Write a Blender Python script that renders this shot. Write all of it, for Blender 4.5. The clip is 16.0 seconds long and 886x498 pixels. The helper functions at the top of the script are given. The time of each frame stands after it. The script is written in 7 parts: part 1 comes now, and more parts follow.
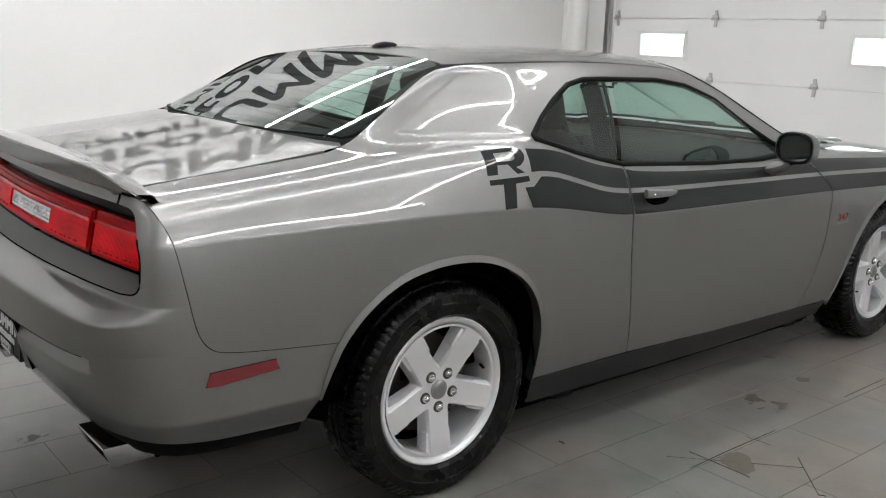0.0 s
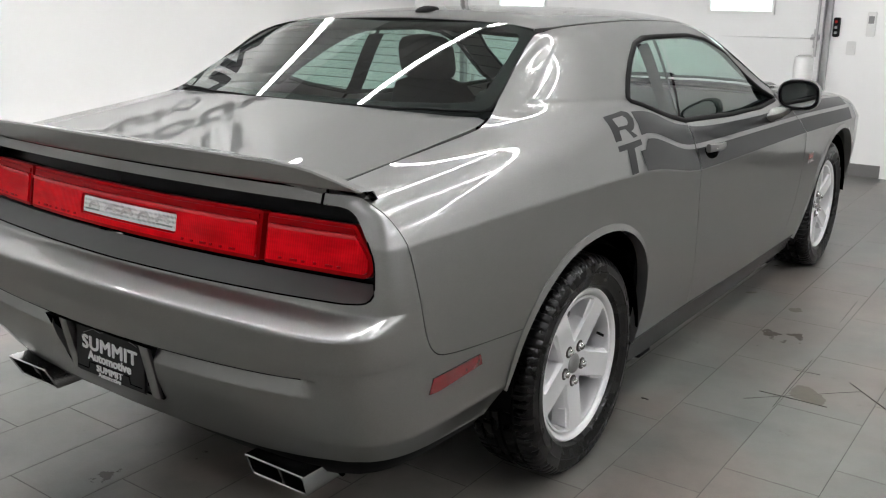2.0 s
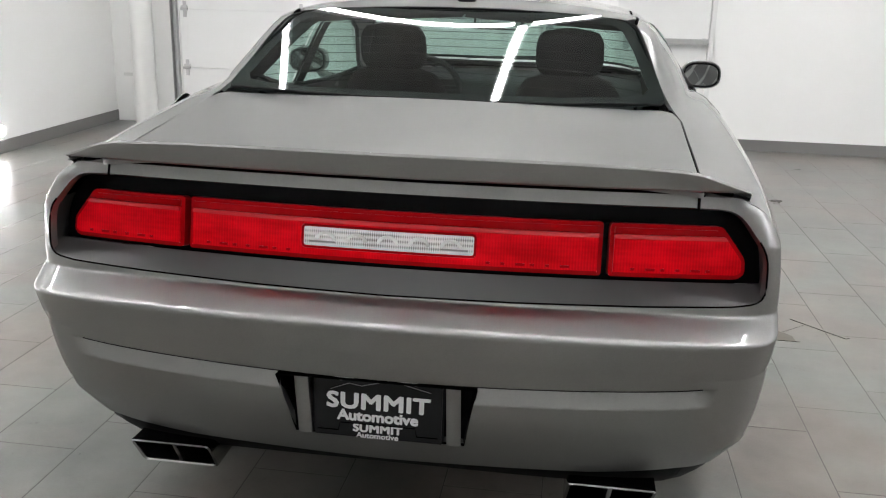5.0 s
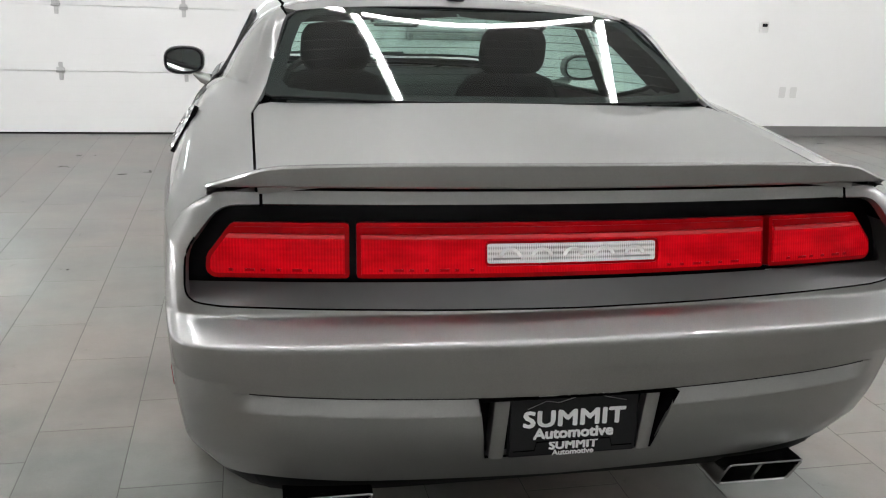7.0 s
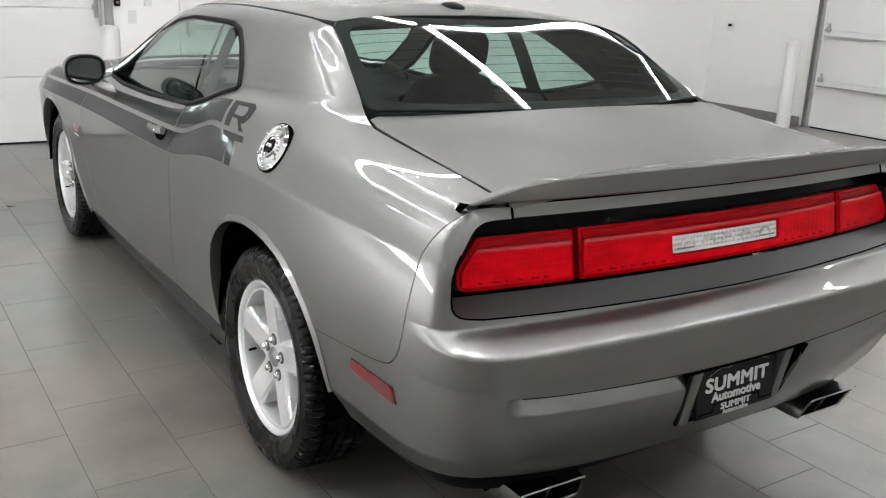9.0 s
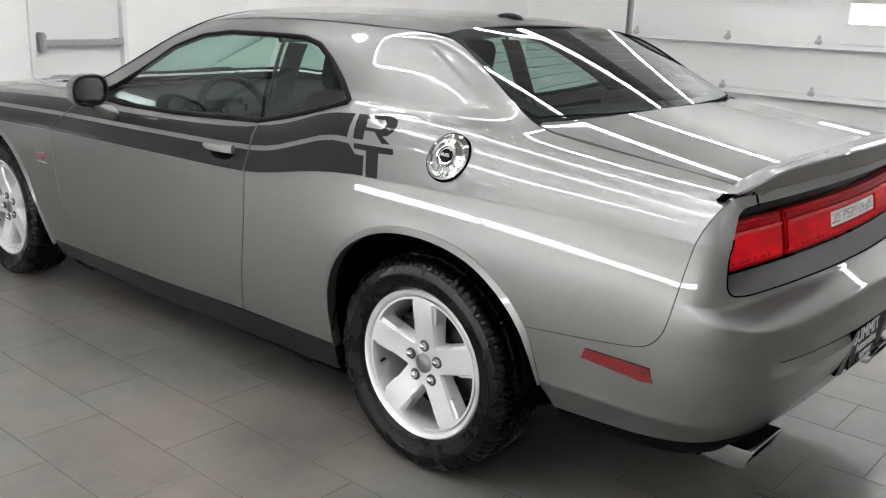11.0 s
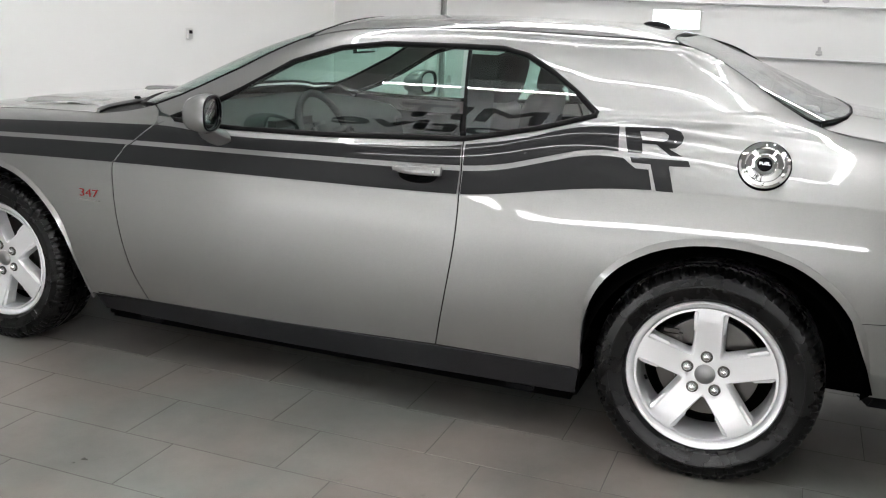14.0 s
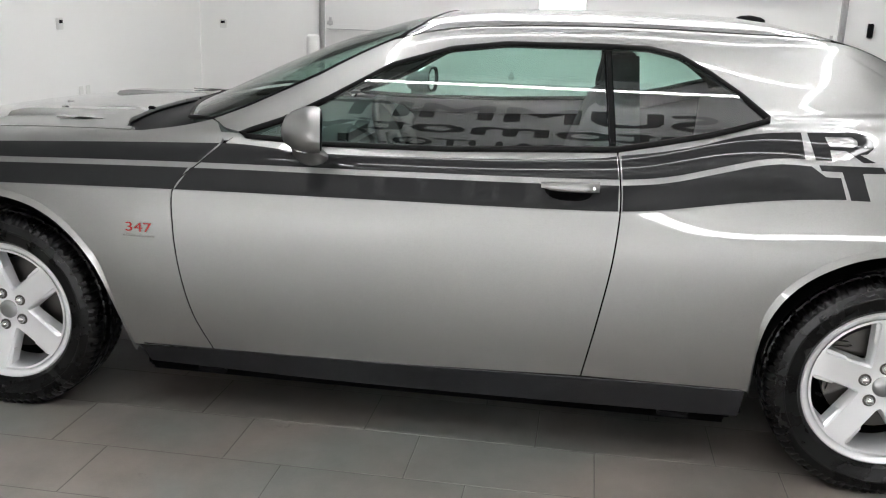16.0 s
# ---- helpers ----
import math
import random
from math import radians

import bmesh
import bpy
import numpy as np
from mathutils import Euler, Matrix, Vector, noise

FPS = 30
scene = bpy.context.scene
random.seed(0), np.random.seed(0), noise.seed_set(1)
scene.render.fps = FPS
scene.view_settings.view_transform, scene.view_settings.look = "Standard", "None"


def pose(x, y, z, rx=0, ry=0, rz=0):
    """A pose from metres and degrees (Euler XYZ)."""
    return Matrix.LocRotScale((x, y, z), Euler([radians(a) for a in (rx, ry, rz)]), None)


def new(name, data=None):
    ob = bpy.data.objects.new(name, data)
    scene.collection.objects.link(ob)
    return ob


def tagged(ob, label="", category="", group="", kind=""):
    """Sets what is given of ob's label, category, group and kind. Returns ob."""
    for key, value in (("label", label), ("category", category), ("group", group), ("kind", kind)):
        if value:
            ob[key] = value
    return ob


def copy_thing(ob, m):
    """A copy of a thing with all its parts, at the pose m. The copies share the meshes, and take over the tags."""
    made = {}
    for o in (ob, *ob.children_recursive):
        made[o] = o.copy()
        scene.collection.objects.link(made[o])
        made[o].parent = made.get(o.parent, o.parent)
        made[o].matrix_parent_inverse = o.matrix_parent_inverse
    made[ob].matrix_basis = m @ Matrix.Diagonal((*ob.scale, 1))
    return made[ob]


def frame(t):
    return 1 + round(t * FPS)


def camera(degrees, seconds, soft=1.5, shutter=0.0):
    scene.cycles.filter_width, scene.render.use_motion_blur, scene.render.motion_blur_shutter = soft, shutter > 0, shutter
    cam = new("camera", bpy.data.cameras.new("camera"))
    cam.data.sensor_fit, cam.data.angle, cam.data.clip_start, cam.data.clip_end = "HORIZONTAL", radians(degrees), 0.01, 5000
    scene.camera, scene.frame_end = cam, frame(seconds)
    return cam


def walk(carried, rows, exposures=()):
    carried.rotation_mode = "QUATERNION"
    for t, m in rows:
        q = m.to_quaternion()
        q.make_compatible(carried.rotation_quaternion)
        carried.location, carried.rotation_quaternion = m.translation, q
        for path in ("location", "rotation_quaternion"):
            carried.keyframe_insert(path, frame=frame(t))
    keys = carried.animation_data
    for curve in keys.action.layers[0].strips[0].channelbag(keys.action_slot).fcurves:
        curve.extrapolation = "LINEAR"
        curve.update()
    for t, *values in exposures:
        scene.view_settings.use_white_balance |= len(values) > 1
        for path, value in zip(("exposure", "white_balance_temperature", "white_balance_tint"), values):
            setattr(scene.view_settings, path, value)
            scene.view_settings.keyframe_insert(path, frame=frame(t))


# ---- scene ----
cam = camera(51.75, 16.0, 1.15)
PATH = [
    (0.0, pose(3.025, -1.790, 1.468, 77.00, -1.99, 50.77)),
    (0.5, pose(2.801, -1.965, 1.451, 76.31, -0.40, 47.10)),
    (1.0, pose(2.553, -2.103, 1.449, 75.84, -0.27, 43.40)),
    (1.5, pose(2.348, -2.266, 1.449, 75.25, -0.36, 39.87)),
    (2.0, pose(2.119, -2.456, 1.482, 74.52, -0.39, 35.80)),
    (2.5, pose(1.842, -2.593, 1.470, 74.39, -0.61, 31.97)),
    (3.0, pose(1.570, -2.726, 1.495, 74.06, -1.05, 28.06)),
    (3.5, pose(1.289, -2.880, 1.495, 74.09, -1.21, 23.84)),
    (4.0, pose(1.021, -3.007, 1.508, 73.95, -1.22, 19.21)),
    (6.3, pose(-0.325, -2.947, 1.479, 73.51, -1.97, -4.56)),
    (6.5, pose(-0.423, -2.921, 1.482, 73.55, -2.03, -6.31)),
    (7.0, pose(-0.728, -2.888, 1.497, 73.51, -2.16, -11.86)),
    (7.5, pose(-1.020, -2.859, 1.518, 73.53, -2.84, -17.46)),
    (8.0, pose(-1.302, -2.752, 1.510, 73.56, -2.28, -22.72)),
    (8.5, pose(-1.592, -2.644, 1.530, 73.43, -2.39, -27.60)),
    (9.0, pose(-1.922, -2.521, 1.527, 73.52, -2.55, -32.83)),
    (9.2, pose(-2.036, -2.463, 1.528, 73.64, -2.57, -34.86)),
    (11.3, pose(-3.056, -1.690, 1.496, 74.58, -2.06, -50.97)),
    (11.5, pose(-3.129, -1.593, 1.507, 74.58, -2.09, -52.38)),
    (12.0, pose(-3.281, -1.345, 1.504, 74.83, -2.21, -55.70)),
    (12.5, pose(-3.488, -1.063, 1.513, 74.99, -2.23, -59.10)),
    (13.0, pose(-3.619, -0.779, 1.484, 75.27, -2.03, -62.05)),
    (13.5, pose(-3.678, -0.455, 1.467, 75.38, -2.15, -65.75)),
    (14.0, pose(-3.752, -0.180, 1.445, 75.55, -2.08, -68.60)),
    (14.5, pose(-3.802, 0.078, 1.444, 75.73, -2.09, -71.81)),
    (15.0, pose(-3.775, 0.367, 1.417, 75.73, -1.98, -74.65)),
    (15.5, pose(-3.725, 0.642, 1.418, 75.55, -1.71, -77.51)),
    (16.0, pose(-3.678, 0.970, 1.456, 74.88, -1.90, -80.93)),
]
walk(cam, PATH, [(0.0, 0.32), (1.0, 0.38), (2.5, 0.52), (4.0, 0.62), (6.3, 0.74), (8.0, 0.78), (9.2, 0.6), (11.4, 0.52), (16.0, 0.58)])

# world: a dim neutral surround, the room is closed
world = bpy.data.worlds.new("world")
world.use_nodes = True
world.node_tree.nodes["Background"].inputs[0].default_value = (0.6, 0.65, 0.7, 1)
world.node_tree.nodes["Background"].inputs[1].default_value = 0.3
scene.world = world
STRIP_POWER = 30.0


# ---- materials ----
def material(name, color=(0.5, 0.5, 0.5), rough=0.5, metal=0.0, coat=0.0, coat_rough=0.03, bump=0.0, bump_scale=200.0,
             vary=0.0, vary_scale=3.0, spec=0.5, emit=0.0, rough_vary=0.0):
    m = bpy.data.materials.new(name)
    m.use_nodes = True
    nt = m.node_tree
    b = nt.nodes["Principled BSDF"]
    b.inputs["Base Color"].default_value = (*color, 1)
    b.inputs["Roughness"].default_value = rough
    b.inputs["Metallic"].default_value = metal
    b.inputs["Coat Weight"].default_value = coat
    b.inputs["Coat Roughness"].default_value = coat_rough
    b.inputs["Specular IOR Level"].default_value = spec
    if emit:
        b.inputs["Emission Color"].default_value = (*color, 1)
        b.inputs["Emission Strength"].default_value = emit
    co = nt.nodes.new("ShaderNodeTexCoord")
    if vary or rough_vary:
        n = nt.nodes.new("ShaderNodeTexNoise")
        n.inputs["Scale"].default_value = vary_scale
        n.inputs["Detail"].default_value = 8
        nt.links.new(co.outputs["Object"], n.inputs["Vector"])
        if vary:
            mix = nt.nodes.new("ShaderNodeMix")
            mix.data_type = "RGBA"
            mix.inputs[6].default_value = (*[c * (1 - vary) for c in color], 1)
            mix.inputs[7].default_value = (*[min(1, c * (1 + vary)) for c in color], 1)
            nt.links.new(n.outputs["Fac"], mix.inputs[0])
            nt.links.new(mix.outputs[2], b.inputs["Base Color"])
        if rough_vary:
            r = nt.nodes.new("ShaderNodeMapRange")
            r.inputs[3].default_value = max(0, rough - rough_vary)
            r.inputs[4].default_value = min(1, rough + rough_vary)
            nt.links.new(n.outputs["Fac"], r.inputs[0])
            nt.links.new(r.outputs[0], b.inputs["Roughness"])
    if bump:
        n2 = nt.nodes.new("ShaderNodeTexNoise")
        n2.inputs["Scale"].default_value = bump_scale
        n2.inputs["Detail"].default_value = 4
        nt.links.new(co.outputs["Object"], n2.inputs["Vector"])
        bp = nt.nodes.new("ShaderNodeBump")
        bp.inputs["Strength"].default_value = bump
        bp.inputs["Distance"].default_value = 0.002
        nt.links.new(n2.outputs["Fac"], bp.inputs["Height"])
        nt.links.new(bp.outputs[0], b.inputs["Normal"])
    return m


def paint_material():
    """Grey metallic paint: flakes under a clear coat."""
    m = material("grey_metallic_paint", (0.24, 0.239, 0.236), 0.4, 0.88, 1.0, 0.0)
    nt = m.node_tree
    b = nt.nodes["Principled BSDF"]
    co = nt.nodes.new("ShaderNodeTexCoord")
    v = nt.nodes.new("ShaderNodeTexVoronoi")
    v.inputs["Scale"].default_value = 900
    nt.links.new(co.outputs["Object"], v.inputs["Vector"])
    mix = nt.nodes.new("ShaderNodeMix")
    mix.data_type = "RGBA"
    mix.inputs[6].default_value = (0.245, 0.243, 0.24, 1)
    mix.inputs[7].default_value = (0.3, 0.298, 0.294, 1)
    b.inputs["Specular Tint"].default_value = (0.14, 0.14, 0.14, 1)
    nt.links.new(v.outputs["Color"], mix.inputs[0])
    nt.links.new(mix.outputs[2], b.inputs["Base Color"])
    n = nt.nodes.new("ShaderNodeTexNoise")
    n.inputs["Scale"].default_value = 220
    nt.links.new(co.outputs["Object"], n.inputs["Vector"])
    bp = nt.nodes.new("ShaderNodeBump")
    bp.inputs["Strength"].default_value = 0.004
    bp.inputs["Distance"].default_value = 0.001
    nt.links.new(n.outputs["Fac"], bp.inputs["Height"])
    nt.links.new(bp.outputs[0], b.inputs["Coat Normal"])
    return m


def glass_material(name, tint, gloss_rough=0.0):
    m = bpy.data.materials.new(name)
    m.use_nodes = True
    nt = m.node_tree
    nt.nodes.clear()
    out = nt.nodes.new("ShaderNodeOutputMaterial")
    tr = nt.nodes.new("ShaderNodeBsdfTransparent")
    tr.inputs[0].default_value = (*tint, 1)
    gl = nt.nodes.new("ShaderNodeBsdfGlossy")
    gl.inputs["Roughness"].default_value = gloss_rough
    lw = nt.nodes.new("ShaderNodeLayerWeight")
    lw.inputs[0].default_value = 0.5
    pw = nt.nodes.new("ShaderNodeMath")
    pw.operation = "POWER"
    pw.inputs[1].default_value = 4.5
    nt.links.new(lw.outputs["Facing"], pw.inputs[0])
    fr = nt.nodes.new("ShaderNodeMath")
    fr.operation = "MULTIPLY_ADD"
    fr.inputs[1].default_value, fr.inputs[2].default_value = 0.88, 0.115
    nt.links.new(pw.outputs[0], fr.inputs[0])
    mx = nt.nodes.new("ShaderNodeMixShader")
    nt.links.new(fr.outputs[0], mx.inputs[0])
    nt.links.new(tr.outputs[0], mx.inputs[1])
    nt.links.new(gl.outputs[0], mx.inputs[2])
    nt.links.new(mx.outputs[0], out.inputs[0])
    return m


def lens_material(name, color, clear=False):
    """Ribbed lamp plastic: fine upright ribs broken into cells, under a smooth coat."""
    m = material(name, color, 0.3, 0.0, 0.03 if not clear else 0.5, 0.02, spec=0.04 if not clear else 0.5)
    nt = m.node_tree
    b = nt.nodes["Principled BSDF"]
    co = nt.nodes.new("ShaderNodeTexCoord")
    w = nt.nodes.new("ShaderNodeTexWave")
    w.bands_direction = "X"
    w.inputs["Scale"].default_value = 46 if not clear else 60
    nt.links.new(co.outputs["Object"], w.inputs["Vector"])
    w2 = nt.nodes.new("ShaderNodeTexWave")
    w2.bands_direction = "Z"
    w2.inputs["Scale"].default_value = 26
    nt.links.new(co.outputs["Object"], w2.inputs["Vector"])
    n = nt.nodes.new("ShaderNodeTexNoise")
    n.inputs["Scale"].default_value = 11
    n.inputs["Detail"].default_value = 3
    mp = nt.nodes.new("ShaderNodeMapping")
    mp.inputs["Scale"].default_value = (1.0, 1.0, 2.2)
    nt.links.new(co.outputs["Object"], mp.inputs[0])
    nt.links.new(mp.outputs[0], n.inputs["Vector"])
    add = nt.nodes.new("ShaderNodeMath")
    add.operation = "MULTIPLY_ADD"
    add.inputs[1].default_value = 0.16 if not clear else 0.45
    nt.links.new(w.outputs["Fac"], add.inputs[0])
    nt.links.new(n.outputs["Fac"], add.inputs[2])
    add2 = nt.nodes.new("ShaderNodeMath")
    add2.operation = "MULTIPLY_ADD"
    add2.inputs[1].default_value = 0.05 if not clear else 0.4
    nt.links.new(w2.outputs["Fac"], add2.inputs[0])
    nt.links.new(add.outputs[0], add2.inputs[2])
    ramp = nt.nodes.new("ShaderNodeValToRGB")
    e = ramp.color_ramp.elements
    e[0].position, e[1].position = 0.36, 0.8 if not clear else 1.15
    e[0].color = (*[c * (0.74 if not clear else 0.18) for c in color], 1)
    e[1].color = (*[min(1, c * 1.6) for c in color], 1)
    nt.links.new(add2.outputs[0], ramp.inputs[0])
    nt.links.new(ramp.outputs[0], b.inputs["Base Color"])
    bp = nt.nodes.new("ShaderNodeBump")
    bp.inputs["Strength"].default_value = 0.25
    bp.inputs["Distance"].default_value = 0.002
    nt.links.new(w.outputs["Fac"], bp.inputs["Height"])
    nt.links.new(bp.outputs[0], b.inputs["Normal"])
    return m


def tile_material():
    """Dark grey porcelain tile: each tile its own shade, cloudy, with scuffs."""
    m = material("grey_porcelain_tile", (0.15, 0.145, 0.14), 0.38)
    nt = m.node_tree
    b = nt.nodes["Principled BSDF"]
    geo = nt.nodes.new("ShaderNodeNewGeometry")
    oi = nt.nodes.new("ShaderNodeObjectInfo")
    add = nt.nodes.new("ShaderNodeMath")
    add.operation = "ADD"
    nt.links.new(geo.outputs["Random Per Island"], add.inputs[0])
    nt.links.new(oi.outputs["Random"], add.inputs[1])
    fr = nt.nodes.new("ShaderNodeMath")
    fr.operation = "FRACT"
    nt.links.new(add.outputs[0], fr.inputs[0])
    n = nt.nodes.new("ShaderNodeTexNoise")
    n.inputs["Scale"].default_value = 2.2
    n.inputs["Detail"].default_value = 9
    n.inputs["Roughness"].default_value = 0.62
    nt.links.new(geo.outputs["Position"], n.inputs["Vector"])
    n3 = nt.nodes.new("ShaderNodeTexNoise")
    n3.inputs["Scale"].default_value = 160
    n3.inputs["Detail"].default_value = 3
    nt.links.new(geo.outputs["Position"], n3.inputs["Vector"])
    ramp = nt.nodes.new("ShaderNodeValToRGB")
    ramp.color_ramp.elements[0].position, ramp.color_ramp.elements[1].position = 0.25, 0.8
    ramp.color_ramp.elements[0].color = (0.115, 0.112, 0.107, 1)
    ramp.color_ramp.elements[1].color = (0.245, 0.232, 0.22, 1)
    # brown cast and faint stains in broad patches
    n4 = nt.nodes.new("ShaderNodeTexNoise")
    n4.inputs["Scale"].default_value = 1.3
    n4.inputs["Detail"].default_value = 6
    n4.inputs["Distortion"].default_value = 0.8
    nt.links.new(geo.outputs["Position"], n4.inputs["Vector"])
    cast = nt.nodes.new("ShaderNodeValToRGB")
    cast.color_ramp.elements[0].position, cast.color_ramp.elements[1].position = 0.38, 0.62
    cast.color_ramp.elements[0].color = (0.93, 1.0, 0.97, 1)
    cast.color_ramp.elements[1].color = (1.08, 0.99, 0.93, 1)
    nt.links.new(n4.outputs["Fac"], cast.inputs[0])
    tint = nt.nodes.new("ShaderNodeMix")
    tint.data_type = "RGBA"
    tint.blend_type = "MULTIPLY"
    tint.inputs[0].default_value = 1.0
    # small dark scuffs
    n5 = nt.nodes.new("ShaderNodeTexNoise")
    n5.inputs["Scale"].default_value = 9.0
    n5.inputs["Detail"].default_value = 7
    n5.inputs["Roughness"].default_value = 0.7
    nt.links.new(geo.outputs["Position"], n5.inputs["Vector"])
    scuff = nt.nodes.new("ShaderNodeValToRGB")
    scuff.color_ramp.elements[0].position, scuff.color_ramp.elements[1].position = 0.27, 0.36
    scuff.color_ramp.elements[0].color = (0.55, 0.52, 0.5, 1)
    scuff.color_ramp.elements[1].color = (1, 1, 1, 1)
    nt.links.new(n5.outputs["Fac"], scuff.inputs[0])
    tint2 = nt.nodes.new("ShaderNodeMix")
    tint2.data_type = "RGBA"
    tint2.blend_type = "MULTIPLY"
    tint2.inputs[0].default_value = 1.0
    a2 = nt.nodes.new("ShaderNodeMath")
    a2.operation = "MULTIPLY_ADD"
    a2.inputs[1].default_value = 0.1
    nt.links.new(fr.outputs[0], a2.inputs[0])
    a3 = nt.nodes.new("ShaderNodeMath")
    a3.operation = "MULTIPLY_ADD"
    a3.inputs[1].default_value = 0.12
    nt.links.new(n3.outputs["Fac"], a3.inputs[0])
    sub = nt.nodes.new("ShaderNodeMath")
    sub.operation = "SUBTRACT"
    sub.inputs[1].default_value = 0.1
    nt.links.new(n.outputs["Fac"], sub.inputs[0])
    nt.links.new(sub.outputs[0], a3.inputs[2])
    nt.links.new(a3.outputs[0], a2.inputs[2])
    nt.links.new(a2.outputs[0], ramp.inputs[0])
    nt.links.new(ramp.outputs[0], tint.inputs[6])
    nt.links.new(cast.outputs[0], tint.inputs[7])
    nt.links.new(tint.outputs[2], tint2.inputs[6])
    nt.links.new(scuff.outputs[0], tint2.inputs[7])
    nt.links.new(tint2.outputs[2], b.inputs["Base Color"])
    r = nt.nodes.new("ShaderNodeMapRange")
    r.inputs[3].default_value, r.inputs[4].default_value = 0.24, 0.34
    nt.links.new(n.outputs["Fac"], r.inputs[0])
    nt.links.new(r.outputs[0], b.inputs["Roughness"])
    bp = nt.nodes.new("ShaderNodeBump")
    bp.inputs["Strength"].default_value = 0.12
    bp.inputs["Distance"].default_value = 0.002
    nt.links.new(n3.outputs["Fac"], bp.inputs["Height"])
    nt.links.new(bp.outputs[0], b.inputs["Normal"])
    return m


PAINT = paint_material()
STRIPE = material("charcoal_stripe_vinyl", (0.0095, 0.0098, 0.0105), 0.5, 0.0, 0.4, 0.02, spec=0.12, vary=0.08, vary_scale=6)
BLACK = material("black_plastic", (0.005, 0.005, 0.0055), 0.5, bump=0.1, spec=0.05)
GLOSSBLACK = material("gloss_black", (0.005, 0.005, 0.006), 0.2, 0, 0.0, spec=0.06)
# matt black of the underbody, also used where shade is painted in
DARK = material("underbody_and_shade_black", (0.002, 0.002, 0.002), 0.9, spec=0.0)
ROCKER = material("charcoal_rocker_plastic", (0.010, 0.0103, 0.012), 0.26, 0.0, 0.0, 0.2, spec=0.42, bump=0.05)
RUBBER = material("tyre_rubber", (0.0025, 0.0025, 0.0026), 0.28, bump=0.18, bump_scale=120, vary=0.35, vary_scale=14, spec=0.26, rough_vary=0.12)
SEAL = material("black_rubber_seal", (0.006, 0.006, 0.006), 0.5, spec=0.08)
CHROME = material("chrome", (0.78, 0.78, 0.78), 0.06, 1.0)
# body paint darkened for the shade on the ledge below the lamps
RECESS = material("shaded_satin_recess", (0.14, 0.14, 0.14), 0.48, 0.7, 0.0, 0.15, spec=0.3)
STEEL = material("polished_steel_tip", (0.5, 0.5, 0.5), 0.18, 1.0, rough_vary=0.06, vary_scale=20)
RIM = material("silver_wheel_paint", (0.8, 0.8, 0.81), 0.36, 0.4, 0.6, 0.05, vary=0.04, vary_scale=12)
GREYCAP = material("grey_cap_metal", (0.33, 0.33, 0.33), 0.3, 0.9)
DISC = material("brake_disc_iron", (0.1, 0.095, 0.09), 0.4, 0.9)
RED = lens_material("red_lamp_lens", (0.9, 0.0015, 0.008))
REDSMOOTH = material("smooth_red_lens", (0.42, 0.0009, 0.004), 0.3, 0, 0.06, 0.02, spec=0.05, vary=0.2, vary_scale=20)
PINK = material("pale_red_bevel", (0.75, 0.03, 0.04), 0.25, 0, 0.15, 0.05)
CLEAR = lens_material("clear_lamp_lens", (0.7, 0.7, 0.7), True)
REDMARK = material("red_side_marker_plastic", (0.2, 0.008, 0.014), 0.2, 0, 1.0, vary=0.25, vary_scale=60)
GLASS = glass_material("green_tinted_car_glass", (0.70, 0.90, 0.83))
REARGLASS = glass_material("rear_car_glass", (0.70, 0.84, 0.79))
PANE = glass_material("clear_window_pane", (0.9, 0.93, 0.93))
MIRROR = material("mirror_glass", (0.75, 0.78, 0.77), 0.02, 1.0)
SEATCLOTH = material("dark_slate_seat_cloth", (0.010, 0.0105, 0.011), 0.85, bump=0.4, bump_scale=300, vary=0.2, vary_scale=20, spec=0.08)
LINER = material("grey_headliner_cloth", (0.035, 0.035, 0.034), 0.9, bump=0.2, bump_scale=300, spec=0.08)
TRIM = material("dark_interior_plastic", (0.007, 0.0073, 0.0076), 0.6, bump=0.2, bump_scale=250, spec=0.12)
WALLPAINT = material("white_wall_paint", (0.89, 0.89, 0.875), 0.55, bump=0.08, bump_scale=60, vary=0.025, vary_scale=0.8)
DOCKPAINT = material("white_steel_door_paint", (0.78, 0.78, 0.77), 0.42, bump=0.1, bump_scale=40, vary=0.03, vary_scale=1.5)
BASE = material("grey_rubber_skirting", (0.19, 0.185, 0.18), 0.5, bump=0.1, vary=0.06, vary_scale=5)
GALV = material("galvanised_steel", (0.5, 0.5, 0.5), 0.42, 0.9, vary=0.15, vary_scale=30)
WHITEPLASTIC = material("white_plastic", (0.75, 0.75, 0.73), 0.35)
GREYPLASTIC = material("grey_plastic", (0.25, 0.25, 0.25), 0.4)
MARK = material("dark_floor_dirt", (0.03, 0.026, 0.022), 0.7)
STAIN = material("brown_floor_stain", (0.105, 0.088, 0.07), 0.4, vary=0.3, vary_scale=25)
GROUT = material("dark_grout", (0.1, 0.096, 0.09), 0.9, bump=0.3, vary=0.2, vary_scale=8)
TILE = tile_material()
# white liner darkened to grey, so less bounce light reaches the car's top
CEILPAINT = material("dimmed_ceiling_paint", (0.34, 0.34, 0.33), 0.8, vary=0.03, vary_scale=1.0)
LEDLOW = material("led_wall_diffuser", (0.985, 0.985, 1.0), 0.5, emit=19.0)
LED = material("led_diffuser", (0.985, 0.985, 1.0), 0.5, emit=STRIP_POWER)
DAY = material("daylight_outside", (0.93, 1.0, 1.0), 0.9, emit=3.0)
LETTER = material("dark_vinyl_lettering", (0.02, 0.02, 0.022), 0.5)
WHITEINK = material("white_print", (0.8, 0.8, 0.8), 0.45)
REDINK = material("red_badge_enamel", (0.3, 0.012, 0.012), 0.25, 0, 0.6)
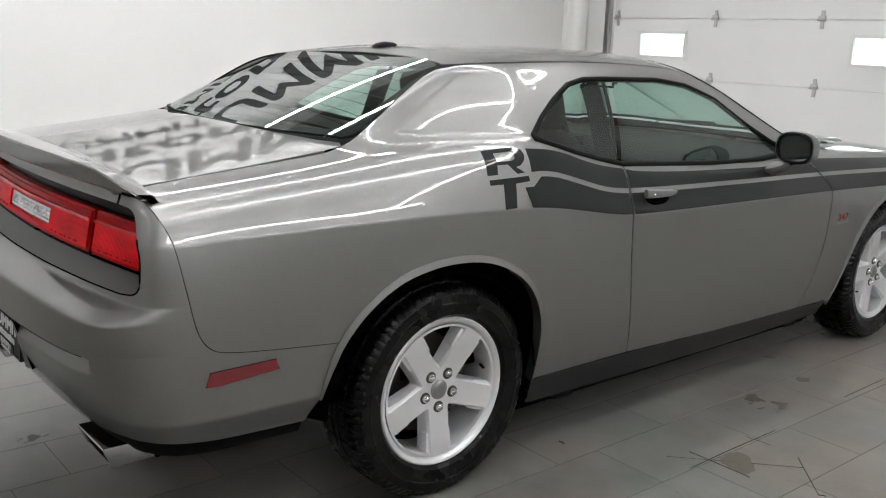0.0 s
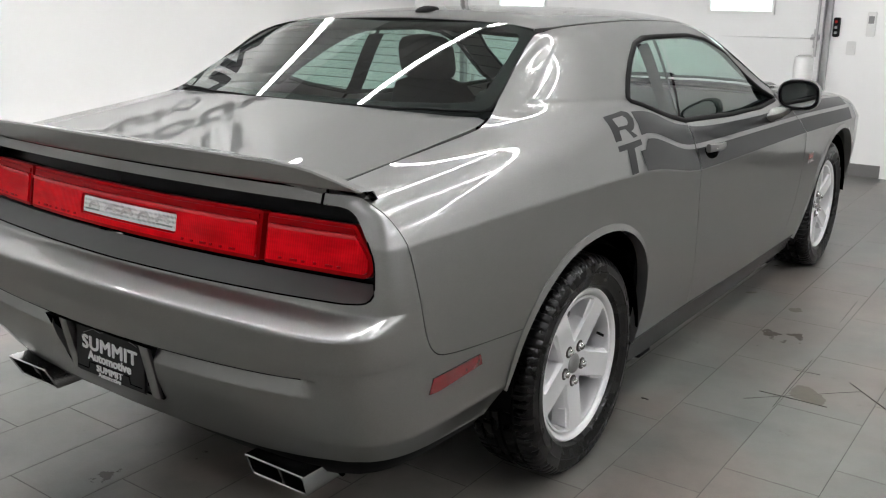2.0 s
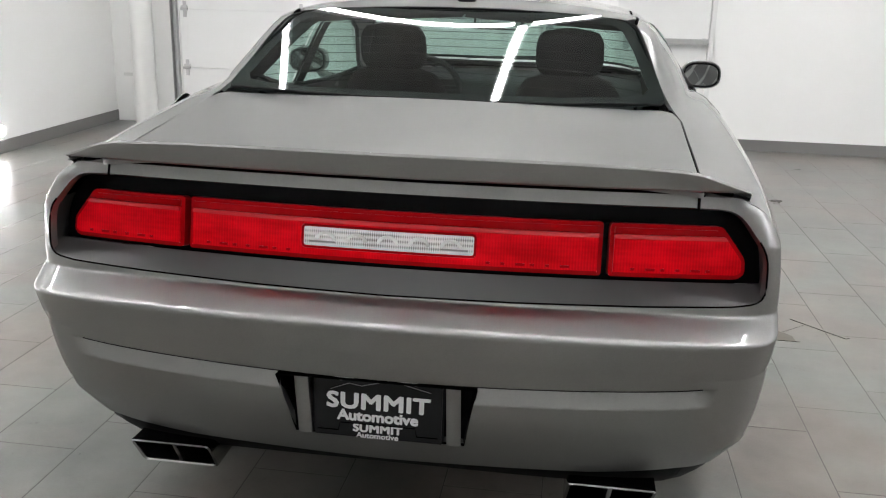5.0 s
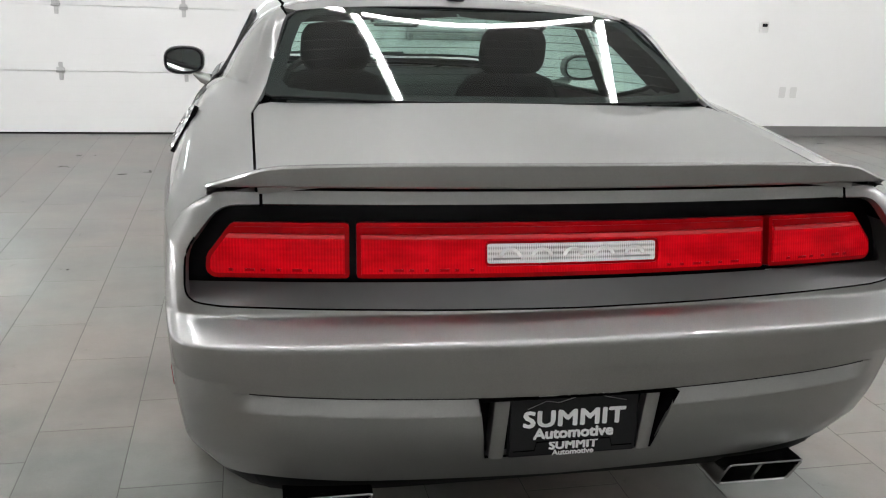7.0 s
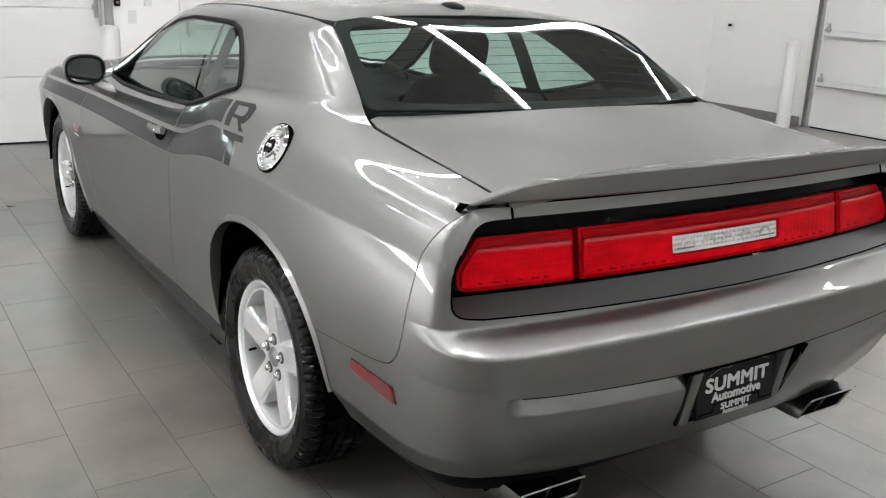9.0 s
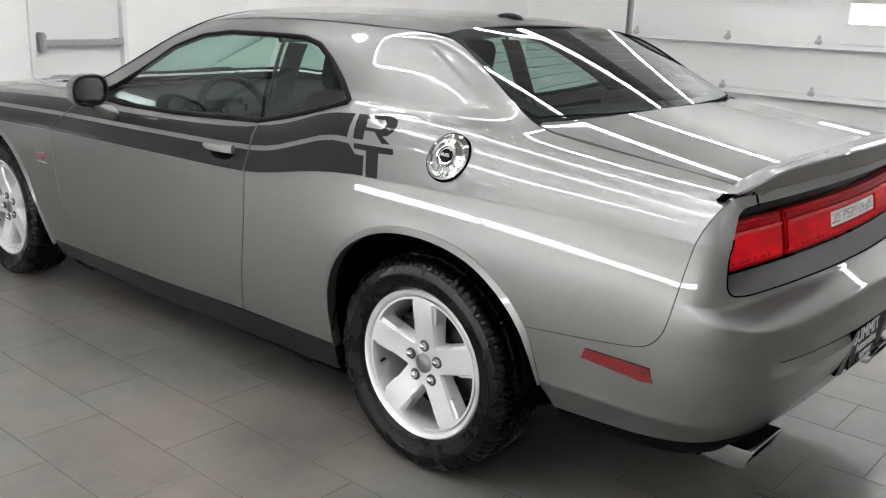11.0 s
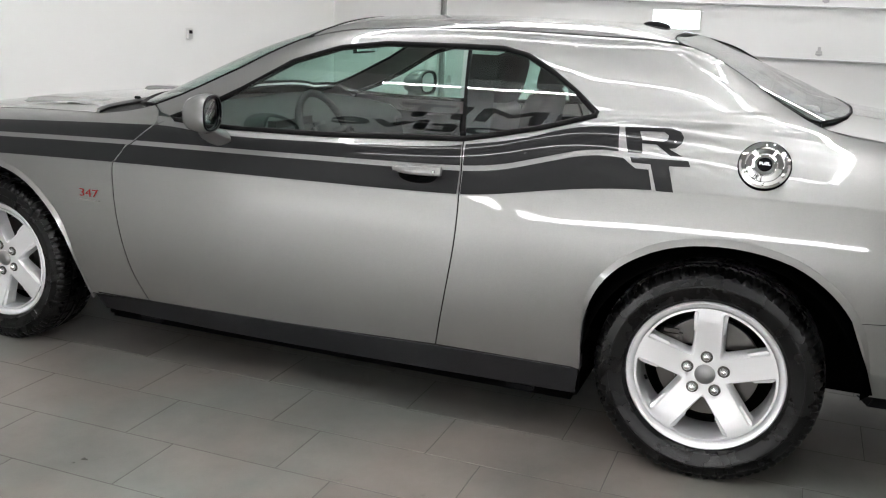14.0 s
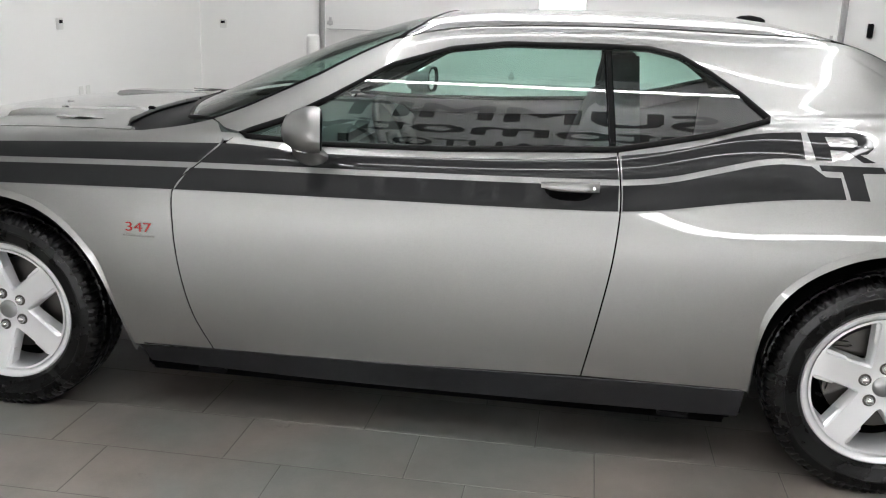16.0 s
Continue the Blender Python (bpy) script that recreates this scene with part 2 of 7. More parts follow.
PLATEBLACK = material("black_plate_insert", (0.009, 0.009, 0.01), 0.4, 0, 0.0, 0.2, spec=0.25)


# ---- building helpers ----
def finish(name, me, mat, parent=None, label=""):
    ob = new(name, me)
    me.materials.append(mat)
    if parent is not None:
        ob.parent = parent
    return tagged(ob, label)


def part(name, bm, mat, parent=None, label="", smooth=False):
    me = bpy.data.meshes.new(name)
    bmesh.ops.recalc_face_normals(bm, faces=bm.faces)
    bm.to_mesh(me)
    bm.free()
    if smooth:
        me.shade_smooth()
    return finish(name, me, mat, parent, label)


def box_into(bm, c, s, bevel=0.0, m=None, seg=2):
    r = bmesh.ops.create_cube(bm, size=1.0)
    vs = r["verts"]
    bmesh.ops.scale(bm, vec=s, verts=vs)
    if bevel:
        es = list({e for v in vs for e in v.link_edges})
        rb = bmesh.ops.bevel(bm, geom=es, offset=bevel, segments=seg, affect="EDGES")
        vs = list({v for f in rb["faces"] for v in f.verts} | {v for v in vs if v.is_valid})
    if m is not None:
        bmesh.ops.transform(bm, matrix=m, verts=vs)
    bmesh.ops.translate(bm, vec=c, verts=vs)
    return vs


def box(name, c, s, mat, parent=None, bevel=0.004, label="", m=None):
    bm = bmesh.new()
    box_into(bm, c, s, bevel, m)
    return part(name, bm, mat, parent, label)


def lathe_data(profile, n, axis="x"):
    """Vertices and faces of a profile of (radius, along) pairs turned round an axis."""
    vs, fs = [], []
    k = len(profile)
    for i in range(n):
        a = 2 * math.pi * i / n
        for r, h in profile:
            p = (h, r * math.cos(a), r * math.sin(a)) if axis == "x" else (r * math.cos(a), r * math.sin(a), h)
            vs.append(p)
    for i in range(n):
        j = (i + 1) % n
        for q in range(k - 1):
            fs.append((i * k + q, i * k + q + 1, j * k + q + 1, j * k + q))
    return vs, fs


def solid(name, vs, fs, mat, parent=None, label="", smooth=True, angle=35):
    me = bpy.data.meshes.new(name)
    me.from_pydata([tuple(v) for v in vs], [], [tuple(f) for f in fs])
    bm = bmesh.new()
    bm.from_mesh(me)
    bmesh.ops.remove_doubles(bm, verts=bm.verts, dist=1e-5)
    bmesh.ops.recalc_face_normals(bm, faces=bm.faces)
    if smooth:
        for f in bm.faces:
            f.smooth = True
        for e in bm.edges:
            if len(e.link_faces) == 2 and e.calc_face_angle(0) > radians(angle):
                e.smooth = False
    bm.to_mesh(me)
    bm.free()
    return finish(name, me, mat, parent, label)


def tube_data(points, radius, n=8, closed=False, flat=1.0):
    """A round (or flattened) bead along a line of points."""
    pts = [Vector(p) for p in points]
    vs, fs = [], []
    up = Vector((0.013, 0.021, 1.0))
    m = len(pts)
    for i, p in enumerate(pts):
        a = pts[(i - 1) % m] if closed or i > 0 else p
        b = pts[(i + 1) % m] if closed or i < m - 1 else p
        t = (b - a).normalized()
        if abs(t.dot(up)) > 0.97:
            up2 = Vector((1, 0, 0))
        else:
            up2 = up
        u = t.cross(up2).normalized()
        w = u.cross(t)
        for k in range(n):
            ang = 2 * math.pi * k / n
            vs.append(p + u * (radius * math.cos(ang) * flat) + w * (radius * math.sin(ang)))
    for i in range(m if closed else m - 1):
        j = (i + 1) % m
        for k in range(n):
            l = (k + 1) % n
            fs.append((i * n + k, i * n + l, j * n + l, j * n + k))
    if not closed:
        fs.append(tuple(range(n)))
        fs.append(tuple((m - 1) * n + k for k in range(n)))
    return vs, fs


def tube(name, points, radius, mat, parent=None, label="", n=8, closed=False, flat=1.0):
    vs, fs = tube_data(points, radius, n, closed, flat)
    return solid(name, vs, fs, mat, parent, label, angle=60)


def text_mesh(body, size, extrude=0.002, shear=0.0, spacing=1.0, bold=0.0):
    cu = bpy.data.curves.new("lettering", "FONT")
    cu.body, cu.size, cu.extrude, cu.shear, cu.space_character = body, size, extrude, shear, spacing
    cu.align_x, cu.align_y = "CENTER", "CENTER"
    cu.resolution_u = 3
    ob = bpy.data.objects.new("lettering", cu)
    me = bpy.data.meshes.new_from_object(ob)
    bpy.data.objects.remove(ob)
    if bold:
        # heavier strokes: the letters laid over one another, slightly apart
        vs, fs = [v.co.copy() for v in me.vertices], [tuple(p.vertices) for p in me.polygons]
        V, F = [], []
        for i, (dx, dy) in enumerate(((0, 0), (1, 0.5), (-1, -0.5), (0.5, -1), (-0.5, 1))):
            k = len(V)
            V += [(v.x + dx * bold, v.y + dy * bold, v.z + i * 0.0001) for v in vs]
            F += [tuple(k + q for q in f) for f in fs]
        me = bpy.data.meshes.new("lettering")
        me.from_pydata(V, [], F)
    return me


def thing(name, at, label, category, group=""):
    e = new(name)
    e.empty_display_size = 0.2
    e.matrix_world = Matrix.Translation(at)
    return tagged(e, label, category, group)


# ---- smooth surfaces cut into panels ----
def pchip(xk, yk, x):
    xk, yk, x = np.asarray(xk, float), np.asarray(yk, float), np.asarray(x, float)
    h = np.diff(xk)
    d = np.diff(yk) / h
    m = np.zeros(len(xk))
    for i in range(1, len(xk) - 1):
        if d[i - 1] * d[i] > 0:
            w1, w2 = 2 * h[i] + h[i - 1], h[i] + 2 * h[i - 1]
            m[i] = (w1 + w2) / (w1 / d[i - 1] + w2 / d[i])
    m[0], m[-1] = d[0], d[-1]
    i = np.clip(np.searchsorted(xk, x) - 1, 0, len(h) - 1)
    t = np.clip((x - xk[i]) / h[i], 0, 1)
    return ((1 + 2 * t) * (1 - t) ** 2 * yk[i] + t * (1 - t) ** 2 * h[i] * m[i]
            + t * t * (3 - 2 * t) * yk[i + 1] + t * t * (t - 1) * h[i] * m[i + 1])


# Long lines of the body, for the right half: knots of y, and x and z of the line there. Forward is +y, the rear axle stands at y = 0.
Y_KNOTS = [-1.05, -0.9, -0.6, -0.35, -0.1, 0.19, 0.42, 0.87, 1.4, 1.8, 2.1, 2.35, 2.55, 2.95, 3.4, 3.75, 3.95]
LINES_X = [
    [0.85, 0.85, 0.86, 0.86, 0.86, 0.862, 0.862, 0.862, 0.862, 0.862, 0.86, 0.86, 0.86, 0.86, 0.84, 0.79, 0.72],      # rocker bottom
    [0.86, 0.87, 0.88, 0.88, 0.888, 0.892, 0.894, 0.892, 0.89, 0.887, 0.884, 0.884, 0.889, 0.894, 0.874, 0.824, 0.754],             # door bottom
    [0.888, 0.893, 0.906, 0.914, 0.924, 0.926, 0.924, 0.918, 0.914, 0.914, 0.916, 0.918, 0.924, 0.928, 0.908, 0.858, 0.788],
    [0.89, 0.91, 0.923, 0.933, 0.942, 0.944, 0.938, 0.925, 0.922, 0.922, 0.924, 0.93, 0.938, 0.945, 0.93, 0.88, 0.81],
    [0.886, 0.911, 0.932, 0.944, 0.951, 0.95, 0.944, 0.93, 0.928, 0.928, 0.93, 0.936, 0.945, 0.951, 0.937, 0.887, 0.817],
    [0.88, 0.908, 0.934, 0.948, 0.956, 0.956, 0.948, 0.939, 0.937, 0.937, 0.939, 0.945, 0.952, 0.959, 0.938, 0.885, 0.81],
    [0.85, 0.881, 0.904, 0.912, 0.917, 0.92, 0.916, 0.905, 0.904, 0.904, 0.906, 0.912, 0.918, 0.924, 0.908, 0.848, 0.768],
    [0.80, 0.835, 0.848, 0.856, 0.866, 0.872, 0.872, 0.862, 0.86, 0.86, 0.862, 0.866, 0.868, 0.868, 0.85, 0.79, 0.7],   # shoulder
    [0.70, 0.72, 0.73, 0.74, 0.772, 0.795, 0.81, 0.825, 0.826, 0.828, 0.825, 0.81, 0.78, 0.75, 0.73, 0.68, 0.6],        # belt, deck edge
    [0.62, 0.64, 0.65, 0.66, 0.712, 0.725, 0.747, 0.765, 0.773, 0.797, 0.808, 0.775, 0.72, 0.68, 0.66, 0.6, 0.53],
    [0.54, 0.56, 0.57, 0.6, 0.668, 0.656, 0.673, 0.69, 0.7, 0.756, 0.785, 0.745, 0.65, 0.6, 0.58, 0.53, 0.46],
    [0.44, 0.46, 0.47, 0.52, 0.635, 0.612, 0.627, 0.64, 0.648, 0.676, 0.705, 0.7, 0.56, 0.5, 0.48, 0.44, 0.38],
    [0.26, 0.28, 0.28, 0.33, 0.38, 0.36, 0.36, 0.37, 0.37, 0.39, 0.41, 0.41, 0.35, 0.3, 0.29, 0.26, 0.22],
    [0.0] * 17,
]
LINES_Z = [
    [0.30, 0.27, 0.24, 0.21, 0.2, 0.2, 0.195, 0.19, 0.185, 0.185, 0.19, 0.195, 0.2, 0.2, 0.2, 0.2, 0.22],
    [0.37, 0.34, 0.32, 0.31, 0.306, 0.306, 0.306, 0.302, 0.285, 0.278, 0.272, 0.27, 0.27, 0.27, 0.28, 0.29, 0.3],
    [0.48, 0.46, 0.45, 0.45, 0.45, 0.45, 0.45, 0.445, 0.44, 0.435, 0.43, 0.43, 0.43, 0.43, 0.43, 0.43, 0.43],
    [0.62, 0.62, 0.62, 0.62, 0.62, 0.615, 0.61, 0.59, 0.58, 0.58, 0.575, 0.575, 0.57, 0.57, 0.57, 0.56, 0.55],
    [0.80, 0.80, 0.80, 0.80, 0.80, 0.79, 0.775, 0.735, 0.725, 0.72, 0.715, 0.715, 0.71, 0.71, 0.70, 0.68, 0.66],
    [0.93, 0.942, 0.95, 0.953, 0.953, 0.949, 0.928, 0.858, 0.851, 0.846, 0.843, 0.84, 0.836, 0.828, 0.81, 0.78, 0.75],
    [0.985, 1.0, 1.015, 1.03, 1.038, 1.042, 1.03, 0.945, 0.93, 0.925, 0.922, 0.918, 0.912, 0.903, 0.88, 0.84, 0.8],
    [1.02, 1.045, 1.074, 1.096, 1.113, 1.125, 1.122, 1.012, 0.993, 0.987, 0.988, 0.985, 0.978, 0.965, 0.935, 0.88, 0.83],
    [1.045, 1.066, 1.092, 1.118, 1.142, 1.15, 1.146, 1.034, 1.006, 0.998, 1.008, 1.006, 1.0, 0.988, 0.95, 0.89, 0.84],
    [1.056, 1.077, 1.106, 1.13, 1.186, 1.262, 1.265, 1.19, 1.165, 1.06, 1.03, 1.02, 1.008, 0.995, 0.957, 0.895, 0.845],
    [1.066, 1.085, 1.116, 1.14, 1.216, 1.345, 1.34, 1.338, 1.305, 1.13, 1.056, 1.03, 1.014, 1.0, 0.961, 0.9, 0.85],
    [1.073, 1.091, 1.124, 1.148, 1.232, 1.378, 1.388, 1.394, 1.372, 1.268, 1.128, 1.045, 1.02, 1.004, 0.965, 0.903, 0.852],
    [1.078, 1.095, 1.13, 1.156, 1.268, 1.394, 1.43, 1.438, 1.42, 1.312, 1.192, 1.085, 1.028, 1.01, 0.97, 0.907, 0.856],
    [1.08, 1.097, 1.132, 1.159, 1.276, 1.4, 1.44, 1.449, 1.432, 1.326, 1.206, 1.1, 1.032, 1.013, 0.972, 0.91, 0.858],
]
NL = 14
FINE = np.arange(-1.05, 3.9501, 0.005)
CREASES = (5,)


def smoothed(q, s):
    w = np.exp(-0.5 * (np.arange(-120, 121) * 0.005 / s) ** 2)
    w /= w.sum()
    pad = np.concatenate([2 * q[0] - q[120:0:-1], q, 2 * q[-1] - q[-2:-122:-1]])
    return np.convolve(pad, w, "valid")


def smooth_line(values, k):
    """Long and gentle at tail, door and nose; tighter where the belt kicks up."""
    q = pchip(Y_KNOTS, values, FINE)
    if k > 8:
        return smoothed(q, 0.07)
    f = np.exp(-((FINE - 0.58) / 0.42) ** 4)
    f = smoothed(f, 0.06)
    return smoothed(q, 0.09) * f + smoothed(q, 0.19) * (1 - f)


# the rocker hangs low between the wheels
LINES_Z[0] = [z + 0.003 if 4 < i < 13 else z for i, z in enumerate(LINES_Z[0])]
# the windscreen and the front of the roof are crowned across
for k, rise in ((12, 1.0), (13, 1.0), (11, 0.25)):
    LINES_Z[k] = [z + rise * d for z, d in zip(LINES_Z[k], [0, 0, 0, 0, 0, 0, 0, 0.002, 0.010, 0.027, 0.028, 0.014, 0, 0, 0, 0, 0])]
# the rear window is only slightly crowned
for k in (12, 13):
    LINES_Z[k][4] -= 0.020
    LINES_Z[k][5] -= 0.014
# the rear pillar is almost flat between the belt and the roof rail
for i, bulge in ((5, 0.010), (6, 0.012)):
    for k in (9, 10):
        f = (k - 8) / 3
        LINES_X[k][i] = LINES_X[8][i] + (LINES_X[11][i] - LINES_X[8][i]) * f + bulge * 0.8
        LINES_Z[k][i] = LINES_Z[8][i] + (LINES_Z[11][i] - LINES_Z[8][i]) * f + bulge * 0.6
# the flank is fullest a hand's width below the crease
for i in range(14):
    LINES_X[3][i] += 0.005 if i < 7 else 0.003
    LINES_X[4][i] += 0.011 if i < 7 else 0.003
    LINES_X[5][i] -= 0.002 if i < 7 else 0.0
# the door's upper flank is a plain leaning band
for i in range(7, 13):
    LINES_X[7][i] += 0.010
    LINES_X[5][i] -= 0.005
    LINES_X[6][i] = 0.5 * (LINES_X[5][i] + LINES_X[7][i])
    LINES_Z[6][i] = 0.5 * (LINES_Z[5][i] + LINES_Z[7][i])
TAB_X = np.array([smooth_line(LINES_X[k], k) for k in range(NL)])
TAB_Z = np.array([smooth_line(LINES_Z[k], k) for k in range(NL)])
WHEEL_Y = (0.0, 2.946)
WHEEL_Z = 0.352
ARCH_REAR_PTS = [(-0.50, 0.34), (-0.462, 0.47), (-0.415, 0.59), (-0.335, 0.69), (-0.215, 0.765), (-0.05, 0.796), (0.12, 0.78), (0.26, 0.715), (0.35, 0.62), (0.395, 0.49), (0.402, 0.30)]
ARCH_FRONT_PTS = [(2.462, 0.25), (2.505, 0.40), (2.565, 0.56), (2.655, 0.68), (2.77, 0.758), (2.92, 0.79), (3.08, 0.775), (3.22, 0.715), (3.33, 0.61), (3.39, 0.47), (3.41, 0.27)]


def hermite(tab, v):
    """Interpolates down the columns of tab (NL x n) at v (n): monotone, with breaks at the creases."""
    d = np.diff(tab, axis=0)
    m = np.zeros_like(tab)
    a, b = d[:-1], d[1:]
    m[1:-1] = np.where(a * b > 0, 2 * a * b / np.where(np.abs(a + b) < 1e-12, 1, a + b), 0)
    m[0], m[-1] = d[0], d[-1]
    left, right = m.copy(), m.copy()
    for c in CREASES:
        left[c] = d[c - 1]
        right[c] = d[c]
    n = np.arange(tab.shape[1])
    i = np.clip(np.floor(v).astype(int), 0, NL - 2)
    t = v - i
    return ((1 + 2 * t) * (1 - t) ** 2 * tab[i, n] + t * (1 - t) ** 2 * right[i, n]
            + t * t * (3 - 2 * t) * tab[i + 1, n] + t * t * (t - 1) * left[i + 1, n])


V_STEP = 0.05
V_GRID = np.arange(0, 13 + 1e-9, V_STEP)


def softened(tab, even):
    """The sections resampled and rounded, with the crease kept; even: mirrored alike over the middle line."""
    full = np.stack([hermite(tab, np.full(tab.shape[1], v)) for v in V_GRID])
    out = full.copy()
    c = int(round(CREASES[0] / V_STEP))
    tight = np.exp(-((FINE - 0.1) / 0.34) ** 6)[None, :] * np.clip(np.minimum((V_GRID - 7.0) / 0.6, (12.0 - V_GRID) / 0.6), 0, 1)[:, None]
    w = np.exp(-0.5 * (np.arange(-30, 31) * V_STEP / 0.5) ** 2)
    w /= w.sum()
    w2 = np.exp(-0.5 * (np.arange(-30, 31) * V_STEP / 0.22) ** 2)
    w2 /= w2.sum()
    for lo, hi in ((0, c), (c, len(V_GRID) - 1)):
        seg = full[lo:hi + 1]
        head = 2 * seg[0] - seg[30:0:-1]
        tail = seg[-2:-32:-1] if even and hi > c else 2 * seg[-1] - seg[-2:-32:-1]
        pad = np.concatenate([head, seg, tail])
        f = tight[lo:hi + 1]
        out[lo:hi + 1] = sum((w[k] * (1 - f) + w2[k] * f) * pad[k:k + len(seg)] for k in range(61))
    return out


GRID_X, GRID_Z = softened(TAB_X, False), softened(TAB_Z, True)


def skin(y, v):
    """The body's surface, right half: points at y along the car and v round its section."""
    y, v = np.atleast_1d(np.asarray(y, float)), np.atleast_1d(np.asarray(v, float))
    q = (np.clip(y, FINE[0], FINE[-1]) - FINE[0]) / 0.005
    i = np.clip(q.astype(int), 0, len(FINE) - 2)
    f = q - i
    r = np.clip(v, 0, 13) / V_STEP
    j = np.clip(r.astype(int), 0, len(V_GRID) - 2)
    g = r - j
    pick = lambda t: (t[j, i] * (1 - g) + t[j + 1, i] * g) * (1 - f) + (t[j, i + 1] * (1 - g) + t[j + 1, i + 1] * g) * f
    x, z = pick(GRID_X), pick(GRID_Z)
    # the rear pillar's flat face stands slightly proud, with crisp lower and rear edges
    low = z - (1.174 - 0.05 * (y + 0.09))
    back = ((y + 0.092) * 0.17 - (z - 1.185) * 0.30) / 0.345
    d = np.clip(np.minimum(low, back) / 0.011, 0, 1) * np.clip((0.5 - y) / 0.1, 0, 1) * ((v > 7.6) & (v < 12.0)) * np.clip((11.0 - v) / 0.4, 0, 1)
    d = 0.0034 * d * d * (3 - 2 * d)
    return np.stack([x + 0.82 * d, y, z + 0.55 * d], -1)


VS = np.linspace(0, 13, 1301)


def v_at_z(y, z, lo=0.0, hi=12.5):
    vs = VS[(VS >= lo) & (VS <= hi)]
    p = skin(np.full(len(vs), y), vs)
    return float(np.interp(z, np.maximum.accumulate(p[:, 2]), vs))


def v_at_x(y, x, lo=7.0):
    vs = VS[VS >= lo]
    p = skin(np.full(len(vs), y), vs)
    return float(np.interp(-x, np.maximum.accumulate(-p[:, 0]), vs))


def side_line(points, lo=0.0, hi=12.5, step=0.03):
    """A line given by y and z in side view, as y and v on the skin, finely divided."""
    out = []
    for (y0, z0), (y1, z1) in zip(points, points[1:]):
        n = max(1, int(math.hypot(y1 - y0, z1 - z0) / step))
        out += [(y0 + (y1 - y0) * i / n, z0 + (z1 - z0) * i / n) for i in range(n)]
    out.append(points[-1])
    return [(y, v_at_z(y, z, lo, hi)) for y, z in out]


def plan_line(points, lo=7.0, step=0.03):
    out = []
    for (x0, y0), (x1, y1) in zip(points, points[1:]):
        n = max(1, int(math.hypot(y1 - y0, x1 - x0) / step))
        out += [(x0 + (x1 - x0) * i / n, y0 + (y1 - y0) * i / n) for i in range(n)]
    out.append(points[-1])
    return [(y, v_at_x(y, x, lo)) for x, y in out]


def rounded(points, r=0.03, n=4, closed=True):
    """Rounds the corners of an outline."""
    out = []
    m = len(points)
    for i, p in enumerate(points):
        if not closed and i in (0, m - 1):
            out.append(tuple(p))
            continue
        p = Vector(p)
        a, b = Vector(points[(i - 1) % m]), Vector(points[(i + 1) % m])
        da, db = a - p, b - p
        ra, rb = min(r, da.length * 0.45), min(r, db.length * 0.45)
        p0, p2 = p + da.normalized() * ra, p + db.normalized() * rb
        for k in range(n + 1):
            t = k / n
            out.append(tuple((1 - t) ** 2 * p0 + 2 * t * (1 - t) * p + t * t * p2))
    return out


def curve_through(points, n=6):
    """A smooth open line through points (Catmull-Rom)."""
    p = [Vector(points[0]) * 2 - Vector(points[1])] + [Vector(q) for q in points] + [Vector(points[-1]) * 2 - Vector(points[-2])]
    out = []
    for i in range(1, len(p) - 2):
        for k in range(n):
            t = k / n
            a, b, c, d = p[i - 1], p[i], p[i + 1], p[i + 2]
            out.append(tuple(0.5 * ((2 * b) + (c - a) * t + (2 * a - 5 * b + 4 * c - d) * t * t + (3 * b - a - 3 * c + d) * t ** 3)))
    out.append(tuple(points[-1]))
    return out


def normals_of(surf, u, w, h=(0.012, 0.045)):
    du = surf(u + h[0], w) - surf(u - h[0], w)
    dw = surf(u, w + h[1]) - surf(u, w - h[1])
    n = np.cross(du, dw)
    return n / np.maximum(np.linalg.norm(n, axis=1)[:, None], 1e-9)


def inside(loops, p):
    ok = np.zeros(len(p), bool)
    for loop in loops:
        a = np.asarray(loop)
        b = np.roll(a, -1, 0)
        for (x0, y0), (x1, y1) in zip(a, b):
            if y0 == y1:
                continue
            hit = ((y0 > p[:, 1]) != (y1 > p[:, 1])) & (p[:, 0] < (x1 - x0) * (p[:, 1] - y0) / (y1 - y0) + x0)
            ok ^= hit
    return ok


def shrink(loop, surf, gap, h):
    """Draws an outline in by gap metres on the surface."""
    a = np.asarray(loop, float)
    u, w = a[:, 0], a[:, 1]
    su = np.linalg.norm(surf(u + h[0], w) - surf(u - h[0], w), axis=1) / (2 * h[0])
    sw = np.linalg.norm(surf(u, w + h[1]) - surf(u, w - h[1]), axis=1) / (2 * h[1])
    area = 0.5 * np.sum(u * np.roll(w, -1) - np.roll(u, -1) * w)
    sign = 1 if area > 0 else -1
    out = []
    n = len(a)
    for i in range(n):
        s = np.array([su[i], sw[i]])
        e0, e1 = (a[i] - a[i - 1]) * s, (a[(i + 1) % n] - a[i]) * s
        e0 /= max(np.linalg.norm(e0), 1e-9)
        e1 /= max(np.linalg.norm(e1), 1e-9)
        n0, n1 = np.array([-e0[1], e0[0]]) * sign, np.array([-e1[1], e1[0]]) * sign
        m = n0 + n1
        m = m / max(m @ m, 0.6) * 2
        out.append(tuple(a[i] + gap * m / np.maximum(s, 1e-4)))
    return out


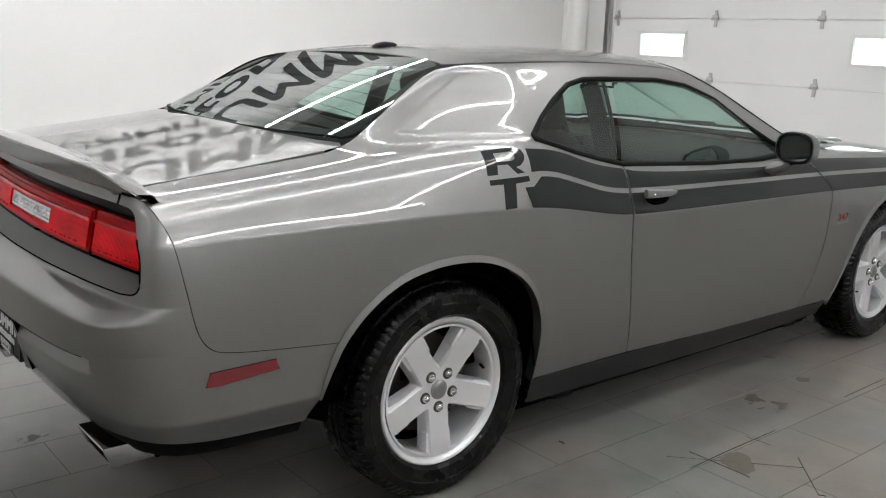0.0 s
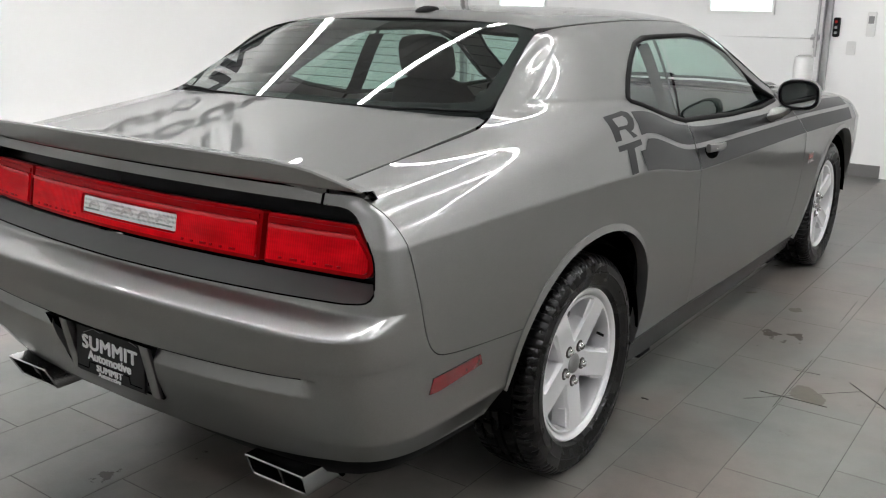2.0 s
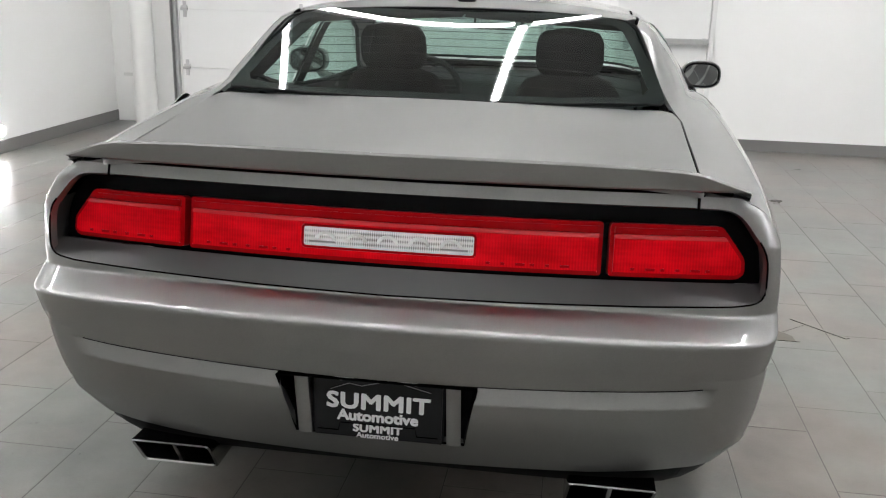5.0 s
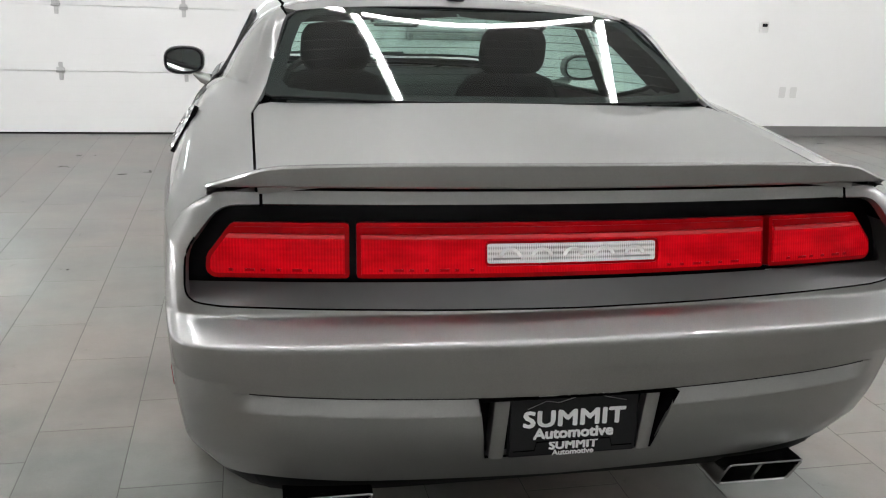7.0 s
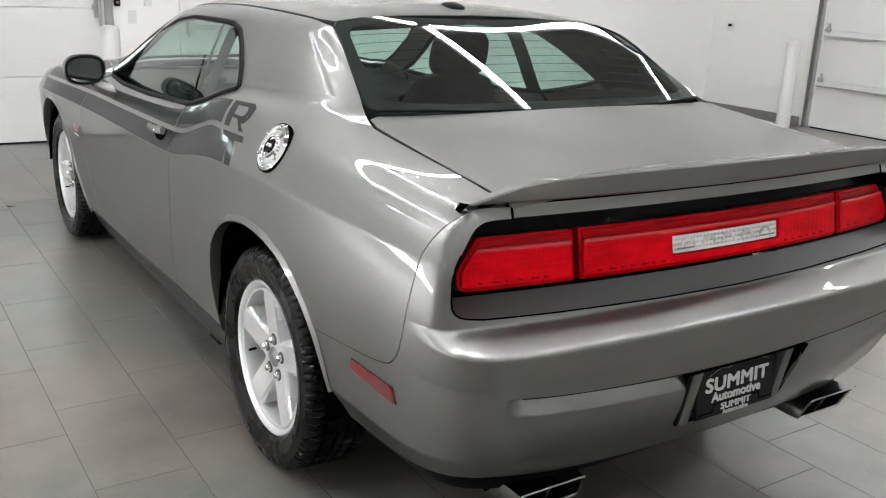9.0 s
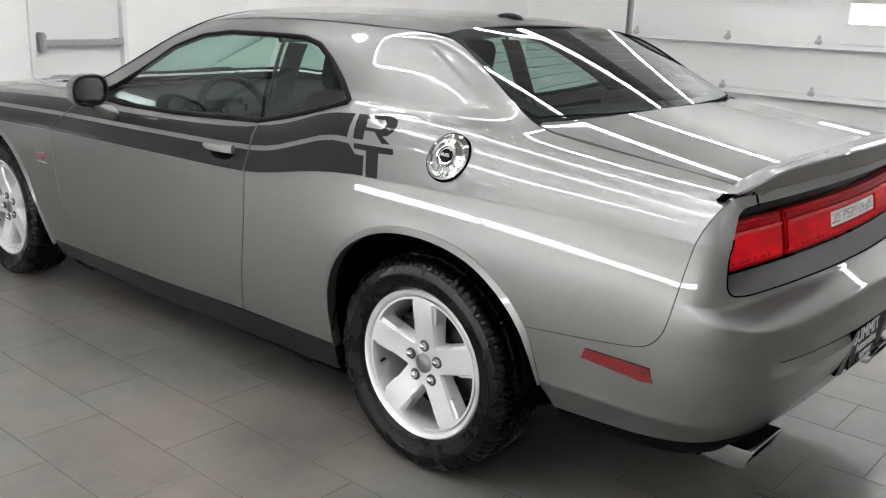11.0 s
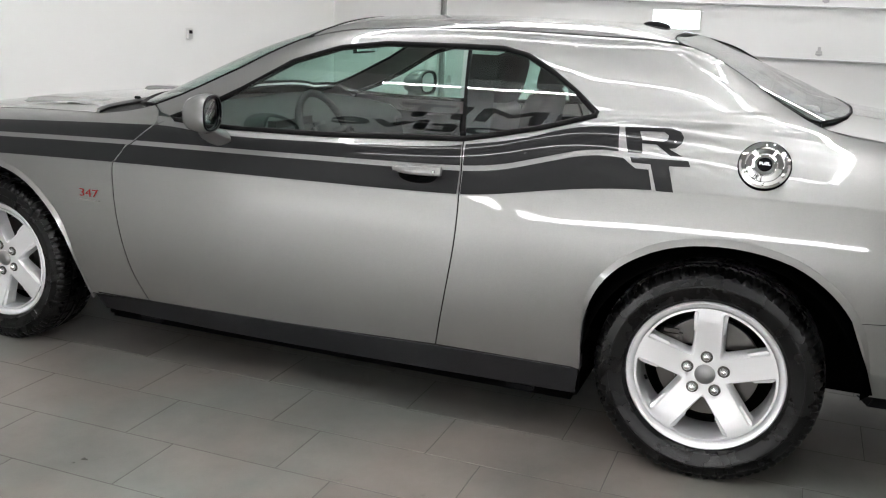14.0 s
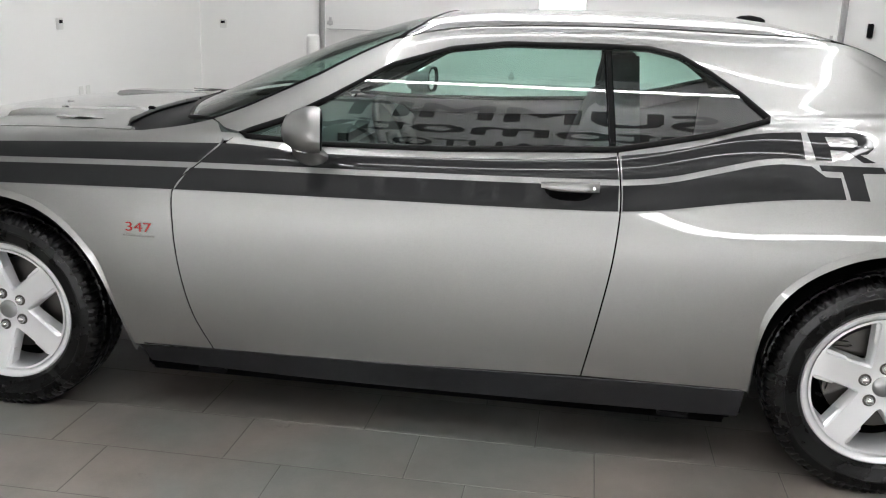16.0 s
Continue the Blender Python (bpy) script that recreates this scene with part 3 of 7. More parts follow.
def panel(name, loops, mat, parent, label="", surf=skin, spacing=0.025, mirror=False, both=False, offset=0.0, depth=0.012,
          gap=0.0, h=(0.012, 0.045), grid=True, out=None, aspect=1.0, extra=None):
    """One sheet cut from a surface along outlines (the first is the edge, the rest are holes), with folded edges."""
    if gap:
        loops = [shrink(loop, surf, gap, h) for loop in loops]
    pts, edges = [], []
    for loop in loops:
        k = len(pts)
        pts += [tuple(p) for p in loop]
        edges += [(k + i, k + (i + 1) % len(loop)) for i in range(len(loop))]
    edge = np.array(pts)
    um, wm = edge.mean(0)
    one = lambda q: np.array([float(q)])
    su = max(0.05, float(np.linalg.norm(surf(one(um + h[0]), one(wm)) - surf(one(um - h[0]), one(wm))) / (2 * h[0])))
    sw = max(0.01, float(np.linalg.norm(surf(one(um), one(wm + h[1])) - surf(one(um), one(wm - h[1]))) / (2 * h[1])))
    sw *= aspect
    lo, hi = edge.min(0), edge.max(0)
    inner = np.zeros((0, 2))
    if grid:
        nu, nw = max(2, int((hi[0] - lo[0]) * su / spacing)), max(2, int((hi[1] - lo[1]) * sw / spacing))
        gu, gw = np.meshgrid(np.linspace(lo[0], hi[0], nu + 1), np.linspace(lo[1], hi[1], nw + 1))
        g = np.stack([gu.ravel(), gw.ravel()], 1)
        g = g[inside(loops, g)]
        if len(g):
            s = np.array([su, sw])
            keep = np.ones(len(g), bool)
            for i in range(0, len(edge), 200):
                d = np.linalg.norm((g[:, None] - edge[None, i:i + 200]) * s, axis=2).min(1)
                keep &= d > spacing * 0.45
            inner = g[keep]
    if surf is skin and lo[1] < CREASES[0] - 0.5 and hi[1] > CREASES[0] + 0.5:
        # close rows of points along the crease keep it sharp
        c = CREASES[0]
        rows = [(u, c + d) for u in np.arange(lo[0], hi[0], 0.02) for d in (-0.16, -0.05, 0.05, 0.16)]
        rows = np.array(rows)[inside(loops, np.array(rows))]
        s = np.array([su, sw])
        far = np.array([np.linalg.norm((edge - r) * s, axis=1).min() > 0.006 for r in rows])
        inner = np.concatenate([inner[np.abs(inner[:, 1] - c) > 0.26], rows[far]])
    if extra is not None:
        # close rows of points along edges pressed into the sheet
        s = np.array([su, sw])
        rows = np.array(extra)[inside(loops, np.array(extra))]
        far = np.array([np.linalg.norm((edge - q) * s, axis=1).min() > 0.004 for q in rows])
        rows = rows[far]
        clear = np.array([np.linalg.norm((rows - q) * s, axis=1).min() > 0.007 for q in inner])
        inner = np.concatenate([inner[clear], rows])
    allp = np.concatenate([edge, inner])
    from2d = [Vector((p[0] * su, p[1] * sw)) for p in allp]
    vs2, _, tris, *_ = DELAUNAY(from2d, edges, [], 0, 1e-6)
    q = np.array([(v[0] / su, v[1] / sw) for v in vs2])
    tris = np.array([t for t in tris if len(t) == 3])
    tris = tris[inside(loops, q[tris].mean(1))]
    p3 = surf(q[:, 0], q[:, 1])
    nn = normals_of(surf, q[:, 0], q[:, 1], h)
    if np.sum(nn[:, 0] * p3[:, 0]) + np.sum(nn[:, 2] * (p3[:, 2] - 0.7)) < 0 and surf is skin:
        nn = -nn
    if surf is not skin:
        ref = OUTWARD(p3.mean(0)) if out is None else out
        if nn.sum(0) @ ref < 0:
            nn = -nn
    p3 = p3 + nn * offset
    c = np.cross(p3[tris[:, 1]] - p3[tris[:, 0]], p3[tris[:, 2]] - p3[tris[:, 0]])
    flip = np.einsum("ij,ij->i", c, nn[tris[:, 0]]) < 0
    tris[flip] = tris[flip][:, ::-1]
    used = np.unique(tris)
    remap = -np.ones(len(p3), int)
    remap[used] = np.arange(len(used))
    p3, nn, tris = p3[used], nn[used], remap[tris]
    # folded edge: every border edge is drawn inwards
    verts, norms, faces = [tuple(p) for p in p3], [tuple(n) for n in nn], [tuple(t) for t in tris]
    if depth:
        seen = {}
        for t in faces:
            for i in range(3):
                e = (t[i], t[(i + 1) % 3])
                seen[e] = seen.get(e, 0) + 1
        dup = {}
        for (a, b) in list(seen):
            if (b, a) in seen:
                continue
            for k in (a, b):
                if k not in dup:
                    dup[k] = len(verts)
                    verts += [tuple(p3[k]), tuple(p3[k] - nn[k] * depth)]
                    norms += [(0, 0, 0), (0, 0, 0)]
            faces.append((dup[b], dup[a], dup[a] + 1, dup[b] + 1))
    sides = [1, -1] if both else [-1 if mirror else 1]
    V, N, F = [], [], []
    for s in sides:
        k = len(V)
        V += [(x * s, y, z) for x, y, z in verts]
        N += [(x * s, y, z) for x, y, z in norms]
        F += [tuple(k + i for i in (f if s > 0 else f[::-1])) for f in faces]
    me = bpy.data.meshes.new(name)
    me.from_pydata(V, [], F)
    me.shade_smooth()
    me.normals_split_custom_set_from_vertices(N)
    return finish(name, me, mat, parent, label)


from mathutils.geometry import delaunay_2d_cdt as DELAUNAY

# ---- rear cover: a second surface, by the angle round the tail and the height ----
REAR_Z = [0.30, 0.37, 0.45, 0.52, 0.60, 0.68, 0.738, 0.747, 0.752, 0.785, 0.84, 0.94, 1.0, 1.06]
REAR_W = [0.845, 0.868, 0.9183, 0.9231, 0.9273, 0.9277, 0.9281, 0.929, 0.93, 0.9401, 0.9447, 0.9458, 0.945, 0.955]
REAR_Y = [-0.975, -1.025, -1.068, -1.099, -1.12, -1.134, -1.139, -1.138, -1.132, -1.04, -1.03, -1.02, -1.0, -0.985]
REAR_C = -0.33
FINE_Z = np.arange(0.28, 1.0801, 0.001)


def rear_tables():
    """By height: the place and slant of the cover's side, which carries on the quarter panel, and the depth of its back."""
    a, b = [], []
    for z in FINE_Z:
        zz = min(max(z, 0.47), 1.035)
        xs = [float(skin(np.array([y]), np.array([v_at_z(y, zz, 1.0, 9.0)]))[0, 0]) for y in (-0.72, -0.90)]
        a.append(xs[0] + (xs[1] - xs[0]) * 0.13 / 0.18 + (np.interp(z, REAR_Z, REAR_W) - np.interp(0.47, REAR_Z, REAR_W) if z < 0.47 else 0))
        b.append((xs[0] - xs[1]) / 0.18)
    soft = lambda q, n: np.convolve(np.concatenate([np.full(n, q[0]), q, np.full(n, q[-1])]), np.hanning(2 * n + 3)[1:-1] / np.hanning(2 * n + 3).sum(), "valid")
    y = np.interp(FINE_Z, REAR_Z, REAR_Y)
    crisp, gentle = soft(y, 5), soft(y, 40)
    f = np.clip((FINE_Z - 0.64) / 0.05, 0, 1)
    return soft(np.array(a), 12), soft(np.array(b), 20), gentle * (1 - f) + crisp * f


SIDE_A, SIDE_B, BACK_Y = rear_tables()


FLUSH_Y, FLUSH_X = [-0.9, -0.3], [0.0, 0.0]


def rear_skin(a, z):
    a, z = np.atleast_1d(np.asarray(a, float)), np.atleast_1d(np.asarray(z, float))
    w, lean = np.interp(z, FINE_Z, SIDE_A), np.interp(z, FINE_Z, SIDE_B)
    d = -np.interp(z, FINE_Z, BACK_Y) + REAR_C
    n = np.interp(z, [0.3, 0.66, 0.74, 0.80, 0.86, 1.05], [8.0, 11.0, 16.0, 22.0, 28.0, 45.0])
    sa, ca = np.abs(np.sin(a)), np.abs(np.cos(a))
    side = np.maximum(sa + lean * ca, 0) / (w + lean * (REAR_C + 0.85))
    r = (side ** n + (ca / d) ** n) ** (-1 / n)
    x = r * sa * np.sign(a)
    y = REAR_C - r * ca
    x = x - 0.065 * np.sign(a) * np.clip(y + 0.85, 0, 1) ** 2 * np.clip((sa - 0.5) * 4, 0, 1)
    y = y + 0.055 * (x / w) ** 2 * (r * ca / d) ** 2
    x = x + np.sign(a) * np.interp(y, FLUSH_Y, FLUSH_X) * np.clip((sa - 0.5) * 4, 0, 1)
    # the pressed-in band under the bumper's upper face
    line = 0.606 + 0.026 * (x / 0.73) ** 2
    t = (z - line + 0.044) / 0.044
    dent = np.where((t > 0) & (z < line), t, 0) + np.where(z >= line, np.clip(1 - (z - line) / 0.006, 0, 1), 0)
    y = y + 0.026 * dent * np.clip((0.765 - np.abs(x)) / 0.04, 0, 1)
    return np.stack([x, y, z], -1)


def OUTWARD(c):
    return np.array([c[0], c[1] * 0.8 if c[1] < 0 else c[1] - 1.2, 0.0])


ANG = np.linspace(0, math.pi / 2, 901)


def a_at_x(x, z):
    p = rear_skin(ANG, np.full(len(ANG), z))
    k = int(np.argmax(p[:, 0]))
    return float(np.interp(x, p[:k + 1, 0], ANG[:k + 1]))


def a_at_y(y, z):
    p = rear_skin(ANG, np.full(len(ANG), z))
    return float(np.interp(y, p[:, 1], ANG))


def divided(points, step=0.03):
    out = []
    for p, q in zip(points, points[1:]):
        n = max(1, int(math.dist(p, q) / step))
        out += [(p[0] + (q[0] - p[0]) * i / n, p[1] + (q[1] - p[1]) * i / n) for i in range(n)]
    out.append(points[-1])
    return out


def rear_by_x(points):
    return [(a_at_x(x, z) if x >= 0 else -a_at_x(-x, z), z) for x, z in divided(points)]


def rear_by_y(points):
    return [(a_at_y(y, z), z) for y, z in divided(points)]



# the cover's side is brought flush with the quarter panel along their joint
BUMPER_CUT = [(-0.405, 0.606), (-0.62, 0.624), (-0.76, 0.640), (-0.815, 0.662), (-0.848, 0.715), (-0.872, 0.82), (-0.896, 0.943), (-0.915, 1.0), (-0.928, 1.035)]
BUMPER_CUT = curve_through(BUMPER_CUT, 4)
def joint_gaps(line):
    return [float(skin(np.array([y]), np.array([v_at_z(y, z, 2, 8)]))[0, 0] - rear_skin(np.array([a_at_y(y, z)]), np.array([z]))[0, 0]) for y, z in line]


UPPER_CUT, LOWER_CUT = [p for p in BUMPER_CUT if p[1] > 0.67], [p for p in BUMPER_CUT if p[1] <= 0.67]
for turn in range(2):
    fill = np.interp(FINE_Z, [z for y, z in UPPER_CUT], joint_gaps(UPPER_CUT))
    SIDE_A = SIDE_A + np.convolve(np.concatenate([np.full(30, fill[0]), fill, np.full(30, fill[-1])]), np.hanning(63)[1:-1] / np.hanning(63).sum(), "valid")
for turn in range(2):
    found = sorted((y, g + float(np.interp(y, FLUSH_Y, FLUSH_X))) for (y, z), g in zip(LOWER_CUT, joint_gaps(LOWER_CUT)))
    FLUSH_Y, FLUSH_X = [-0.95, -0.87] + [y for y, g in found], [0.0, 0.0] + [g for y, g in found]


# ---- the car ----
car = thing("car", (0, 0, 0), "grey metallic two-door muscle car with charcoal side stripes, parked on tiles", "car")

# outlines on the body's side: y and z
DOOR_REAR = curve_through([(0.926, 0.304), (0.884, 0.53), (0.857, 0.70), (0.846, 0.856), (0.853, 0.96), (0.866, 1.033)])
DOOR_FRONT = curve_through([(2.176, 0.274), (2.236, 0.41), (2.27, 0.566), (2.283, 0.72), (2.273, 0.852), (2.195, 0.93), (2.11, 1.005)])
ARCH_REAR = curve_through(ARCH_REAR_PTS, 4)
ARCH_FRONT = curve_through(ARCH_FRONT_PTS, 4)
SILL = [(2.47, 0.268), (2.176, 0.274), (1.65, 0.28), (0.926, 0.304), (0.402, 0.306)]
BELT_FRONT, BELT_REAR = (2.09, 1.012), (0.866, 1.036)
GLASS_TOP = [(2.085, 1.018), (1.95, 1.066), (1.80, 1.141), (1.6, 1.253), (1.41, 1.311), (1.23, 1.333), (0.92, 1.337)]
QUARTER_TOP = [(0.92, 1.337), (0.79, 1.336), (0.70, 1.318), (0.60, 1.268), (0.51, 1.212), (0.43, 1.152)]
QUARTER_BOTTOM = [(0.43, 1.143), (0.60, 1.094), (0.74, 1.062), (0.868, 1.036)]
DECK_X = 0.712
BACKLIGHT = [(0.0, 0.262), (0.30, 0.258), (0.46, 0.245), (0.56, 0.215), (0.592, 0.17), (0.625, 0.02), (0.665, -0.16), (0.672, -0.21),
             (0.655, -0.245), (0.58, -0.28), (0.4, -0.325), (0.2, -0.347), (0.0, -0.352)]
WINDSHIELD = [(0.0, 1.50), (0.30, 1.51), (0.52, 1.545), (0.605, 1.60), (0.69, 1.85), (0.74, 2.1), (0.757, 2.21), (0.71, 2.31), (0.45, 2.39), (0.2, 2.435), (0.0, 2.445)]


def quarter_outline():
    o = side_line(DOOR_REAR, 0, 8.3)
    o += side_line(QUARTER_BOTTOM[::-1], 6.5, 9)[1:]
    o += side_line(QUARTER_TOP[::-1], 8, 11.0)
    o += side_line(GLASS_TOP[::-1], 8, 11.0)[1:]
    o += plan_line([(0.80, 2.15), (0.76, 2.205), (0.742, 2.1), (0.692, 1.85), (0.615, 1.62)], 8)
    o += [(y, 11.05) for y in np.arange(1.55, 0.26, -0.04)]
    o += plan_line([(0.592, 0.17), (0.625, 0.02), (0.665, -0.16), (0.69, -0.24), (DECK_X, -0.33), (DECK_X, -0.95)], 8)
    o += side_line(BUMPER_CUT[::-1], 2, 8)
    o += side_line(ARCH_REAR[3:], 0, 6)
    o += side_line([(0.402, 0.306), (0.926, 0.304)], 0, 3)[1:-1]
    return o


QUARTER = quarter_outline()
PILLAR_FOLDS = []
for d in (-0.004, 0.0, 0.004, 0.008, 0.012, 0.017):
    PILLAR_FOLDS += [(y, v_at_z(y, 1.174 - 0.05 * (y + 0.09) + d, 7.5, 10.5)) for y in np.arange(-0.11, 0.45, 0.012)]
    for t in np.arange(0.02, 1.0, 0.035):
        y, z = -0.092 + 0.30 * t + d * 0.49, 1.185 + 0.17 * t - d * 0.87
        PILLAR_FOLDS.append((y, v_at_z(y, z, 8.0, 11.0)))
for s in (False, True):
    panel("quarter_panel", [QUARTER], PAINT, car, mirror=s, gap=0.0026, spacing=0.022, extra=PILLAR_FOLDS)
    door = panel("door", [side_line(DOOR_REAR[::-1], 0, 8.3) + side_line([(0.926, 0.304), (1.65, 0.28), (2.176, 0.274)], 0, 3)[1:-1]
                  + side_line(DOOR_FRONT, 0, 8.5) + side_line([(2.09, 1.008), (1.80, 1.0), (1.4, 1.008), (0.87, 1.034)], 6.5, 8.6)], PAINT, car, mirror=s, gap=0.0026, spacing=0.022)
    fender = panel("front_fender", [side_line([(2.47, 0.268), (2.176, 0.272)], 0, 3)[::-1]
                    + side_line(ARCH_FRONT, 0, 6)[2:] + side_line([(3.41, 0.28), (3.93, 0.34)], 0, 4) + side_line([(3.94, 0.6), (3.94, 0.80)], 0, 7)
                    + [(y, 8.25) for y in np.arange(3.9, 2.44, -0.05)] + plan_line([(0.775, 2.42), (0.76, 2.205), (0.80, 2.15)], 7.8)[1:-1]
                    + side_line([(2.14, 1.004)] + DOOR_FRONT[::-1][2:-1], 0, 8.6)], PAINT, car, mirror=s, gap=0.0026, spacing=0.022)
    panel("rocker_panel", [[(y, 0.02) for y in np.arange(0.42, 2.46, 0.05)] + [(y, 0.98) for y in np.arange(2.46, 0.40, -0.05)]], ROCKER, car,
          "satin charcoal rocker moulding", mirror=s, offset=-0.004, spacing=0.03, depth=0.03)
    panel("cowl_corner", [[(2.04, 7.7), (2.28, 7.7), (2.28, 9.0), (2.04, 8.5)]], PAINT, car, mirror=s, offset=-0.006, depth=0, spacing=0.03)
    panel("b_pillar_trim", [side_line([(0.874, 1.04), (0.908, 1.334)], 8, 11) + side_line([(0.922, 1.334), (0.888, 1.04)], 8, 11)], SEAL, car, "black rubber pillar strip", mirror=s, offset=-0.007, depth=0.006)

def fitted(points, form):
    """Least squares of the last coordinate over the terms that form gives of the other two."""
    p = np.array(points)
    k, *_ = np.linalg.lstsq(form(p[:, 0], p[:, 1]), p[:, 2], rcond=None)
    return k


def on_lines(line):
    a = np.array(line)
    return skin(a[:, 0], a[:, 1])


back_form = lambda x, y: np.stack([np.ones_like(x), y, 0.4 * x * x + 1.5 * x ** 4, x * x * y], -1)
back_sag = lambda y: -0.10 * (y + 0.05) ** 2
bp = on_lines(plan_line(BACKLIGHT, 8))
bp[:, 2] -= back_sag(bp[:, 1])
BACK_K = fitted(bp[:, [0, 1, 2]], back_form)


def back_skin(x, y):
    x, y = np.atleast_1d(np.asarray(x, float)), np.atleast_1d(np.asarray(y, float))
    return np.stack([x, y, back_form(x, y) @ BACK_K + back_sag(y)], -1)


side_form = lambda y, z: np.stack([np.ones_like(y), y, y * y, z], -1)
GLASS_EDGE = np.concatenate([on_lines(side_line(GLASS_TOP + QUARTER_TOP[1:], 8, 11)), on_lines(side_line(QUARTER_BOTTOM + [(1.4, 1.01), (1.8, 1.002), (2.06, 1.012)], 7.5, 9))])
side_sag = lambda z: -0.52 * (z - 1.18) ** 2
SIDE_K = fitted(np.stack([GLASS_EDGE[:, 1], GLASS_EDGE[:, 2], GLASS_EDGE[:, 0] - side_sag(GLASS_EDGE[:, 2])], -1), side_form)
SIDE_K[3] = -0.385
SIDE_K[0] += float(np.mean(GLASS_EDGE[:, 0] - side_sag(GLASS_EDGE[:, 2]) - side_form(GLASS_EDGE[:, 1], GLASS_EDGE[:, 2]) @ SIDE_K))


def side_glass(y, z):
    y, z = np.atleast_1d(np.asarray(y, float)), np.atleast_1d(np.asarray(z, float))
    return np.stack([side_form(y, z) @ SIDE_K + side_sag(z), y, z], -1)


UP = np.array([0.0, 0.0, 1.0])
OUT_SIDE = np.array([1.0, 0.0, 0.0])
for s in (False, True):
    panel("door_window", [divided([(2.085, 1.016)] + GLASS_TOP[1:-1] + [(0.93, 1.336), (0.892, 1.036), (1.4, 1.006), (1.8, 0.998), (2.06, 1.008)], 0.05)], GLASS, car, "green-tinted side glass",
          surf=side_glass, h=(0.01, 0.01), mirror=s, offset=-0.009, depth=0, spacing=0.06, out=OUT_SIDE)
    panel("quarter_window", [divided([(0.868, 1.036), (0.905, 1.336)] + QUARTER_TOP[1:] + QUARTER_BOTTOM[:-1], 0.05)], GLASS, car, "fixed rear side glass",
          surf=side_glass, h=(0.01, 0.01), mirror=s, offset=-0.009, depth=0, spacing=0.06, out=OUT_SIDE)
FULL_BACK = BACKLIGHT + [(-x, y) for x, y in BACKLIGHT[::-1]][1:-1]
panel("backlight", [divided(FULL_BACK + FULL_BACK[:1], 0.04)[:-1]], REARGLASS, car, "tinted heated rear window", surf=back_skin, h=(0.01, 0.01), offset=-0.003, depth=0, spacing=0.05, out=UP)
roof = panel("roof", [[(y, 13.0) for y in np.arange(0.272, 1.49, 0.04)] + plan_line([(0.0, 1.49), (0.30, 1.50), (0.52, 1.535), (0.60, 1.58)], 10.5)[1:]
             + [(y, 11.1) for y in np.arange(1.56, 0.25, -0.04)] + plan_line([(0.585, 0.205), (0.56, 0.222), (0.46, 0.252), (0.30, 0.266), (0.0, 0.272)], 10.5)[1:-1]], PAINT, car, both=True, gap=0.0, spacing=0.025)
deck_form = lambda x, y: np.stack([np.ones_like(x), y, y * y, x * x, x * x * y], -1)
DECK_EDGE = [(0.0, -0.360), (0.2, -0.355), (0.4, -0.334), (0.58, -0.29), (0.66, -0.255), (0.692, -0.27), (DECK_X - 0.004, -0.34), (DECK_X - 0.004, -0.97)]
dp = np.concatenate([on_lines(plan_line(DECK_EDGE[4:], 8))] * 3 + [on_lines(plan_line([(x, -0.97), (x, -0.38)], 8)) for x in (0.0, 0.2, 0.4, 0.6)])
DECK_K = fitted(dp, deck_form)


def deck_skin(x, y):
    x, y = np.atleast_1d(np.asarray(x, float)), np.atleast_1d(np.asarray(y, float))
    return np.stack([x, y, deck_form(x, y) @ DECK_K], -1)


FULL_DECK = DECK_EDGE + [(-x, y) for x, y in DECK_EDGE[:0:-1]]
panel("decklid", [divided(FULL_DECK + FULL_DECK[:1], 0.03)[:-1]], PAINT, car, surf=deck_skin, h=(0.01, 0.01), spacing=0.03, out=UP)
panel("hood", [[(y, 13.0) for y in np.arange(2.645, 3.9, 0.05)] + [(3.9, v) for v in np.arange(12.5, 8.4, -0.4)]
      + [(y, 8.32) for y in np.arange(3.9, 2.47, -0.05)] + plan_line([(0.77, 2.46), (0.73, 2.53), (0.6, 2.585), (0.3, 2.63), (0.0, 2.645)], 8)[1:-1]], PAINT, car, both=True, spacing=0.03)
panel("windshield", [plan_line(WINDSHIELD, 8)], GLASS, car, "green-tinted windscreen", both=True, offset=-0.004, depth=0, spacing=0.04)
panel("cowl", [plan_line([(0.0, 2.45), (0.2, 2.44), (0.45, 2.395), (0.71, 2.315), (0.757, 2.215), (0.768, 2.42), (0.73, 2.525), (0.6, 2.58), (0.3, 2.625), (0.0, 2.64)], 8)], BLACK, car, "black plastic cowl grille", both=True, offset=-0.02, depth=0.01)


def on_skin(line, off=0.0, mirror=False):
    a = np.array(line)
    p = skin(a[:, 0], a[:, 1])
    n = normals_of(skin, a[:, 0], a[:, 1])
    n = np.where((n[:, 0] * p[:, 0] + n[:, 2] * (p[:, 2] - 0.7))[:, None] < 0, -n, n)
    p = p + n * off
    if mirror:
        p = p * np.array([-1, 1, 1])
    return [tuple(q) for q in p]


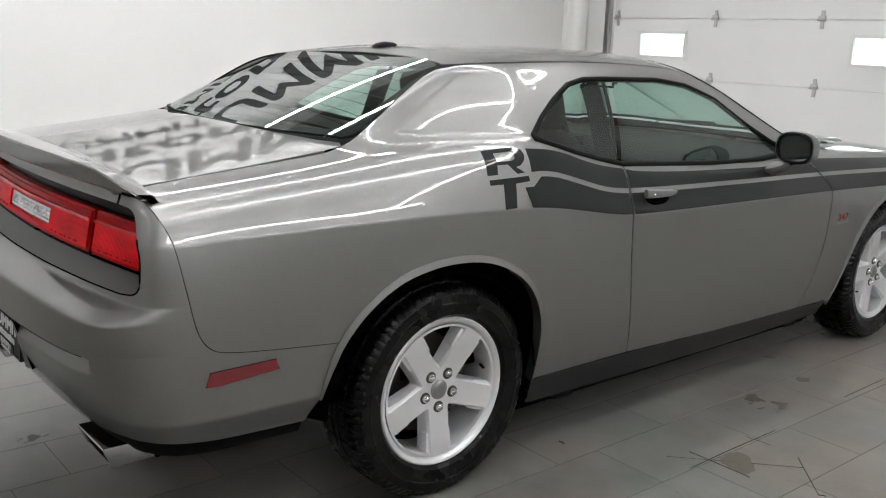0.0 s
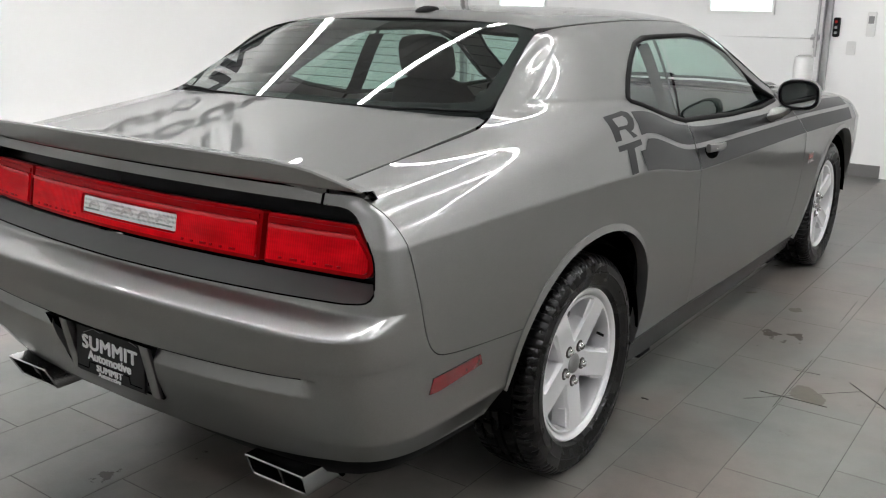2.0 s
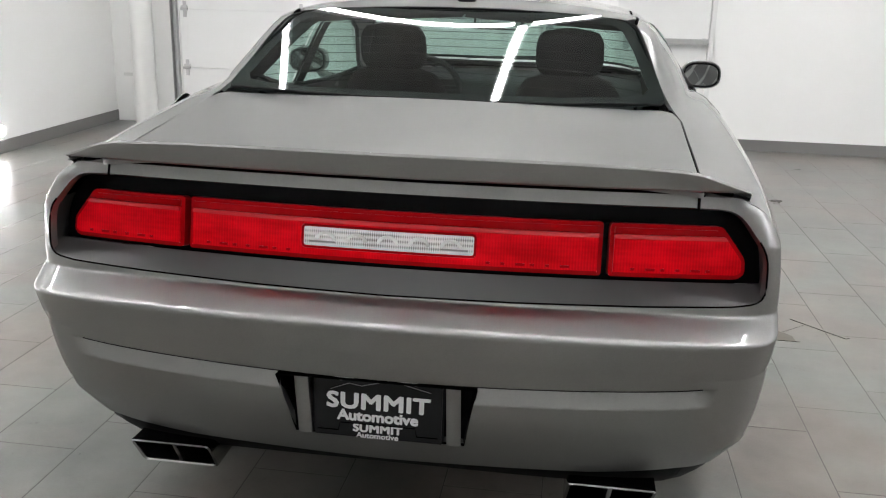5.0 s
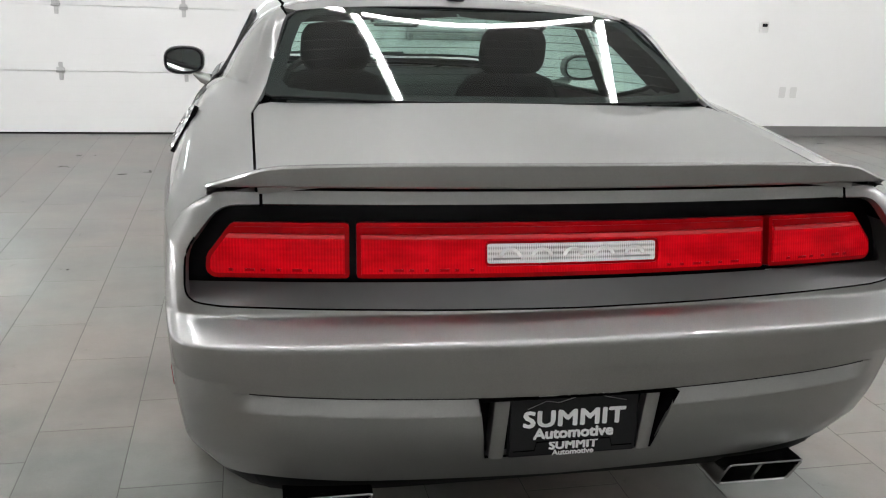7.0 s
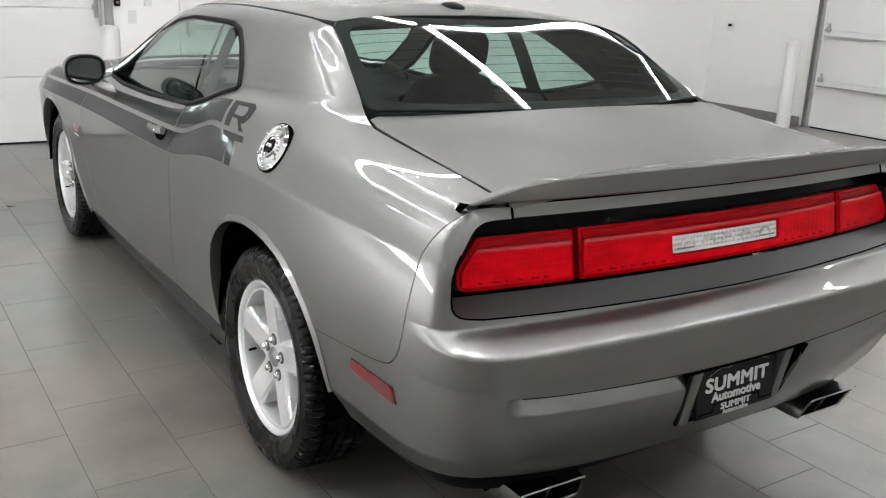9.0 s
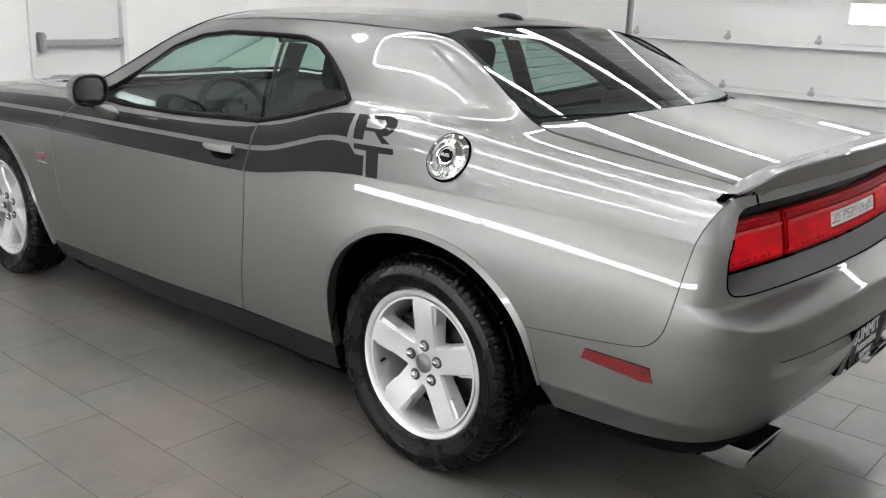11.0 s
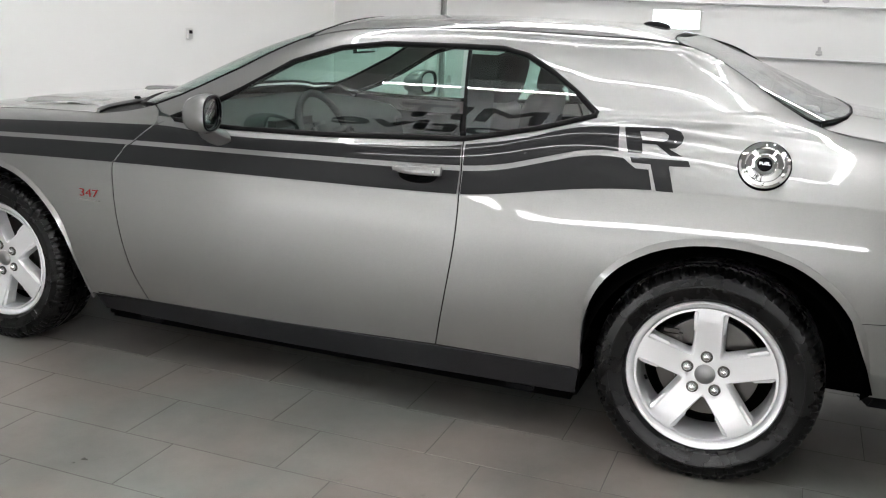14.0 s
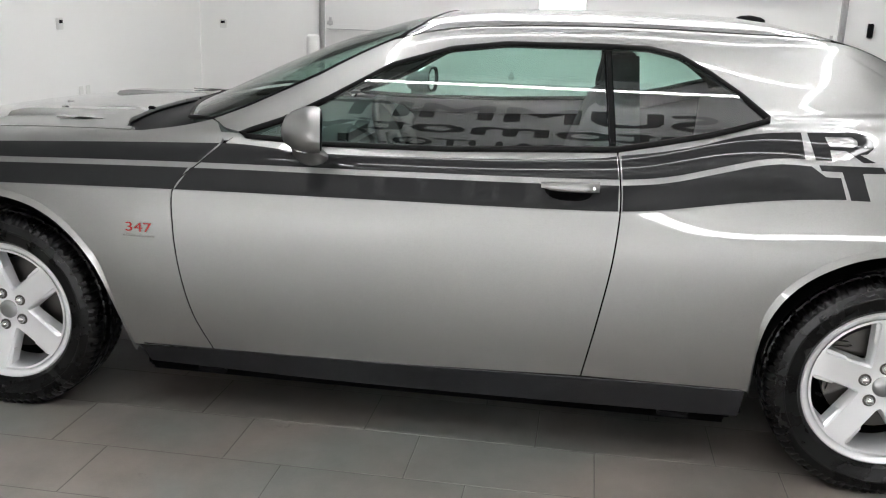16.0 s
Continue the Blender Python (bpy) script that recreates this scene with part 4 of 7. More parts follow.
# seals, seams and arch lips
WINDOW_LOOP = (side_line(GLASS_TOP + QUARTER_TOP[1:], 8, 11) + side_line(QUARTER_BOTTOM, 7, 9) + side_line([(0.9, 1.034), (1.4, 1.008), (1.8, 1.0), (2.06, 1.010)], 7.3, 9)[1:])
for s in (False, True):
    tube("window_seal", on_skin(WINDOW_LOOP, 0.0, s), 0.011, SEAL, car, "black rubber window surround", closed=True)
    for arch, wy in ((ARCH_REAR[3:], -0.03), (ARCH_FRONT, 2.93)):
        inner = [(y, z) for y, z in arch]
        outer = []
        for y, z in arch:
            d = Vector((y - wy, z - 0.32)).normalized() * (0.021 * min(1.0, max(0.1, (z - 0.42) / 0.16)))
            outer.append((y + d[0], z + d[1]))
        a, b = [(y, v_at_z(y, z, 0, 6)) for y, z in inner], [(y, v_at_z(y, z, 0, 6)) for y, z in outer]
        rows = [on_skin(b, -0.002, s), on_skin(b, 0.002, s), on_skin([((p[0] + q[0]) / 2, (p[1] + q[1]) / 2) for p, q in zip(a, b)], 0.005, s), on_skin(a, 0.008, s), on_skin(a, 0.005, s), on_skin(a, -0.03, s)]
        n = len(a)
        solid("arch_moulding", [p for r in rows for p in r], [(k * n + i, k * n + i + 1, (k + 1) * n + i + 1, (k + 1) * n + i) for k in range(5) for i in range(n - 1)], PAINT, car, "body-coloured wheel arch lip", angle=24)
    for name, line in (("door_seam", side_line(DOOR_REAR, 0, 8.3)), ("door_seam", side_line(DOOR_FRONT, 0, 8.5)), ("bumper_seam", side_line(BUMPER_CUT, 2, 8)),
                       ("deck_seam", plan_line([(0.69, -0.25), (DECK_X - 0.002, -0.33), (DECK_X - 0.002, -0.95)], 8)), ("roof_seam", [(y, 11.075) for y in np.arange(0.22, 1.56, 0.05)]),
                       ("hood_seam", [(y, 8.28) for y in np.arange(2.45, 3.9, 0.05)]), ("sill_seam", side_line(SILL, 0, 3))):
        tube(name, on_skin(line, -0.0075, s), 0.006, DARK, car)
tube("backlight_seal", on_skin(plan_line(BACKLIGHT, 8), -0.003) + on_skin(plan_line(BACKLIGHT, 8), -0.003, True)[::-1], 0.0042, SEAL, car, "black rear window gasket", closed=True)
tube("windshield_seal", on_skin(plan_line(WINDSHIELD, 8), -0.003) + on_skin(plan_line(WINDSHIELD, 8), -0.003, True)[::-1], 0.007, SEAL, car, "black windscreen gasket", closed=True)

# rear cover with the lamp recess cut out
CAVITY = ([(0.0, 1.022), (0.45, 1.023), (0.70, 1.022)] + rounded([(0.70, 1.022), (0.79, 1.019), (0.862, 0.925), (0.866, 0.815), (0.79, 0.806)], 0.035, 4, False)[1:-1]
          + [(0.79, 0.806), (0.6, 0.799), (0.3, 0.792), (0.0, 0.789)])
cover = (rear_by_x(CAVITY[::-1][:-2]) + rear_by_x([(0.70, 1.022), (0.704, 1.046), (0.775, 1.046), (0.80, 1.042)])[1:]
         + rear_by_y(BUMPER_CUT[::-1]) + rear_by_y([(-0.405, 0.606), (-0.45, 0.50), (-0.495, 0.36)])[1:] + rear_by_y([(-0.495, 0.36), (-0.75, 0.366), (-0.95, 0.38)])[1:]
         + rear_by_x([(0.74, 0.385), (0.5, 0.362), (0.0, 0.35), (0.0, 0.437), (0.205, 0.437), (0.236, 0.603), (0.0, 0.603)])[1:])
FOLDS = [(a, z) for z in (0.722, 0.730, 0.735, 0.739, 0.742, 0.745, 0.748, 0.751, 0.755, 0.761, 0.770) for a in np.arange(0.004, 1.5, 0.012)]
for x in np.arange(0.004, 0.765, 0.012):
    for d in (-0.050, -0.044, -0.038, -0.008, -0.001, 0.002, 0.005, 0.0075):
        z = 0.606 + 0.026 * (x / 0.73) ** 2 + d
        FOLDS.append((a_at_x(x, z), z))
panel("rear_bumper", [cover], PAINT, car, surf=rear_skin, both=True, h=(0.006, 0.0015), spacing=0.014, depth=0.02, aspect=3.5, extra=FOLDS)


# plain nose that closes the body in front
vs, fs = [], []
ring = np.linspace(0, 13, 40)
for y, k in ((3.915, 0.999), (3.97, 0.985), (4.01, 0.94), (4.03, 0.85)):
    p = skin(np.full(len(ring), 3.92), ring)
    row = [(q[0] * k, y, 0.55 + (q[2] - 0.55) * k) for q in p]
    vs += row + [(-x, yy, z) for x, yy, z in row[::-1]]
m = 2 * len(ring)
for r in range(3):
    fs += [(r * m + i, r * m + (i + 1) % m, (r + 1) * m + (i + 1) % m, (r + 1) * m + i) for i in range(m)]
vs.append((0.0, 4.035, 0.55))
fs += [(3 * m + i, 3 * m + (i + 1) % m, len(vs) - 1) for i in range(m)]
solid("front_bumper", vs, fs, PAINT, car, angle=50)


# ---- rear end: lamp recess, lamps, lip, spoiler, plate, exhausts ----
def lamp_skin(x, z):
    x, z = np.atleast_1d(np.asarray(x, float)), np.atleast_1d(np.asarray(z, float))
    return np.stack([x, -0.985 + 0.10 * x * x + (z - 0.91) * 0.2, z], -1)


BACK = np.array([0.0, -1.0, 0.0])
mirrored = [(-x, z) for x, z in CAVITY[::-1]][1:-1]
FULL_CAVITY = [(x, max(z, 0.842)) for x, z in CAVITY + mirrored]
panel("lamp_recess", [[(x * 1.005, z + (0.006 if z > 0.95 else 0)) for x, z in divided(FULL_CAVITY + FULL_CAVITY[:1], 0.05)[:-1]]], GLOSSBLACK, car, "gloss black tail lamp recess",
      surf=lamp_skin, offset=-0.03, h=(0.01, 0.01), spacing=0.05, depth=0, out=BACK)


def recess_wall(name, pts, mat):
    """The wall of the recess between its edge on the cover and its back."""
    d = divided(pts, 0.03)
    edge = [rear_skin(*[np.array([q]) for q in (a_at_x(abs(x), z), z)])[0] * np.array([1 if x >= 0 else -1, 1, 1]) for x, z in d]
    inner = [lamp_skin(x * 0.995, max(z, 0.843))[0] + np.array([0, 0.03 if z > 0.86 else 0.004, 0]) for x, z in d]
    vs = [tuple(p) for p in edge + inner]
    n = len(d)
    solid(name, vs, [(i, i + 1, n + i + 1, n + i) for i in range(n - 1)], mat, car, angle=50)


for s in (1, -1):
    recess_wall("recess_wall", [(s * x, z) for x, z in CAVITY[:9]], GLOSSBLACK)
    recess_wall("recess_ledge", [(s * x, z) for x, z in CAVITY[8:]], RECESS)
    rim = [rear_skin(np.array([a_at_x(x, z)]), np.array([z]))[0] for x, z in divided(CAVITY[8:], 0.015)]
    tube("recess_seam", [(s * p[0], p[1] - 0.0005, p[2] + 0.001) for p in rim], 0.0022, DARK, car)
    cut = [rear_skin(np.array([a_at_x(0.701, z)]), np.array([z]))[0] for z in (1.018, 1.03, 1.048)]
    tube("lip_seam", [(s * p[0], p[1], p[2]) for p in cut], 0.0035, DARK, car)

OUTER = rounded([(0.512, 0.853), (0.512, 0.974), (0.765, 0.972), (0.820, 0.90), (0.822, 0.866), (0.806, 0.853)], 0.01, 3)
CENTRE = rounded([(-0.496, 0.853), (0.496, 0.853), (0.496, 0.975), (-0.496, 0.975)], 0.008, 3)
REVERSE = rounded([(-0.203, 0.884), (0.203, 0.884), (0.203, 0.928), (-0.203, 0.928)], 0.006, 3)
HL = (0.01, 0.01)


def inset(loop, d):
    return shrink(loop, lamp_skin, d, HL)


def dense(loop, step=0.04):
    return divided(list(loop) + [loop[0]], step)[:-1]


def clipped(loop, z0, z1):
    """The part of an outline between two heights."""
    out = []
    for p, q in zip(loop, list(loop[1:]) + [loop[0]]):
        for z in ([z0, z1] if p[1] < q[1] else [z1, z0]):
            if (p[1] - z) * (q[1] - z) < 0:
                f = (z - p[1]) / (q[1] - p[1])
                out.append((p[0] + f * (q[0] - p[0]), z))
        if z0 <= q[1] <= z1:
            out.append(q)
    return out


def lens_unit(loop, holes, label):
    """A lens body with a smooth rim, a smooth upper strip and a raised ribbed field."""
    lamp = panel("tail_lamp", [dense(loop)] + [dense(h) for h in holes], REDSMOOTH, car, label, surf=lamp_skin, h=HL, spacing=0.03, depth=0.035, out=BACK)
    face = inset(loop, 0.010)
    panel("upper_strip", [dense(clipped(face, 0.951, 2.0))], REDSMOOTH, lamp, surf=lamp_skin, h=HL, spacing=0.03, offset=0.004, depth=0.004, out=BACK)
    panel("lens_face", [dense(clipped(face, 0.0, 0.948))] + [dense(inset(h, -0.006)) for h in holes], RED, lamp, "bright ribbed red lens", surf=lamp_skin, h=HL, spacing=0.03, offset=0.007, depth=0.007, out=BACK)
    panel("bevel_strip", [dense(clipped(face, 0.939, 0.9475))], PINK, lamp, "pale bevel along the lens", surf=lamp_skin, h=HL, spacing=0.03, offset=0.0105, depth=0.003, out=BACK)
    # unreadable moulded marking: plain bars
    xs = [x for x, z in face]
    for i in range(int((max(xs) - min(xs) - 0.06) / 0.034)):
        x = min(xs) + 0.04 + 0.034 * i
        if holes and abs(x) < 0.21:
            continue
        panel("lens_bar", [[(x, 0.868), (x + 0.009 + 0.012 * (i % 3 == 1), 0.868), (x + 0.009 + 0.012 * (i % 3 == 1), 0.8735), (x, 0.8735)]], REDSMOOTH, lamp, surf=lamp_skin, h=HL, grid=False, offset=0.0085, depth=0.002, out=BACK)
    return lamp


for s in (1, -1):
    lens_unit([(s * x, z) for x, z in OUTER], [], "red ribbed outer tail lamp lens")
lamp = lens_unit(CENTRE, [REVERSE], "wide red centre tail lamp lens")
rev = panel("reverse_lamp", [dense(REVERSE)], CLEAR, lamp, "clear ribbed reverse lamp strip", surf=lamp_skin, h=HL, spacing=0.02, offset=0.002, depth=0.03, out=BACK)
# plain raised emblem shapes on the reverse lamp
for i in range(5):
    cx = -0.15 + 0.075 * i
    arc = [(cx + 0.026 * math.cos(q), 0.899 + 0.02 * math.sin(q)) for q in np.linspace(0, math.pi, 9)]
    arc += [(cx + 0.017 * math.cos(q), 0.899 + 0.013 * math.sin(q)) for q in np.linspace(math.pi, 0, 9)]
    panel("emblem_bar", [arc], CHROME, lamp, surf=lamp_skin, h=HL, grid=False, offset=0.004, depth=0.003, out=BACK)
panel("emblem_bar", [[(-0.19, 0.892), (0.19, 0.892), (0.19, 0.896), (-0.19, 0.896)]], GREYCAP, lamp, surf=lamp_skin, h=HL, grid=False, offset=0.004, depth=0.003, out=BACK)

panel("decklid_lip", [rear_by_x([(0.0, 1.0225), (0.698, 1.0225), (0.70, 1.05), (0.0, 1.05)])], PAINT, car, surf=rear_skin, both=True, h=(0.012, 0.004), spacing=0.025, depth=0.05)


def deck_z(x, y):
    return float(skin(np.array([y]), np.array([v_at_x(y, abs(x), 7.0)]))[0, 2])


def spoiler_wing():
    xs = [0.0, 0.15, 0.3, 0.45, 0.58, 0.66, 0.70, 0.73, 0.76, 0.785, 0.805, 0.815]
    vs, fs = [], []
    rows = [(-x, k) for k, x in list(enumerate(xs))[:0:-1]] + [(x, k) for k, x in enumerate(xs)]
    for x, k in rows:
        ax = abs(x)
        bow = 0.05 * (ax / 0.8) ** 2
        e = max(0.0, (ax - 0.69) / 0.125)
        top = 1.121 - 0.013 * (ax / 0.7) ** 4 if e == 0 else 1.108 - 0.046 * e
        low = 1.066 - 0.008 * e
        yt = -1.03 + bow + 0.035 * e
        f1 = min(deck_z(ax, -0.895), top - 0.002)
        sec = [(-0.895, f1 + 0.0005), (-0.91, f1 + 0.002), (-0.945, f1 + (top - f1) * 0.35), (yt + 0.03, top - 0.004), (yt - 0.004, top), (yt - 0.008, top - 0.004),
               (yt - 0.007, (top + low) / 2), (yt - 0.004, low + 0.004), (yt, low), (yt + 0.03, low + 0.002), (-0.93 + bow * 0.5, 1.058 - 0.004 * e), (-0.895, f1 - 0.02)]
        vs += [(x, y, z) for y, z in sec]
    n = 12
    for i in range(len(rows) - 1):
        for k in range(n):
            l = (k + 1) % n
            fs.append((i * n + k, i * n + l, (i + 1) * n + l, (i + 1) * n + k))
    fs.append(tuple(range(n)))
    fs.append(tuple((len(rows) - 1) * n + k for k in range(n)))
    return solid("spoiler", vs, fs, PAINT, car, "body-coloured boot lid spoiler", angle=17)


spoiler_wing()
# black bead in the gap, in place of the shade under the spoiler
tube("spoiler_gap", [(x, -0.985 + 0.05 * (x / 0.8) ** 2 + 0.012, 1.056) for x in np.linspace(-0.775, 0.775, 40)], 0.011, DARK, car, "black bead standing in for the shade under the spoiler")

# black line for the shade along the pressed-in band's crisp upper edge
for s in (1, -1):
    edge = [(x, 0.6125 + 0.026 * (x / 0.73) ** 2) for x in np.linspace(0.215, 0.735, 36)]
    pts = [rear_skin(np.array([a_at_x(x, z)]), np.array([z]))[0] for x, z in edge]
    tube("bumper_crease", [(s * p[0], p[1], p[2]) for p in pts], 0.0014, BLACK, car, n=6)

# lower valance and plate pocket
vs, fs = [], []
ang = [a_at_x(x, 0.372) for x in np.linspace(0, 0.74, 20)] + [a_at_y(y, 0.375) for y in np.linspace(-0.96, -0.50, 14)]
ang = [-a for a in ang[::-1]] + ang
for a in ang:
    z0 = 0.37
    p = rear_skin(np.array([a]), np.array([z0 + 0.02 * abs(math.sin(a)) ** 2]))[0]
    vs += [(p[0] * 0.985, p[1] + 0.012 * math.cos(a), p[2]), (p[0] * 0.965, p[1] + 0.03 * math.cos(a), 0.345), (p[0] * 0.93, p[1] + 0.07 * math.cos(a), 0.31), (p[0] * 0.8, p[1] + 0.2 * math.cos(a), 0.30)]
for i in range(len(ang) - 1):
    for k in range(3):
        fs.append((i * 4 + k, i * 4 + k + 1, i * 4 + 5 + k, i * 4 + 4 + k))
solid("rear_valance", vs, fs, BLACK, car, "black plastic lower rear valance")

pk = [(-0.238, -1.118, 0.604), (0.238, -1.118, 0.604), (0.206, -1.066, 0.436), (-0.206, -1.066, 0.436)]
pi = [(-0.225, -1.03, 0.606), (0.225, -1.03, 0.606), (0.20, -1.045, 0.44), (-0.20, -1.045, 0.44)]
# the pocket's walls are black to paint in the shade beside the plate
solid("plate_pocket", pk + pi, [(0, 1, 5, 4), (1, 2, 6, 5), (2, 3, 7, 6), (3, 0, 4, 7), (4, 5, 6, 7)], GLOSSBLACK, car, "recessed number plate pocket, blackened for the shade inside", smooth=False)
for s in (1, -1):
    vs = [(s * x, y, z) for z, y in ((0.438, -1.072), (0.60, -1.104)) for x, y in ((0.164, y + 0.03), (0.164, y), (0.172, y - 0.004), (0.192, y - 0.003), (0.198, y + 0.002), (0.198, y + 0.04))]
    solid("pocket_rib", vs, [(i, (i + 1) % 6, 6 + (i + 1) % 6, 6 + i) for i in range(6)] + [tuple(range(6)), tuple(range(6, 12))], PAINT, car, "body-coloured rib beside the plate", angle=40)
plate = box("plate_frame", (0, -1.076, 0.522), (0.318, 0.012, 0.16), PLATEBLACK, car, 0.006, "black dealer plate in a black frame", m=Matrix.Rotation(radians(-4), 4, "X"))
pm = Matrix.Translation((0, -1.0835, 0.522)) @ Matrix.Rotation(radians(-4), 4, "X") @ Matrix.Rotation(math.pi / 2, 4, "X")


def lettering(name, body, size, at, mat, parent, m, stretch=1.15, bold=0.0, extrude=0.0006, spacing=0.98):
    me = text_mesh(body, size, extrude, 0.0, spacing, bold)
    ob = finish(name, me, mat, parent)
    ob.matrix_world = m @ Matrix.Translation((at[0], at[1], 0)) @ Matrix.Diagonal((stretch, 1, 1, 1))
    return ob


lettering("plate_lettering", "SUMMIT", 0.054, (0, 0.012), WHITEINK, plate, pm, 1.24, 0.0019, spacing=1.06)
lettering("plate_lettering", "Automotive", 0.036, (0, -0.0235), WHITEINK, plate, pm, 1.14, 0.0014)
lettering("plate_lettering", "SUMMIT", 0.027, (0, -0.0535), WHITEINK, plate, pm, 1.2, 0.0012, spacing=1.04)
lettering("plate_lettering", "Automotive", 0.0185, (0, -0.071), WHITEINK, plate, pm, 1.16, 0.0005)
tube("plate_line", [tuple(pm @ Vector(p)) for p in ((-0.115, 0.04, 0.001), (-0.07, 0.058, 0.001), (-0.04, 0.053, 0.001), (0.03, 0.072, 0.001), (0.125, 0.05, 0.001))], 0.0008, GREYPLASTIC, plate)
tube("plate_line", [tuple(pm @ Vector(p)) for p in ((-0.145, -0.062, 0.001), (-0.095, -0.062, 0.001), (-0.09, -0.042, 0.001), (0.09, -0.042, 0.001), (0.095, -0.062, 0.001), (0.145, -0.062, 0.001))], 0.0012, DARK, plate)
for sx in (-1, 1):
    vs, fs = lathe_data([(0.0, 0.004), (0.004, 0.0035), (0.006, 0.0015), (0.0065, 0.0)], 12, "z")
    solid("plate_screw", [tuple(pm @ (Vector(v) + Vector((sx * 0.09, 0.068, 0)))) for v in vs], fs, CHROME, plate)
for sx in (-1, 1):
    box("plate_lamp", (sx * 0.075, -1.09, 0.604), (0.05, 0.03, 0.012), CLEAR, car, 0.003)


def exhaust(s):
    """A slanted double rectangular tip, its mouth cut back towards the bottom."""
    vs, fs = [], []

    def ring(y, d, lean):
        k = len(vs)
        for x, z in rounded([(0.445 + d, 0.262 + d), (0.65 - d, 0.262 + d), (0.668 - d, 0.338 - d), (0.455 + d, 0.338 - d)], 0.009, 2):
            vs.append((s * x, y - lean * (z - 0.3), z))
        return k

    rings = [ring(-0.70, 0.004, 0.0), ring(-1.0, 0.0, 0.45), ring(-1.004, 0.003, 0.45), ring(-1.0, 0.0075, 0.45), ring(-0.86, 0.009, 0.0)]
    n = len(vs) // len(rings)
    for a, b in zip(rings, rings[1:]):
        for i in range(n):
            fs.append((a + i, a + (i + 1) % n, b + (i + 1) % n, b + i))
    tip = solid("exhaust_tip", vs, fs, STEEL, car, "polished double rectangular exhaust tip", angle=30)
    bm = bmesh.new()
    box_into(bm, (0, 0, 0), (0.011, 0.1, 0.064), 0.002)
    for v in bm.verts:
        v.co = Vector((s * 0.556 + v.co.x + s * 0.12 * v.co.z, v.co.y - 0.94 - 0.45 * v.co.z, v.co.z + 0.3))
    part("divider", bm, STEEL, tip)
    box("bore", (s * 0.555, -0.86, 0.30), (0.205, 0.01, 0.064), DARK, tip, 0.0)
    box("hanger", (s * 0.555, -0.82, 0.358), (0.22, 0.22, 0.03), BLACK, car, 0.008)


exhaust(1)
exhaust(-1)

# side marker lamps on the rear cover
for s in (False, True):
    mk = rear_by_y([(-0.822, 0.553), (-0.812, 0.592), (-0.625, 0.598), (-0.612, 0.568), (-0.822, 0.548)])[:-1]
    panel("side_marker", [mk], REDMARK, car, "red side marker lamp", surf=rear_skin, mirror=s, h=(0.012, 0.008), offset=0.003, depth=0.006, spacing=0.03)
    tube("marker_bezel", [tuple(np.array(rear_skin(np.array([a]), np.array([z]))[0]) * np.array([-1 if s else 1, 1, 1])) for a, z in mk], 0.002, BLACK, car, closed=True)

# ---- stripes ----
GAPLINE = [(3.25, 0.888), (2.886, 0.902), (2.23, 0.919), (1.54, 0.929), (0.866, 0.946), (0.76, 0.956), (0.686, 0.970), (0.60, 0.993), (0.528, 1.013), (0.45, 1.033), (0.373, 1.042), (0.30, 1.040)]
TOPLINE = [(3.25, 0.935), (2.9, 0.954), (2.2, 0.985), (2.1, 0.988), (1.8, 0.975), (1.4, 0.984), (0.9, 1.012), (0.86, 1.02), (0.75, 1.037), (0.62, 1.067), (0.53, 1.095), (0.44, 1.113), (0.33, 1.121)]


def z_on(line, y):
    a = np.array(line[::-1])
    return float(pchip(a[:, 0], a[:, 1], np.array([y]))[0])


def crease_z(y):
    return float(skin(np.array([y]), np.array([5.0]))[0, 2]) + 0.001


def band(y0, y1, lo, hi, slant0=0.0, slant1=0.0, step=0.04):
    """A stripe between two height lines from y0 to y1, its ends leaning."""
    n = max(2, int(abs(y1 - y0) / step))
    low = [(y0 + (y1 - y0) * i / n, None) for i in range(n + 1)]
    a = [(y, lo(y)) for y, _ in low]
    b = []
    for i, (y, _) in enumerate(low):
        yy = y + slant0 * (1 - i / n) + slant1 * i / n
        b.append((yy, hi(yy)))
    left, right = divided([a[0], b[0]], 0.03)[1:-1], divided([a[-1], b[-1]], 0.03)[1:-1]
    return [(y, v_at_z(y, z, 3, 9)) for y, z in a + right + b[::-1] + left[::-1]]


low_top = lambda y: z_on(GAPLINE, y) - 0.009
up_low = lambda y: z_on(GAPLINE, y) + 0.008
up_top = lambda y: z_on(TOPLINE, y)
for s in (False, True):
    parts_of = [("stripe", band(2.278, 3.2, crease_z, low_top, -0.045, 0.03)), ("stripe", band(2.202, 3.2, up_low, up_top, -0.06, 0.03)),
                ("stripe", band(0.853, 2.27, crease_z, low_top, 0.002, -0.045)), ("stripe", band(0.857, 2.194, up_low, up_top, 0.01, -0.06)),
                ("stripe", band(0.212, 0.84, crease_z, lambda y: min(low_top(y), 1.004 if y < 0.30 else 9), 0.018, 0.004) if s else band(0.306, 0.84, crease_z, lambda y: min(low_top(y), 1.004 if y < 0.345 else 9), -0.02, 0.004)),
                ("stripe", band(0.33, 0.846, up_low, up_top, 0.012, 0.008))]
    for name, lp in parts_of:
        panel(name, [lp], STRIPE, car, "charcoal vinyl side stripe", mirror=s, offset=0.002, depth=0, spacing=0.018)
